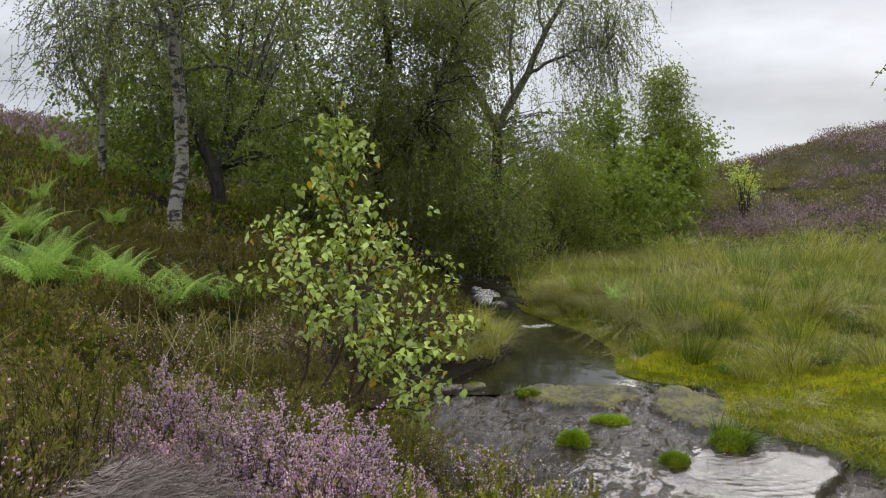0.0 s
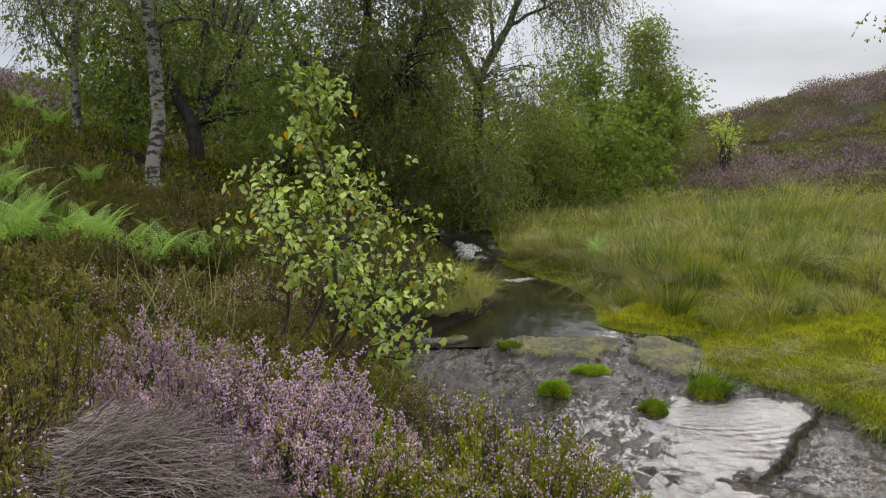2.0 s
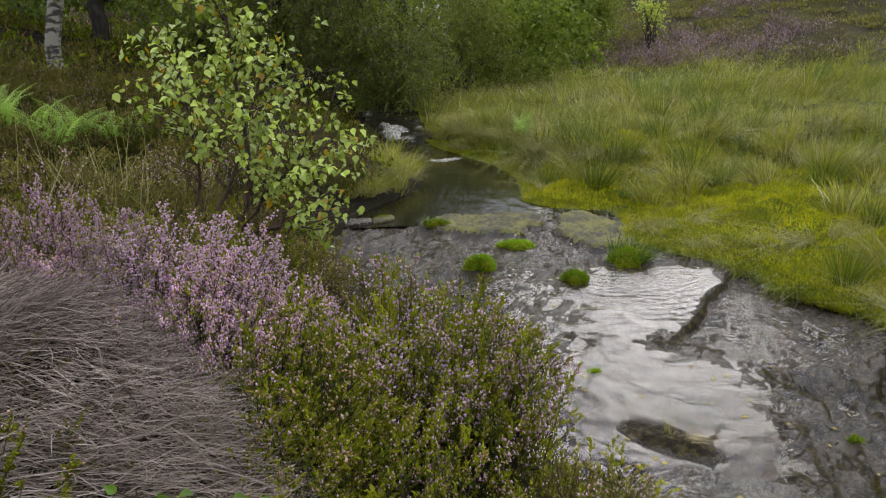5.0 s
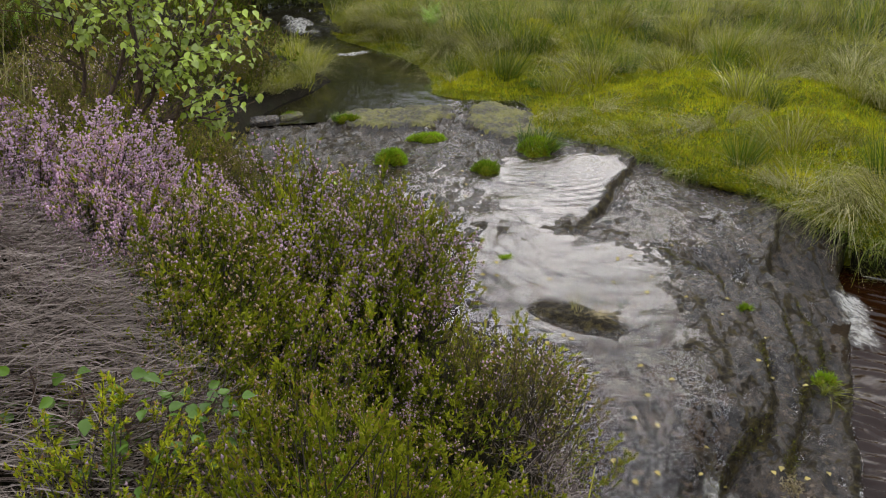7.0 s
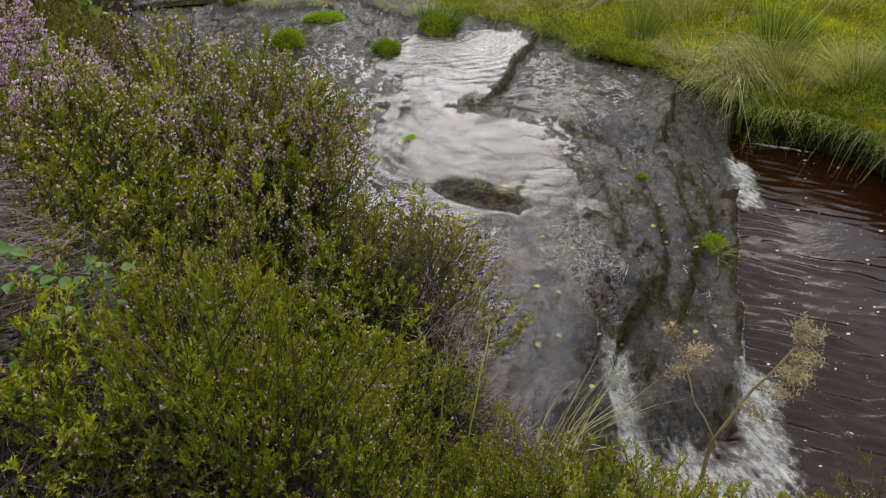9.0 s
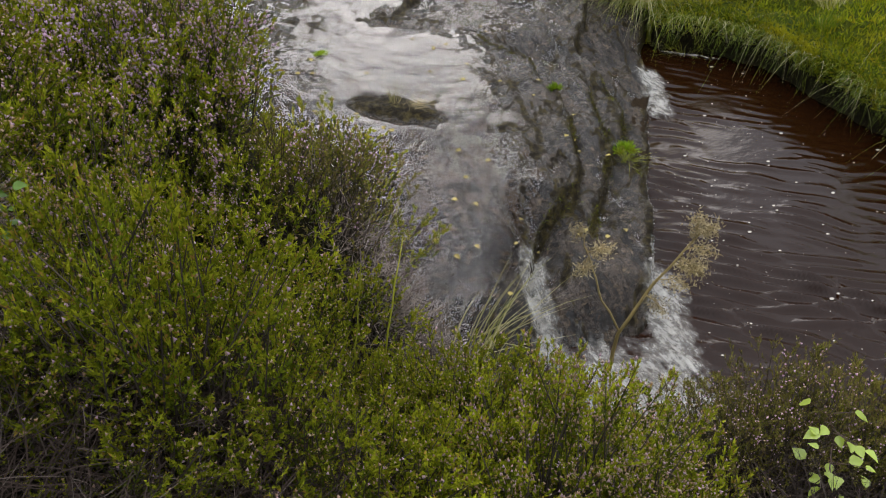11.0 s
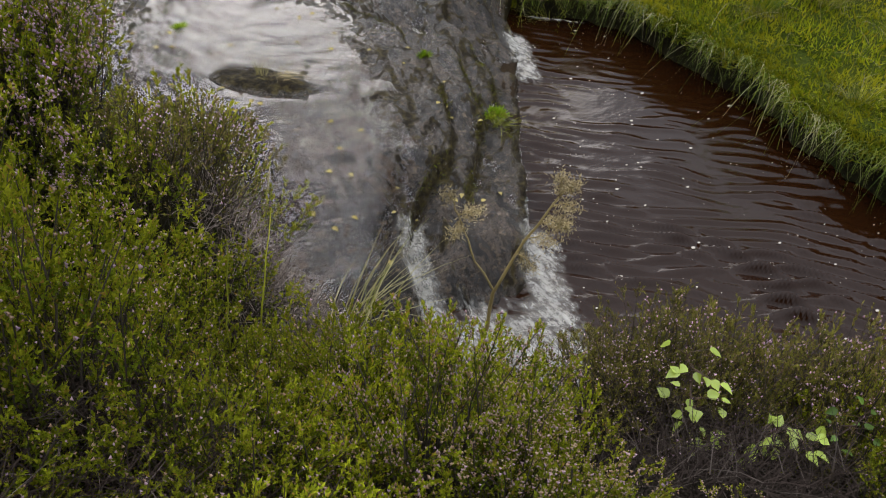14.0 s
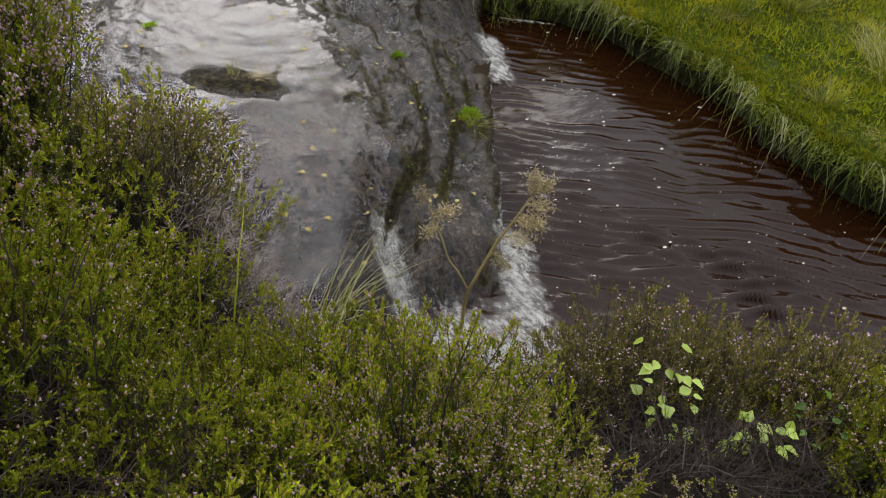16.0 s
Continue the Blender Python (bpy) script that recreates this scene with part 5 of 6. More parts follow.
lx, ly = scatter(2600, -16, 0.5, 7.5, 26, lambda x, y: (x < xl(y) - 0.4) & (x > -0.75 * y - 3) & ((y > 9.5) | (x < -3.5)))
clump_stuff("slope_heather", "brown and green heather covering the slope", lx[::2], ly[::2], 0.34, 44, M_hleaf2, 0.08, 0.8)
clump_stuff("slope_heather", "olive green heather and bilberry on the slope", lx[1::2], ly[1::2], 0.34, 44, M_hleaf, 0.08, 0.7)
lx, ly = scatter(900, -34, -5, 14, 48, lambda x, y: (x < xl(y) - 6) & (x > -0.9 * y - 3))
clump_stuff("slope_heather", "far heather along the skyline slope", lx, ly, 0.6, 50, M_hillflower, 0.14, 0.7)
def hill(x, y):
    az, r = np.degrees(np.arctan2(x, y)), np.hypot(x, y)
    return (r > 33.5 + fbm(x * 0.3, y * 0.3, 2) * 4) & (r < 65) & (az > 8) & (az < 40)


lx, ly = scatter(1900, 4, 44, 25, 65, lambda x, y: hill(x, y) & (fbm(x * 0.22 + 3, y * 0.22, 3) > -0.10))
flowery = fbm(lx * 0.35, ly * 0.35 + 7, 3) > -0.07
clump_stuff("hill_heather", "purple flowering heather covering the hillside", lx[flowery], ly[flowery], 0.85, 150, M_hillflower, 0.12, 0.9)
clump_stuff("hill_heather", "dull brown heather between the flowering patches", lx[~flowery], ly[~flowery], 0.85, 130, M_hillbrown, 0.12, 0.9)
lx, ly = scatter(3600, 4, 44, 25, 65, lambda x, y: hill(x, y) & (fbm(x * 0.22 + 3, y * 0.22, 3) < -0.10))
clump_stuff("hill_grass", "yellow-green grass and bilberry among hillside heather", lx, ly, 0.5, 50, M_hillgrass, 0.16, 0.4, "grass")


# ---- grass and moss of the far bank ----
rng = np.random.default_rng(203)
def lawn_at(x, y):
    """Where the bank is moss rather than long grass."""
    return np.minimum(1, bump_at(x, y, 5.3, 6.2, 2.1) + bump_at(x, y, 4.0, 8.6, 1.2) + bump_at(x, y, 4.3, 7.0, 0.9) + bump_at(x, y, 5.6, 2.4, 1.0) + bump_at(x, y, 7.0, 5.0, 1.0))


def tussock(seed, n, length, width, arch, m, label, radius, m2=None, comb=0.5):
    """Fine blades that all lie over to one side, more at the rim."""
    global rng
    keep, rng = rng, np.random.default_rng(seed)
    t = thing("grass_tussock", (0, 0, -50), label, "grass tussock", "tussocks on the far bank")

    def some(k, ln, ar):
        a, q = rng.uniform(0, 2 * math.pi, k), np.sqrt(rng.random(k))
        out = np.stack([np.cos(a), np.sin(a), 0 * a], 1)
        P = out * (q * radius * 0.6)[:, None]
        lay = np.array((comb, 0, 0)) + rng.normal(size=(k, 3)) * (0.10, 0.16, 0)
        D = unit(out * (0.05 + q * 0.35)[:, None] + lay * 0.5 + (0, 0, 1.0) + rng.normal(size=(k, 3)) * 0.10)
        bend = (out * 0.45 + lay * 1.3) * (ar * rng.uniform(0.5, 1.2, k))[:, None] + np.array((0, 0, -1.0)) * (ar * rng.uniform(0.4, 1.1, k))[:, None]
        return blades(P, D, ln * rng.uniform(0.45, 1.15, k), width * rng.uniform(0.7, 1.3, k), bend, 3)

    tagged(part("sward", some(n, length, arch), m, t), kind="stuff")
    if m2:
        tagged(part("dead_sward", some(n // 2, length * 0.95, arch * 1.2), m2, t, "bleached dead blades"), kind="stuff")
    rng = keep
    return t


T_green = [tussock(71 + i, 190, 0.52, 0.0050, 0.55 + 0.2 * i, M_grass, "arching green moor grass tussock with pale stalks", 0.26, M_straw, 0.25 + 0.3 * i) for i in range(2)]
T_straw = [tussock(81, 230, 0.50, 0.0042, 0.95, M_straw, "bleached straw-coloured tussock flopping over", 0.18, M_grass, 0.8)]
T_rush = [tussock(91, 170, 0.55, 0.0050, 0.22, M_rush, "upright tuft of green rushes", 0.20, M_grass, 0.15)]
T_small = [tussock(95, 220, 0.20, 0.0065, 0.6, M_rush, "small bright green grass tuft", 0.15, None, 0.3)]

count = 0
while count < 270:
    y = rng.uniform(1.2, 15)
    x = float(xr(y)) + 0.15 + 5.5 * rng.random() ** 1.3
    if x > 0.75 * y + 4.5:
        continue
    dr = float(gap_to(_R, np.array([x]), np.array([y]))[0])
    lawn = float(lawn_at(x, y))
    if rng.random() < lawn * 0.82:
        continue
    r = rng.random()
    src = T_straw[0] if r < 0.17 else (T_rush[0] if r < 0.34 else (T_small[0] if r < 0.42 else T_green[rng.integers(0, 2)]))
    put(src, x, y, rng.uniform(0.75, 1.5) * (0.7 if dr < 0.6 else 1) * (0.55 if y < 4.3 else 1), 0.03)
    count += 1
for src, x, y, s in ((T_small[0], 2.62, 6.95, 1.9), (T_rush[0], 2.66, 6.90, 0.7), (T_small[0], 1.98, 6.42, 0.8), (T_straw[0], 3.18, 7.95, 0.9), (T_straw[0], 2.75, 11.6, 1.5), (T_straw[0], 2.55, 11.0, 1.2),
                     (T_green[0], 2.6, 12.6, 1.3), (T_green[1], 3.0, 13.2, 1.4), (T_green[0], 2.2, 13.8, 1.3), (T_green[1], 0.55, 10.2, 1.2), (T_green[0], 0.75, 10.9, 1.1), (T_green[1], 0.2, 9.7, 1.1),
                     (T_green[0], 0.5, 11.6, 1.2), (T_straw[0], -1.45, 3.7, 0.9), (T_straw[0], -1.7, 4.0, 0.9), (T_straw[0], 4.35, 4.78, 1.1), (T_green[0], 4.60, 4.62, 1.1), (T_straw[0], 4.14, 5.15, 0.9), (T_green[1], 4.95, 4.35, 1.0), (T_straw[0], 4.75, 4.9, 0.9), (T_rush[0], 5.0, 5.1, 0.9), (T_straw[0], 5.25, 3.75, 0.7), (T_straw[0], 5.5, 3.2, 0.6), (T_green[0], 5.6, 2.7, 0.55), (T_rush[0], 5.9, 3.6, 0.7), (T_straw[0], 6.0, 3.0, 0.6), (T_rush[0], 5.4, 4.2, 0.8),
                     (T_straw[0], 6.4, 8.3, 1.5), (T_straw[0], 6.9, 7.9, 1.5), (T_small[0], 0.85, 8.35, 0.8)):
    o = put(src, x, y, s, 0.02)
    if xl(y) < x < xr(y):
        o.location.z = float(slab_top(np.array([x]), np.array([y]))[0]) - 0.02
for y in np.arange(9.3, 15.5, 0.27):
    for side_, dx in ((1, 0.70), (1, 1.10), (-1, 0.35)):
        if side_ < 0 and y > 12.8:
            continue
        x = float(xr(y)) + dx if side_ > 0 else float(xl(y)) - dx
        src = (T_straw[0], T_green[0], T_green[1], T_green[1])[rng.integers(0, 4)]
        if side_ > 0 and y < 10.6:
            continue
        o = put(src, x + rng.uniform(-0.08, 0.08), y + rng.uniform(-0.1, 0.1), rng.uniform(0.75, 1.1) * (1 if side_ > 0 else 0.8), 0.02, 1.0, 4)
        o.rotation_euler = (0, 0, (math.pi if side_ > 0 else 0) + rng.uniform(-0.9, 0.9))
for t_ in (*T_green, *T_straw, *T_rush, *T_small):
    for o in (*t_.children_recursive, t_):
        bpy.data.objects.remove(o)


def meadow(name, label, n, x0, x1, y0, y1, keep, length, width, m, arch=0.5, segs=2, per=14, clump=0.12):
    """Grass in clumps, each leaning over its own way, more or less with the wind."""
    cx, cy = scatter(n // per, x0, x1, y0, y1, keep)
    c = len(cx)
    k = c * per
    o = rng.normal(size=(c, per, 2)) * clump * rng.uniform(0.5, 1.3, (c, 1, 1))
    x, y = (cx[:, None] + o[..., 0]).ravel(), (cy[:, None] + o[..., 1]).ravel()
    ok = keep(x, y) if segs > 1 else x > xr(y) + 0.3 if x0 >= 0 else x < 99
    tall = np.repeat((0.40 + 1.25 * rng.random(c) ** 1.4) * (1 + 1.5 * fbm(cx * 0.7, cy * 0.7, 2)), per)
    way = 6.3 * fbm(cx * 0.35 + 8, cy * 0.35, 2) + 0.6 + rng.normal(size=c) * 0.6
    lay = np.repeat(np.stack([np.cos(way), np.sin(way), 0 * way], 1) * rng.uniform(0.15, 0.75, (c, 1)), per, 0)
    P = np.stack([x, y, land(x, y) - 0.02], 1)
    L = length * rng.uniform(0.45, 1.15, k) * tall
    D = np.concatenate([o.reshape(-1, 2) / clump * 0.22, np.ones((k, 1))], 1) + lay * 0.4 + rng.normal(size=(k, 3)) * 0.12
    bend = np.concatenate([o.reshape(-1, 2) / clump * 0.3, np.full((k, 1), -0.6)], 1) * (arch * rng.uniform(0.3, 1.3, k))[:, None] + lay * arch
    P, D, L, bend = P[ok], D[ok], L[ok], bend[ok]
    return tagged(part(name, blades(P, D, L, width * rng.uniform(0.7, 1.3, len(P)), bend, segs), m, None, label), category="grass", kind="stuff")


def rough(x, y):
    return (x > xr(y) + 0.15) & (x < 0.8 * y + 6)


meadow("meadow_grass", "long green grass of the rough meadow", 120000, 2, 17, 4, 20, lambda x, y: rough(x, y) & (lawn_at(x, y) < 0.35 * rng.random(len(x)) + 0.08), 0.46, 0.0065, M_grass, 0.8, 2, 60, 0.15)
meadow("meadow_grass", "pale seeding stalks above the meadow grass", 13000, 2.5, 18, 6, 24, lambda x, y: rough(x, y) & (lawn_at(x, y) < 0.2), 0.60, 0.0050, M_straw, 0.9, 3, 40, 0.13)
meadow("meadow_grass", "clumps of green rush in the meadow", 14000, 2.5, 16, 5, 20, lambda x, y: rough(x, y) & (lawn_at(x, y) < 0.3) & (fbm(x * 0.6 + 4, y * 0.6, 2) > 0.02), 0.55, 0.008, M_rush, 0.25, 2, 45, 0.10)
meadow("meadow_grass", "distant meadow grass", 42000, 1, 30, 16, 38, lambda x, y: (x > xr(y) + 0.3) & (np.hypot(x, y) < 37) & (x < 0.75 * y + 2), 0.50, 0.020, M_grass, 0.6, 1)
meadow("meadow_grass", "distant pale grass heads", 12000, 1, 30, 14, 38, lambda x, y: (x > xr(y) + 0.3) & (np.hypot(x, y) < 37) & (x < 0.75 * y + 2) & (fbm(x * 0.4, y * 0.4, 2) > -0.05), 0.55, 0.014, M_straw, 0.7, 1)
meadow("slope_grass", "thin dry grass among the heather", 5000, -5, 0.6, 2.6, 12, lambda x, y: (x < xl(y) - 0.3) & (x > -0.62 * y - 0.4) & (fbm(x * 0.8, y * 0.8, 2) > 0.02), 0.45, 0.004, M_straw, 0.5)
meadow("slope_grass", "green grass on the wooded slope", 14000, -9, 1.2, 9.3, 20, lambda x, y: (x < xl(y) - 0.1) & (fbm(x * 0.5, y * 0.5, 2) > 0.0), 0.34, 0.010, M_grass, 0.5)


def moss(name, label, m, low, high, n):
    x, y = scatter(n, 2.2, 8.5, low, high, lambda x, y: (x > xr(y) - 0.03) & (x < 0.8 * y + 5.5) & (gap_to(_R, x, y) < 3.2) & (gap_to(_R, x, y) > 0.05))
    P = np.stack([x, y, land(x, y) - 0.01 + np.maximum(fbm(x * 4, y * 4, 3), 0) * 0.20], 1)
    V, F = spikes(P, np.array((0, 0, 1.0)) + rng.normal(size=P.shape) * 0.55, 0.055 * rng.uniform(0.5, 1.3, len(P)), 0.012)
    return tagged(part(name, (V, F), m, None, label), category="moss", kind="stuff")


n = 90
sx, sy = -1.22 + rng.normal(size=n) * 0.16, 3.85 + rng.normal(size=n) * 0.20
P = np.stack([sx, sy, land(sx, sy) + 0.08], 1)
tagged(part("dry_grass", blades(P, np.array((0, 0, 1.0)) + rng.normal(size=P.shape) * (0.28, 0.28, 0.1), rng.uniform(0.25, 0.58, n), 0.006, rng.normal(size=P.shape) * 0.3 + (0, 0, -0.2), 4), M_straw, None, "pale dry grass stalks standing in the heather"), category="grass", kind="stuff")
moss("moss_carpet", "deep bright yellow-green moss along the bank", M_mossleaf, 4.4, 13, 160000)
moss("bank_moss", "dark green moss and turf above the lower pool", M_shaded_bankmoss, 0.2, 4.6, 90000)
M_fringe = leaf_mat("bank_grass_blade", (0.060, 0.110, 0.004), (0.330, 0.380, 0.025), (0.56, 0.50, 0.26), 0.22, 0.6, 0.35, 2.0)
lip_ = np.repeat(LIP, 26, 0)
fx, fy = lip_[:, 0], lip_[:, 1]
ok = (fy > 0) & (fy < 13) & (fbm(fx * 2.2, fy * 2.2, 2) + rng.normal(size=len(fx)) * 0.15 > -0.02)
fx, fy = fx[ok] + rng.uniform(-0.01, 0.10, ok.sum()), fy[ok] + rng.uniform(-0.05, 0.05, ok.sum())
P = np.stack([fx, fy, np.maximum(lip_[ok][:, 2], land(fx, fy)) + 0.01], 1)
bank = blades(P, np.array((-0.35, -0.1, 0.6)) + rng.normal(size=P.shape) * 0.5, rng.uniform(0.05, 0.20, len(P)) * (1 + 1.0 * (rng.random(len(P)) < 0.10)), 0.0036, np.array((-0.30, -0.1, -1.25)) + rng.normal(size=P.shape) * 0.35 * rng.uniform(0.4, 1.4, (len(P), 1)), 3)
tagged(part("bank_fringe", bank, M_fringe, None, "grass hanging over the edge of the bank"), category="grass", kind="stuff")


n = 150
sx, sy = rng.uniform(4.75, 6.4, n), rng.uniform(1.6, 4.6, n)
ok = sx > xr(sy) + 0.12
sx, sy = sx[ok], sy[ok]
P = np.stack([sx, sy, land(sx, sy) + 0.03], 1)
D = np.stack([rng.normal(size=len(sx)) * 0.6 - 0.5, rng.normal(size=len(sx)) * 0.6, rng.uniform(0.2, 0.9, len(sx))], 1)
tagged(part("bank_stalks", blades(P, D, rng.uniform(0.18, 0.45, len(sx)), 0.0045, np.array((-0.2, -0.1, -0.55)) + rng.normal(size=P.shape) * 0.3, 5), M_straw, None, "bleached grass stalks fallen over the mossy bank"), category="grass", kind="stuff")
n = 80000
i_, j_, u_, v_ = rng.integers(0, len(LIPS) - 1, n), rng.integers(0, 4, n), rng.random((n, 1)), rng.random((n, 1))
P = (LIPS[i_, j_] * (1 - u_) + LIPS[i_ + 1, j_] * u_) * (1 - v_) + (LIPS[i_, j_ + 1] * (1 - u_) + LIPS[i_ + 1, j_ + 1] * u_) * v_
for m_, ok in ((M_shaded_bankmoss, P[:, 1] < 4.5), (M_mossleaf, P[:, 1] >= 4.5)):
    Q = P[ok]
    tagged(part("bank_moss", spikes(Q, np.array((-0.3, 0, 0.7)) + rng.normal(size=Q.shape) * 0.55, 0.045 * rng.uniform(0.5, 1.4, len(Q)), 0.011), m_, None, "moss and short turf on the lip of the bank"), category="moss", kind="stuff")


# ---- ferns ----
rng = np.random.default_rng(204)
def fern(seed, fronds, size, m=M_fern, label="fresh green bracken fern among the heather"):
    global rng
    keep, rng = rng, np.random.default_rng(seed)
    t = thing("bracken_fern", (0, 0, -50), label, "fern", "ferns")
    for f in range(fronds):
        a = 2 * math.pi * (f + rng.uniform(-0.3, 0.3)) / fronds
        o = np.array((math.cos(a), math.sin(a), 0))
        u = np.linspace(0, 1, 22)
        L = size * rng.uniform(0.8, 1.15)
        rach = o * (u * 0.30 * L + 0.40 * L * u * u)[:, None] + np.array((0, 0, 1.0)) * (L * (1.25 * u - 0.52 * u * u))[:, None]
        stalk = tubes(rach[None], np.linspace(0.005, 0.001, 22)[None], 3)
        T = unit(np.gradient(rach, axis=0))
        sd = unit(np.cross(T, (0, 0, 1.0)))
        P, D, W, LL = [], [], [], []
        for i in range(6, 22):
            w = L * 0.25 * (1 - (u[i] - 0.27) / 0.74) ** 0.9 + 0.010
            for s in (-1, 1):
                pd = unit(sd[i] * s + T[i] * 0.35 + np.array((0, 0, -0.12)))
                k = max(3, int(w / 0.015))
                v = (np.arange(k) + 0.5) / k
                c = rach[i] + pd * (v * w)[:, None] - np.array((0, 0, 0.25)) * (v * v * w)[:, None]
                for q in (-1, 1):
                    P.append(c), D.append(np.tile(unit(T[i] * q + pd * 0.6), (k, 1))), LL.append(0.026 * (1.1 - 0.75 * v) * w / (L * 0.3) + 0.010)
        P, D, LL = np.concatenate(P), np.concatenate(D), np.concatenate(LL)
        S = unit(np.cross(D, np.array((0, 0, 1.0)))) * 0.20
        V = np.stack([P, P + (D * 0.45 + S) * LL[:, None], P + D * LL[:, None], P + (D * 0.45 - S) * LL[:, None]], 1).reshape(-1, 3)
        fr = part("frond", (V, np.arange(len(V)).reshape(-1, 4)), m, t)
        part("rachis", stalk, m, fr)
    rng = keep
    return t


FERN = [fern(101, 6, 0.48), fern(102, 7, 0.55)]
for x, y, s, k in ((-3.45, 6.7, 1.15, 1), (-3.75, 7.0, 1.2, 0), (-3.22, 6.85, 1.1, 1), (-3.0, 7.1, 1.1, 0), (-2.86, 6.95, 1.0, 1), (-2.66, 7.05, 1.0, 0), (-2.36, 7.1, 0.9, 1), (-2.05, 7.2, 0.85, 0), (-1.85, 7.3, 0.8, 1), (-2.3, 6.6, 0.85, 1), (-4.35, 7.6, 1.2, 0), (-4.0, 8.1, 1.2, 1), (-3.4, 8.0, 1.0, 1),
                    (-4.7, 8.7, 1.2, 1), (-2.6, 5.0, 0.55, 0), (-4.9, 9.6, 1.1, 0), (-3.9, 9.3, 1.0, 1), (-6.0, 13.0, 1.4, 0), (-5.2, 14.6, 1.3, 1), (2.75, 12.4, 1.1, 1), (2.95, 12.9, 1.1, 0), (6.35, 3.45, 1.3, 0), (6.6, 3.15, 1.2, 1), (-7.0, 14.0, 1.4, 1)):
    put(FERN[k], x * (0.84 if y < 9 else 1), y * (0.84 if y < 9 else 1), s * (0.92 if y < 9 else 0.75), -0.12, 1.0, 12)
for t_ in FERN:
    for o in (*t_.children_recursive, t_):
        bpy.data.objects.remove(o)


# ---- the birch sapling ----
rng = np.random.default_rng(205)
def broad_leaves(P, D, N, L, W, fold=0.18):
    """Pointed oval leaves: two halves folded along the midrib."""
    D = unit(D)
    S = unit(np.cross(D, N))
    U = np.cross(S, D)
    L, W = L[:, None], W[:, None]
    tip = P + D * L - U * L * 0.12
    V, F = [P, tip], []
    for s in (1, -1):
        V += [P + D * L * 0.14 + S * s * W * 0.36 + U * W * fold * 0.7, P + D * L * 0.40 + S * s * W * 0.5 + U * W * fold, P + D * L * 0.72 + S * s * W * 0.26 + U * W * fold * 0.4]
    V = np.stack(V, 1).reshape(-1, 3)
    b = (np.arange(len(P)) * 8)[:, None]
    q = [b + np.array([[0, 2, 3, 4]]), b + np.array([[0, 7, 6, 5]])]
    tr = [b + np.array([[0, 4, 1]]), b + np.array([[0, 1, 7]])]
    T = np.concatenate([np.concatenate([f[:, [0, 1, 2]], f[:, [0, 2, 3]]]) for f in q] + tr)
    return V, T


SAP = (-0.40, 2.84, 1.16)
sap = thing("birch_sapling", SAP, "young birch sapling with glossy light green leaves", "sapling")


def sap_half(h):
    """Half width of the sapling's outline at a height above its base."""
    return np.interp(h, [0.27, 0.377, 0.584, 0.79, 1.0, 1.21, 1.35, 1.47], [0.07, 0.20, 0.36, 0.45, 0.36, 0.19, 0.09, 0.03])


def sap_mid(h):
    return np.interp(h, [0.27, 0.377, 0.584, 0.79, 1.0, 1.21, 1.47], [0.28, 0.25, 0.16, 0.10, 0.08, 0.03, 0.01])


S_MAIN = [(-0.03, 0, -0.12), (-0.02, 0, 0.28), (0.04, 0, 0.36), (0.075, 0, 0.45), (0.08, 0.02, 0.65), (0.06, 0.0, 0.85), (0.05, 0, 1.05), (0.03, 0, 1.25), (0.015, 0, 1.50)]
stems_ = [(S_MAIN, (0.014, 0.013, 0.012, 0.011, 0.009, 0.007, 0.005, 0.003, 0.0015)),
          ([(-0.06, 0.02, 0.1), (-0.10, 0.0, 0.34), (0.0, 0.05, 0.48), (0.06, 0.10, 0.68), (0.16, 0.1, 0.95), (0.20, 0.1, 1.15)], (0.009, 0.008, 0.007, 0.005, 0.003, 0.0015)),
          ([(-0.04, -0.03, 0.1), (-0.14, -0.05, 0.36), (-0.08, -0.08, 0.55), (-0.10, -0.08, 0.8), (-0.14, -0.05, 1.05)], (0.009, 0.008, 0.006, 0.004, 0.0015)),
          ([(0.0, 0.0, 0.3), (0.16, -0.05, 0.5), (0.30, -0.06, 0.62), (0.42, -0.05, 0.86)], (0.008, 0.006, 0.004, 0.0015)),
          ([(0.0, 0.0, 0.3), (0.18, -0.08, 0.36), (0.34, -0.12, 0.36), (0.46, -0.1, 0.40)], (0.007, 0.005, 0.004, 0.0015))]
for i, (pt, rd) in enumerate(stems_):
    part("trunk" if i == 0 else "limb", stem(pt, rd, 7, 16, 0.004), M_twigbark, sap)
nodes_ = np.concatenate([along(p, 20)[5:] for p, _ in stems_])
nb = 270
h = 0.27 + 1.18 * rng.beta(1.25, 1.6, nb)
ax = rng.uniform(-1, 1, nb)
tips = np.stack([sap_mid(h) + ax * sap_half(h), rng.uniform(-1, 1, nb) * sap_half(h) * 0.8, h], 1)
ki = [int(np.argmin(np.linalg.norm(nodes_ - (t * (0.55, 0.55, 1) - (-.02, 0, 0.10)), axis=1))) for t in tips]
tagged(part("twig_mass", branches(nodes_[ki], tips, 0.0028, 0.0010, 5, 0.05, 3), M_twigbark, sap), kind="stuff")
u = rng.uniform(0.25, 1.05, (nb, 10, 1))
LP = nodes_[ki][:, None] * (1 - u) + tips[:, None] * u + rng.normal(size=(nb, 10, 3)) * 0.012
LP = np.concatenate([LP.reshape(-1, 3), along(S_MAIN, 60)[24:] + rng.normal(size=(36, 3)) * 0.012])
LP = LP[LP[:, 2] > 0.56 - 0.9 * LP[:, 0]]
LD = rng.normal(size=LP.shape) * 0.7 + (0.15, -0.25, -0.55)
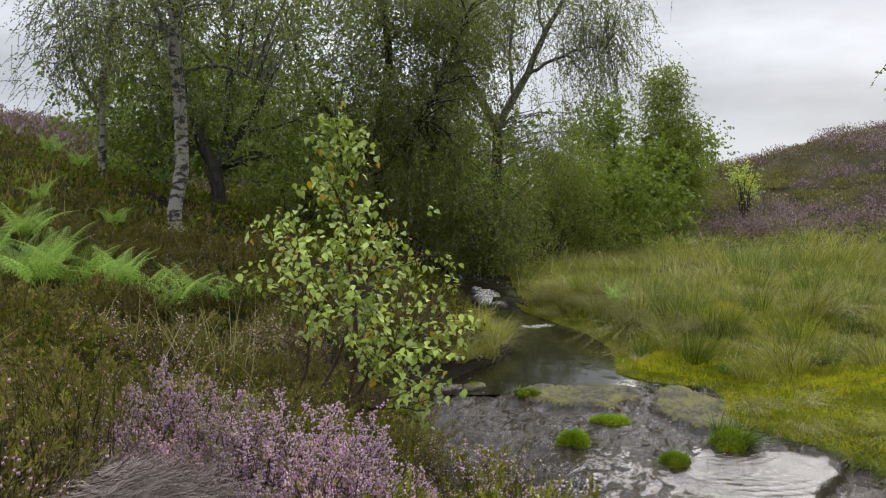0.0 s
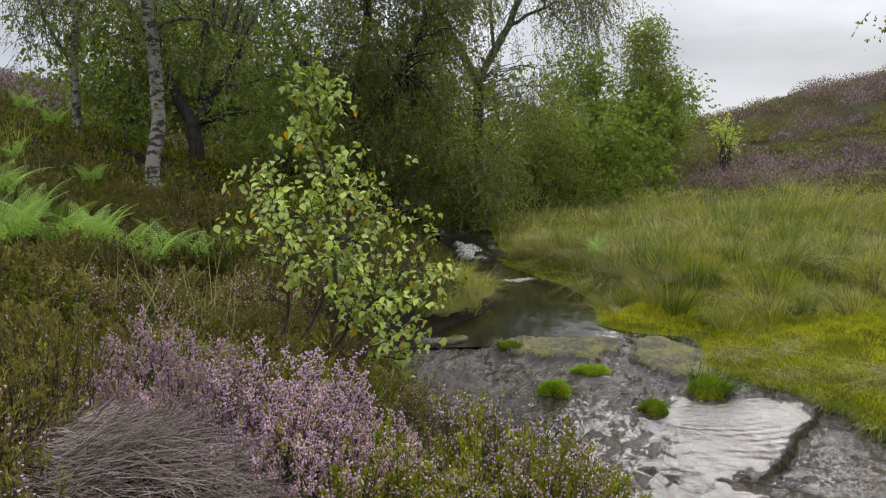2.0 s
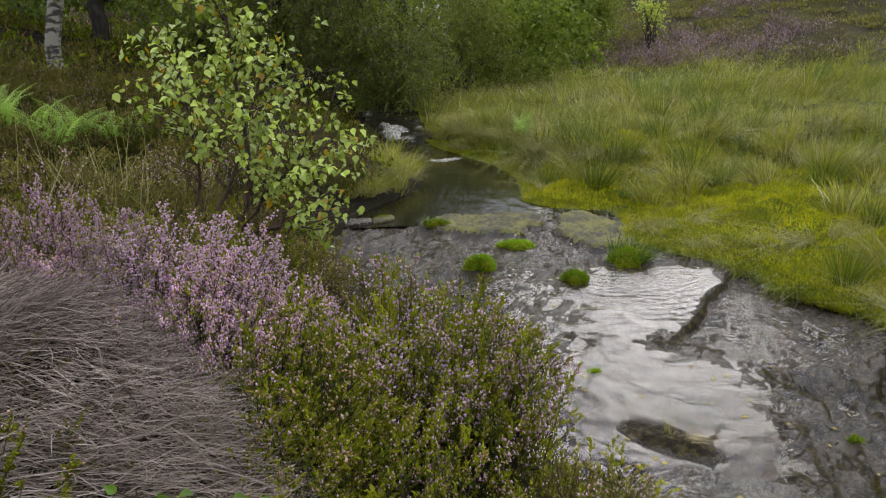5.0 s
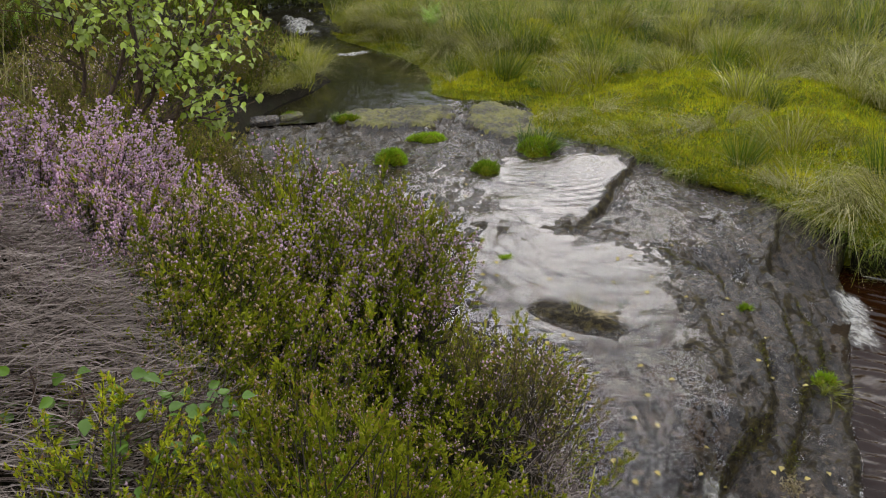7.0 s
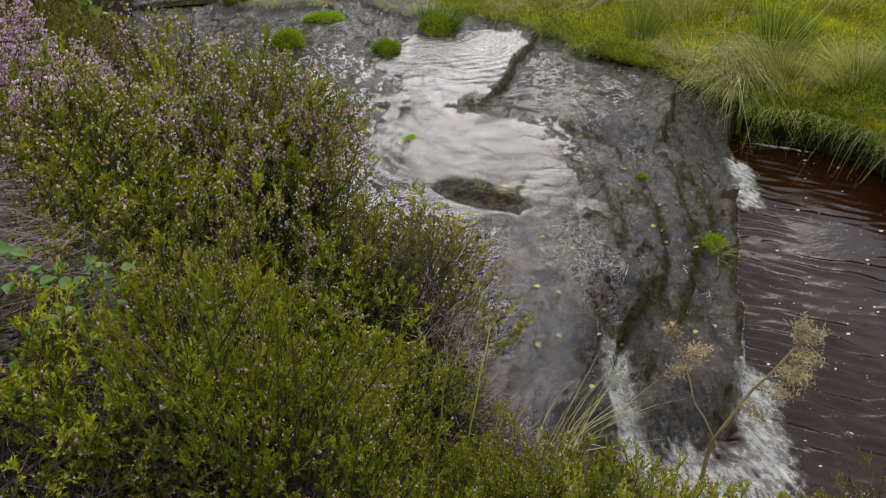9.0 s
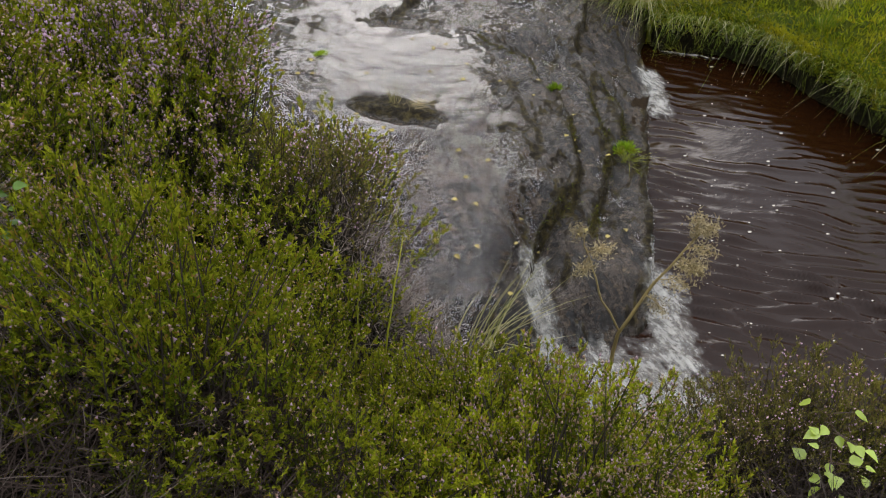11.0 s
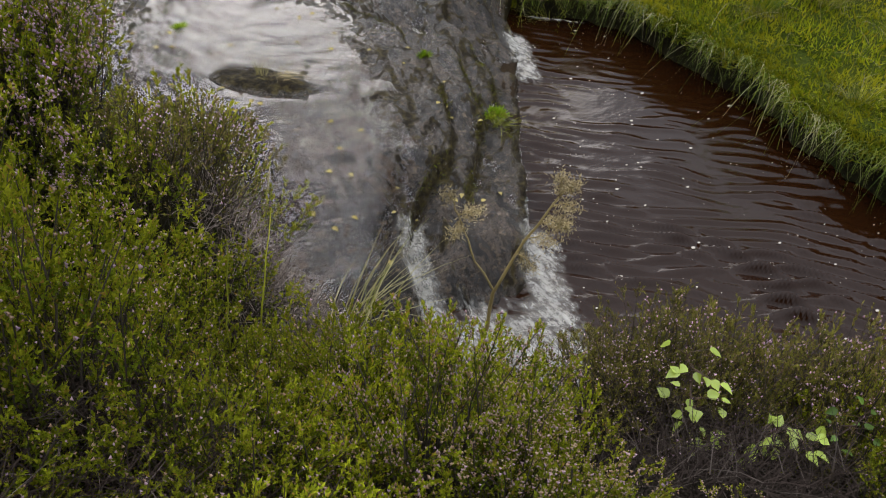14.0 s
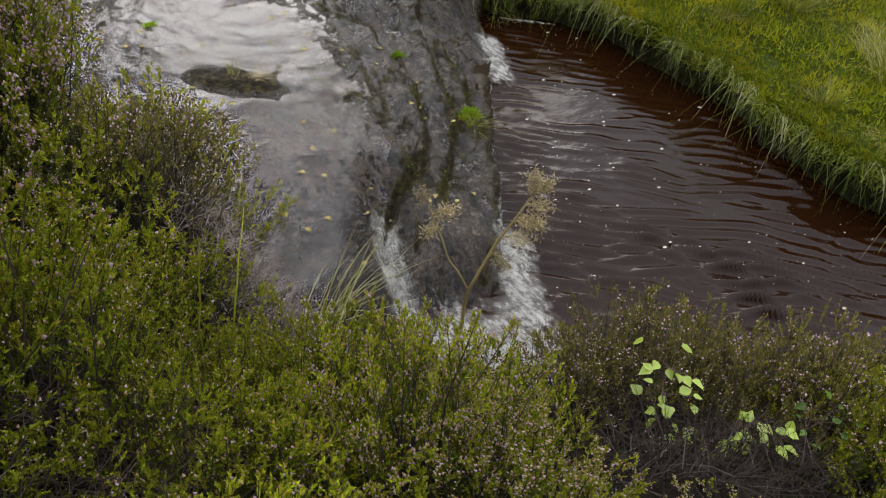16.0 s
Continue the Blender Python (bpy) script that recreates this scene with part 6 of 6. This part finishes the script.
LN = rng.normal(size=LP.shape) * 0.35 + (0.0, -0.25, 1.0)
LL = rng.uniform(0.021, 0.034, len(LP))
LEAF = [mesh_data("leaf", *broad_leaves(np.zeros((1, 3)), np.array([(1.0, 0, rng.uniform(-0.1, 0.1))]), np.array([(0, rng.uniform(-0.2, 0.2), 1.0)]), np.array([1.0]), np.array([w_]), f_), M_sapleaf)
        for w_, f_ in ((0.74, 0.10), (0.80, 0.18), (0.70, 0.26), (0.84, 0.05))]


def leaf_part(parent, p, d, n_, size, meshes=None):
    """One leaf, a part of its own, on shared mesh data."""
    x = Vector(d).normalized()
    y = Vector(n_).cross(x).normalized()
    z = x.cross(y)
    o = new("leaf", (meshes or LEAF)[int(rng.integers(0, 4))])
    o.parent = parent
    o.matrix_basis = Matrix.Translation(p) @ Matrix((x, y, z)).transposed().to_4x4() @ Matrix.Diagonal((size, size, size, 1))
    return o


BILB = []
for me_ in LEAF:
    BILB.append(me_.copy())
    BILB[-1].materials[0] = M_bilberry
front = np.argsort(LP[:, 1])
for i_ in front[:300]:
    leaf_part(sap, LP[i_], LD[i_], LN[i_], LL[i_])
back = front[300:]
tagged(part("leaf_mass", broad_leaves(LP[back] + unit(LD[back]) * 0.008, LD[back], LN[back], LL[back], LL[back] * 0.78), M_sapleaf, sap), kind="stuff")


def seedling(x, y, z, height, lean, n, leaf, label, name="birch_seedling", m=None):
    t = thing(name, (x, y, z), label, "seedling")
    main = [(0, 0, 0), (lean[0] * 0.3, lean[1] * 0.3, height * 0.5), (lean[0], lean[1], height)]
    part("stem", stem(main, (0.004, 0.003, 0.0012), 5, 8, 0.004), M_twigbark, t)
    p = along(main, n)[n // 4:]
    d = rng.normal(size=p.shape) * (1, 1, 0.3)
    ends = p + unit(d) * rng.uniform(0.02, 0.07, (len(p), 1))
    tagged(part("twig_mass", branches(p, ends, 0.0015, 0.0008, 3, 0, 3), M_twigbark, t), kind="stuff")
    L = leaf * rng.uniform(0.75, 1.15, len(ends))
    for e, q, s in zip(ends, unit(d) * (1, 1, 0.2) + rng.normal(size=p.shape) * 0.3 + (0, 0, -0.15), L):
        leaf_part(t, e, q, np.array((0, -0.2, 1.0)) + rng.normal(size=3) * 0.3, s, m)
    return t


seedling(1.34, 0.40, 0.54, 0.40, (-0.05, 0.06), 40, 0.032, "birch seedling with broad yellow-green leaves among heather")
seedling(1.34, 0.37, 0.54, 0.34, (0.05, -0.13), 46, 0.032, "birch seedling with pale leaves beside its twin")
seedling(0.17, 2.05, 1.18, 0.34, (0.03, 0.02), 10, 0.026, "thin seedling standing in front of the stream")
for x, y in ((-0.11, 0.98), (-0.16, 0.93), (-0.08, 0.95), (-0.10, 1.05), (-0.18, 1.02), (-0.22, 0.95), (-0.13, 0.90), (-0.06, 1.02), (-0.28, 0.98), (1.5, 0.2)):
    seedling(x, y, float(land(np.array([x]), np.array([y]))[0]) + 0.10, 0.15, (0.03, -0.03), 16, 0.024, "low bilberry shoot with oval green leaves", "bilberry_shoot", BILB)


# ---- flattened dead heather ----
rng = np.random.default_rng(206)
# Dead brown twigs, with the shade of the heather gaps put into their colour.
M_shaded_brush = leaf_mat("shaded_brown_brush", (0.024, 0.016, 0.012), (0.070, 0.050, 0.040), (0.15, 0.12, 0.10), 0.10, 0.85, 0, 6, 0.1)
n = 15000
a, q = rng.uniform(0, 2 * math.pi, n), np.sqrt(rng.random(n))
du, dv = np.cos(a) * q * 0.62, np.sin(a) * q * 0.30
x, y = -0.48 - 0.62 * du + 0.78 * dv, 1.30 + 0.78 * du + 0.62 * dv
wisp = fbm(x * 5, y * 5, 3)
P = np.stack([x, y, land(x, y) + 0.05 + 0.24 * (1 - q ** 3) * rng.uniform(0.6, 1.0, n) + wisp * 0.12], 1)
D = np.stack([0.85 + 0 * x, -0.15 + 1.6 * wisp, 0.16 + 0.5 * fbm(x * 7 + 3, y * 7, 2)], 1) + rng.normal(size=(n, 3)) * (0.28, 0.28, 0.16)
mat_ = blades(P, D, rng.uniform(0.04, 0.13, n), 0.0020, rng.normal(size=(n, 3)) * 0.25, 3)
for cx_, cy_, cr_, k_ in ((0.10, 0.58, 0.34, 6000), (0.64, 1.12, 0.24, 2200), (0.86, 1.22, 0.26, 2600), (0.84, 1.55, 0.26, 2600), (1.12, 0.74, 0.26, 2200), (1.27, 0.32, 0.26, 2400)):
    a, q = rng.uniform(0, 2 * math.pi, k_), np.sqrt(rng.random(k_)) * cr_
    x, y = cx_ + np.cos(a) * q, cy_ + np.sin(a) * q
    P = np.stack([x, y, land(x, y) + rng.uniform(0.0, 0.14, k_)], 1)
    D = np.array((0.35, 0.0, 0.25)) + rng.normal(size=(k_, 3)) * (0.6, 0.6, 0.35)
    tagged(part("dead_heather_twigs", blades(P, D, rng.uniform(0.04, 0.13, k_), 0.0022, rng.normal(size=(k_, 3)) * 0.3, 3), M_dead if k_ == 2600 else M_shaded_brush, None, "tangle of dead grey twigs on the bare bank" if k_ == 2600 else "tangle of dead brown twigs in a gap of the heather"), category="dead heather", kind="stuff")
tagged(part("dead_heather_mat", mat_, M_dead, None, "flattened mat of dead grey heather twigs"), category="dead heather", kind="stuff")


# ---- rocks, foam, leaves and weeds on the stream ----
rng = np.random.default_rng(207)
def flat_rock(name, x, y, z, rx, ry, h, m, label, turn=0.0):
    bm = bmesh.new()
    bmesh.ops.create_icosphere(bm, subdivisions=4, radius=1.0)
    for v in bm.verts:
        p = v.co
        k = 1 + 0.30 * noise.noise(Vector((p.x * 1.3 + x, p.y * 1.3 + y, p.z + z))) + 0.10 * noise.noise(Vector((p.x * 4 + x, p.y * 4, p.z * 4)))
        v.co = Vector((p.x * rx * k, p.y * ry * k, math.copysign(abs(p.z) ** 0.5, p.z) * h * (0.85 + 0.3 * (k - 1)) + 0.012 * noise.noise(Vector((p.x * 7, p.y * 7, x)))))
    me = bpy.data.meshes.new(name)
    bm.to_mesh(me)
    bm.free()
    me.materials.append(m)
    for poly in me.polygons:
        poly.use_smooth = True
    o = new(name, me)
    o.location, o.rotation_euler = (x, y, z), (0, 0, turn)
    return tagged(o, label, "rock")


flat_rock("flat_rock", 0.02, 8.62, 0.05, 0.22, 0.12, 0.06, M_rock, "small dark wet stone at the pool's outlet", 0.4)
flat_rock("flat_rock", 0.35, 8.72, 0.05, 0.16, 0.09, 0.05, M_lichen, "small mossy stone at the pool's outlet", 0.8)
flat_rock("flat_rock", 3.60, 6.30, -0.07, 0.26, 0.20, 0.05, M_rock, "dark rounded rock at the moss bank", 0.3)


def moss_cushion(x, y, rx, ry, h, n, label="bright green moss cushion on the wet slab"):
    z = float(slab_top(np.array([x]), np.array([y]))[0])
    t = thing("moss_cushion", (x, y, z - 0.01), label, "moss", "moss cushions on the slab")
    o = in_ball(n, 0.2)
    o[:, 2] = np.abs(o[:, 2])
    ph = rng.uniform(0, 6.3, 4)

    def lobed(a):
        return 0.82 + 0.20 * np.sin(2 * a + ph[0]) + 0.16 * np.sin(3 * a + ph[1]) + 0.10 * np.sin(5 * a + ph[2]) + 0.06 * np.sin(9 * a + ph[3])

    o[:, :2] *= lobed(np.arctan2(o[:, 1], o[:, 0]))[:, None]
    tagged(part("moss_fuzz", spikes(o * (rx, ry, h), o * (1, 1, 1.5) + rng.normal(size=o.shape) * 0.3, 0.03 * rng.uniform(0.6, 1.3, n), 0.008), M_cushion, t), kind="stuff")
    bm = bmesh.new()
    bmesh.ops.create_icosphere(bm, subdivisions=3, radius=1.0)
    for v in bm.verts:
        k = float(lobed(math.atan2(v.co.y, v.co.x))) * 0.95
        v.co = Vector((v.co.x * rx * k, v.co.y * ry * k, v.co.z * h * 0.9))
    me = bpy.data.meshes.new("cushion")
    bm.to_mesh(me)
    bm.free()
    me.materials.append(M_moss)
    b = new("cushion", me)
    b.parent = t


for a_ in ((1.18, 6.85, 0.15, 0.12, 0.15, 2200), (1.95, 6.40, 0.16, 0.12, 0.10, 1500), (2.60, 6.88, 0.20, 0.24, 0.16, 2400), (1.66, 7.55, 0.26, 0.12, 0.06, 1300), (1.56, 4.55, 0.05, 0.03, 0.02, 160),
           (2.80, 4.20, 0.05, 0.03, 0.02, 160), (2.72, 3.55, 0.05, 0.03, 0.02, 140), (2.92, 3.05, 0.08, 0.07, 0.03, 240), (0.92, 8.28, 0.14, 0.06, 0.06, 400), (0.34, 8.72, 0.12, 0.06, 0.07, 300)):
    moss_cushion(*a_)


def tuft(x, y, n, length, m, label, arch=0.4, wind=(0, 0, 0)):
    z = float(slab_top(np.array([x]), np.array([y]))[0])
    t = thing("grass_tuft", (x, y, z - 0.005), label, "grass tuft", "tufts rooted in the slab")
    d = rng.normal(size=(n, 3)) * (0.45, 0.45, 0.1) + (wind[0], wind[1], 0.8)
    tagged(part("sward", blades(rng.normal(size=(n, 3)) * (0.02, 0.02, 0), d, length * rng.uniform(0.5, 1.1, n), 0.004, unit(d) * (arch, arch, -arch), 4), m, t), kind="stuff")


tuft(2.86, 2.95, 50, 0.17, M_grass, "sprawling green grass tuft on the slab's edge", 0.6, (0.3, -0.1, 0))
tuft(1.70, 3.68, 22, 0.20, M_straw, "thin tuft of grass on a rock islet", 0.2)
tuft(1.78, 3.60, 34, 0.13, M_fluff, "flattened brown grass on a rock islet", 0.9, (0.6, -0.2, -0.6))
tuft(1.97, 6.46, 60, 0.20, M_rush, "green rush tuft growing from a moss cushion", 0.3)
tuft(2.62, 6.92, 260, 0.30, M_rush, "thick bright grass clump at the pool's edge", 0.5)
tuft(1.28, 6.93, 26, 0.16, M_rush, "thin grass tuft beside a moss cushion", 0.3)
tuft(2.05, 6.0, 16, 0.10, M_bark, "dark tuft of dead weed in the water", 0.2)

LEDGE_AT = np.concatenate([dense(np.array(l_, float), 0.012) for l_, _ in LEDGES])
LEDGE_AT = LEDGE_AT[(LEDGE_AT[:, 1] > 2.3) & (fbm(LEDGE_AT[:, 0] * 4, LEDGE_AT[:, 1] * 4, 2) > -0.06)]
LEDGE_AT = np.repeat(LEDGE_AT, 16, 0) + rng.normal(size=(len(LEDGE_AT) * 16, 2)) * (0.020, 0.030)
lx_, ly_ = LEDGE_AT.T
LEDGE_AT = np.stack([lx_ - fbm(lx_ * 3, ly_ * 3, 3) * 0.16, ly_ - fbm(lx_ * 3 + 9, ly_ * 3, 3) * 0.12], 1)
P = np.stack([LEDGE_AT[:, 0], LEDGE_AT[:, 1], slab_top(LEDGE_AT[:, 0], LEDGE_AT[:, 1]) - 0.002], 1)
M_ledgemoss = leaf_mat("dark_ledge_moss", (0.020, 0.018, 0.005), (0.120, 0.100, 0.020), (0.20, 0.24, 0.02), 0.10, 0.8, 0.15, 4.0, 0.1)
tagged(part("ledge_moss", spikes(P, np.array((0.5, -0.3, 0.5)) + rng.normal(size=P.shape) * 0.5, 0.017 * rng.uniform(0.5, 1.4, len(P)), 0.005), M_ledgemoss, None, "dark brown-green moss along the worn ledges"), category="moss", kind="stuff")

one = broad_leaves(np.zeros((1, 3)), np.array([(1.0, 0, 0)]), np.array([(0, 0, 1.0)]), np.array([0.034]), np.array([0.026]))
leaf_me = mesh_data("fallen_leaf", one[0] - (0.017, 0, 0), one[1], M_yellow)
for i in range(64):
    while True:
        x, y = (rng.uniform(1.25, 2.9), rng.uniform(2.0, 4.6)) if i < 46 else (rng.uniform(0.3, 2.6), rng.uniform(4.6, 8))
        if xl(y) + 0.2 < x < xe(y) - 0.15:
            break
    z = float(np.maximum(slab_top(np.array([x]), np.array([y])), film_top(np.array([x]), np.array([y])))[0])
    o = new("fallen_leaf", leaf_me)
    o.location, o.rotation_euler = (x, y, z + 0.003), (rng.uniform(-0.2, 0.2), rng.uniform(-0.2, 0.2), rng.uniform(0, 6.3))
    tagged(o, "small yellow birch leaf lying on the wet slab", "fallen leaf", "fallen leaves on the slab")


def foam_patch(name, label, line, width, height, step, rise):
    """White water along a line: x, y, z."""
    p = np.array(line, float)
    s = np.concatenate([[0], np.cumsum(np.linalg.norm(np.diff(p[:, :2], axis=0), axis=1))])
    un = np.arange(0, s[-1], step)
    c = np.stack([np.interp(un, s, p[:, i]) for i in range(3)], 1)
    T = unit(np.gradient(c, axis=0) * (1, 1, 0))
    S = np.stack([T[:, 1], -T[:, 0], 0 * T[:, 0]], 1)
    v = np.linspace(-1, 1, max(6, int(2 * width / step)))
    wd = width * (0.75 + 0.8 * np.abs(fbm(un * 5, un * 0 + width * 9, 2)))
    P = c[:, None] + S[:, None] * (v[None] * wd[:, None])[..., None]
    flat = np.where((P[..., 0] < xe(P[..., 1]) + 0.03) & (P[..., 1] > 1.1) & (P[..., 1] < 8), np.maximum(film_top(P[..., 0], P[..., 1]), slab_top(P[..., 0], P[..., 1])), -0.40)
    if p[:, 1].max() < 8:
        P[..., 2] = np.where((flat < -0.20) & (P[..., 0] < xe(P[..., 1])), np.maximum(flat + 0.008, -0.378), -0.378) if name == "foam_pool" and p[:, 1].max() < 4 else np.maximum(np.where(P[..., 0] > xe(P[..., 1]), P[..., 2], -9), np.maximum(flat, -0.40)) + 0.006
    P[..., 2] += height * (1 - v[None] ** 2) * (0.5 + 1.4 * (fbm(P[..., 0] * 11, P[..., 1] * 11, 4) + 0.35)) - 0.01 * np.abs(v[None])
    nu, nv = P.shape[:2]
    i, j = np.meshgrid(np.arange(nu - 1), np.arange(nv - 1), indexing="ij")
    F = np.stack([i * nv + j, (i + 1) * nv + j, (i + 1) * nv + j + 1, i * nv + j + 1], -1).reshape(-1, 4)
    o = part(name, (P.reshape(-1, 3), F), M_foam, None, label, True)
    cov = (1 - np.abs(v[None]) ** 2.0) * np.minimum(1, np.minimum(un, un[-1] - un) / (0.8 * width))[:, None]
    at = o.data.attributes.new("cover", "FLOAT", "POINT")
    at.data.foreach_set("value", cov.astype(np.float32).ravel())
    return tagged(o, category="foam", kind="structure")


foam_patch("foam_fall", "white water falling from the slab into the pool", [(3.88, 4.12, -0.33), (3.72, 3.75, -0.35), (3.5, 3.38, -0.385)], 0.16, 0.012, 0.015, 0)
foam_patch("foam_fall", "white water rushing down a gully in the slab", [(1.92, 2.46, -0.10), (1.78, 2.20, -0.14), (1.72, 1.98, -0.18), (1.70, 1.75, -0.28), (1.75, 1.5, -0.36)], 0.11, 0.008, 0.012, 0)
foam_patch("foam_pool", "churned white foam below the gully", [(1.55, 1.95, -0.37), (1.85, 1.62, -0.38), (2.02, 1.3, -0.39), (2.1, 0.95, -0.395)], 0.46, 0.022, 0.018, 0)
foam_patch("foam_pool", "foam along the foot of the slab", [(2.56, 2.25, -0.39), (2.38, 1.98, -0.385), (2.22, 1.68, -0.38), (2.12, 1.4, -0.38)], 0.20, 0.014, 0.015, 0)
foam_patch("foam_pool", "white riffle at the inflow of the upper pool", [(1.1, 12.7, 0.04), (1.5, 12.6, 0.04), (1.9, 12.9, 0.04)], 0.30, 0.02, 0.03, 0)
foam_patch("foam_fall", "small upstream cascade of white water", [(0.7, 16.2, 0.44), (0.8, 15.3, 0.30), (0.9, 14.6, 0.18), (1.0, 14.1, 0.08)], 0.45, 0.05, 0.04, 0)
foam_patch("foam_pool", "patch of foam in the side channel", [(3.56, 6.18, -0.11), (3.6, 5.95, -0.115)], 0.10, 0.02, 0.02, 0)
foam_patch("foam_pool", "line of foam under the bank", [(4.25, 4.36, -0.39), (4.6, 4.03, -0.39)], 0.02, 0.015, 0.01, 0)


def bubbles():
    n = 700
    x, y = rng.uniform(2.2, 5.2, n), rng.uniform(0.2, 4.2, n)
    ok = (x < xr(y) - 0.1) & (x > np.where(y < 4.6, xe(y), xl(y)) + 0.15) & (x > xl(y) + 0.3)
    x, y = x[ok], y[ok]
    r = 0.002 + 0.009 * rng.random(len(x)) ** 6
    z = pool_top(x, y) + 0.003
    a = np.arange(7) * 2 * math.pi / 7
    V = np.stack([x[:, None] + r[:, None] * np.cos(a) * 1.3, y[:, None] + r[:, None] * np.sin(a) * 0.9, np.repeat(z[:, None], 7, 1)], -1)
    top = np.stack([x, y, z + r * 0.5], 1)[:, None]
    V = np.concatenate([V, top], 1).reshape(-1, 3)
    F = (np.arange(len(x))[:, None, None] * 8 + np.array([(i, (i + 1) % 7, 7) for i in range(7)])[None]).reshape(-1, 3)
    return tagged(part("foam_bubbles", (V, F), M_bubble, None, "specks of foam drifting on the pool"), category="foam", kind="stuff")


bubbles()

# the dry weed that leans over the water
weed = thing("dry_weed", (1.17, 0.98, 0.30), "dead tan ragwort stalk with fluffy seed heads leaning over the water", "weed")
W_MAIN = [(0, 0, 0), (0.02, 0.015, 0.20), (0.05, 0.03, 0.42), (0.10, 0.01, 0.55), (0.15, -0.01, 0.65), (0.20, -0.02, 0.72)]
part("stalk", stem(W_MAIN, (0.007, 0.006, 0.0045, 0.0025), 6, 14, 0.003), M_drystem, weed)
wn_ = along(W_MAIN, 30)
W_SIDE = [tuple(wn_[16]), (0.01, 0.08, 0.52), (-0.005, 0.12, 0.60), (-0.02, 0.15, 0.67)]
part("side_stalk", stem(W_SIDE, (0.003, 0.0025, 0.0015), 5, 10, 0.003), M_drystem, weed)
ws_ = along(W_SIDE, 30)
for src_, k, e in ((wn_, 29, (0.235, -0.02, 0.725)), (wn_, 27, (0.24, -0.03, 0.655)), (wn_, 28, (0.2, 0.0, 0.755)), (wn_, 25, (0.2, -0.05, 0.625)), (wn_, 23, (0.17, -0.05, 0.585)), (wn_, 26, (0.22, -0.04, 0.61)),
                   (ws_, 29, (-0.03, 0.16, 0.68)), (ws_, 24, (0.03, 0.10, 0.64)), (ws_, 20, (-0.03, 0.12, 0.585)), (wn_, 21, (0.13, -0.03, 0.50))):
    part("side_stalk", branches(src_[k][None], np.array([e]), 0.0018, 0.001, 6, 0.12, 4), M_drystem, weed)
    m_ = int(rng.integers(180, 320))
    c = np.array(e) + (src_[k] - np.array(e)) * rng.uniform(0, 0.7, (m_, 1)) + rng.normal(size=(m_, 3)) * 0.011
    tagged(part("seed_head", spikes(c, rng.normal(size=(m_, 3)) + (0, 0, 0.3), 0.013 * rng.uniform(0.5, 1.2, m_), 0.0035), M_fluff, weed, "fluffy buff seed head"), kind="stuff")

# loose grass stems over the near bank
for pts, m_, lab in (([(0.92, 1.95, 0.25), (0.99, 2.0, 0.42), (1.06, 2.06, 0.60)], M_straw, "bleached straw stem leaning over the water"),
                     ([(0.55, 1.05, 0.60), (0.62, 1.12, 0.85), (0.72, 1.25, 1.02)], M_grass, "tall green grass stem with a nodding head"),
                     ([(0.47, 0.95, 0.75), (0.50, 1.0, 0.95), (0.56, 1.10, 1.10)], M_grass, "bent green grass stem by the heather")):
    o = part("wild_grass", stem(pts, (0.003, 0.0025, 0.001), 4, 10, 0.002), m_, None, lab)
    tagged(o, category="grass")
n = 34
P = np.tile((0.88, 1.14, 0.66), (n, 1)) + rng.normal(size=(n, 3)) * 0.03
st_ = thing("straw_tuft", (0, 0, 0), "tuft of bleached dead grass over the bank's edge", "grass tuft")
part("sward", blades(P, np.array((0.6, 0.25, 0.55)) + rng.normal(size=(n, 3)) * 0.3, rng.uniform(0.16, 0.34, n), 0.0032, np.array((0.2, 0, -0.3)) + rng.normal(size=(n, 3)) * 0.1, 4), M_straw, st_)
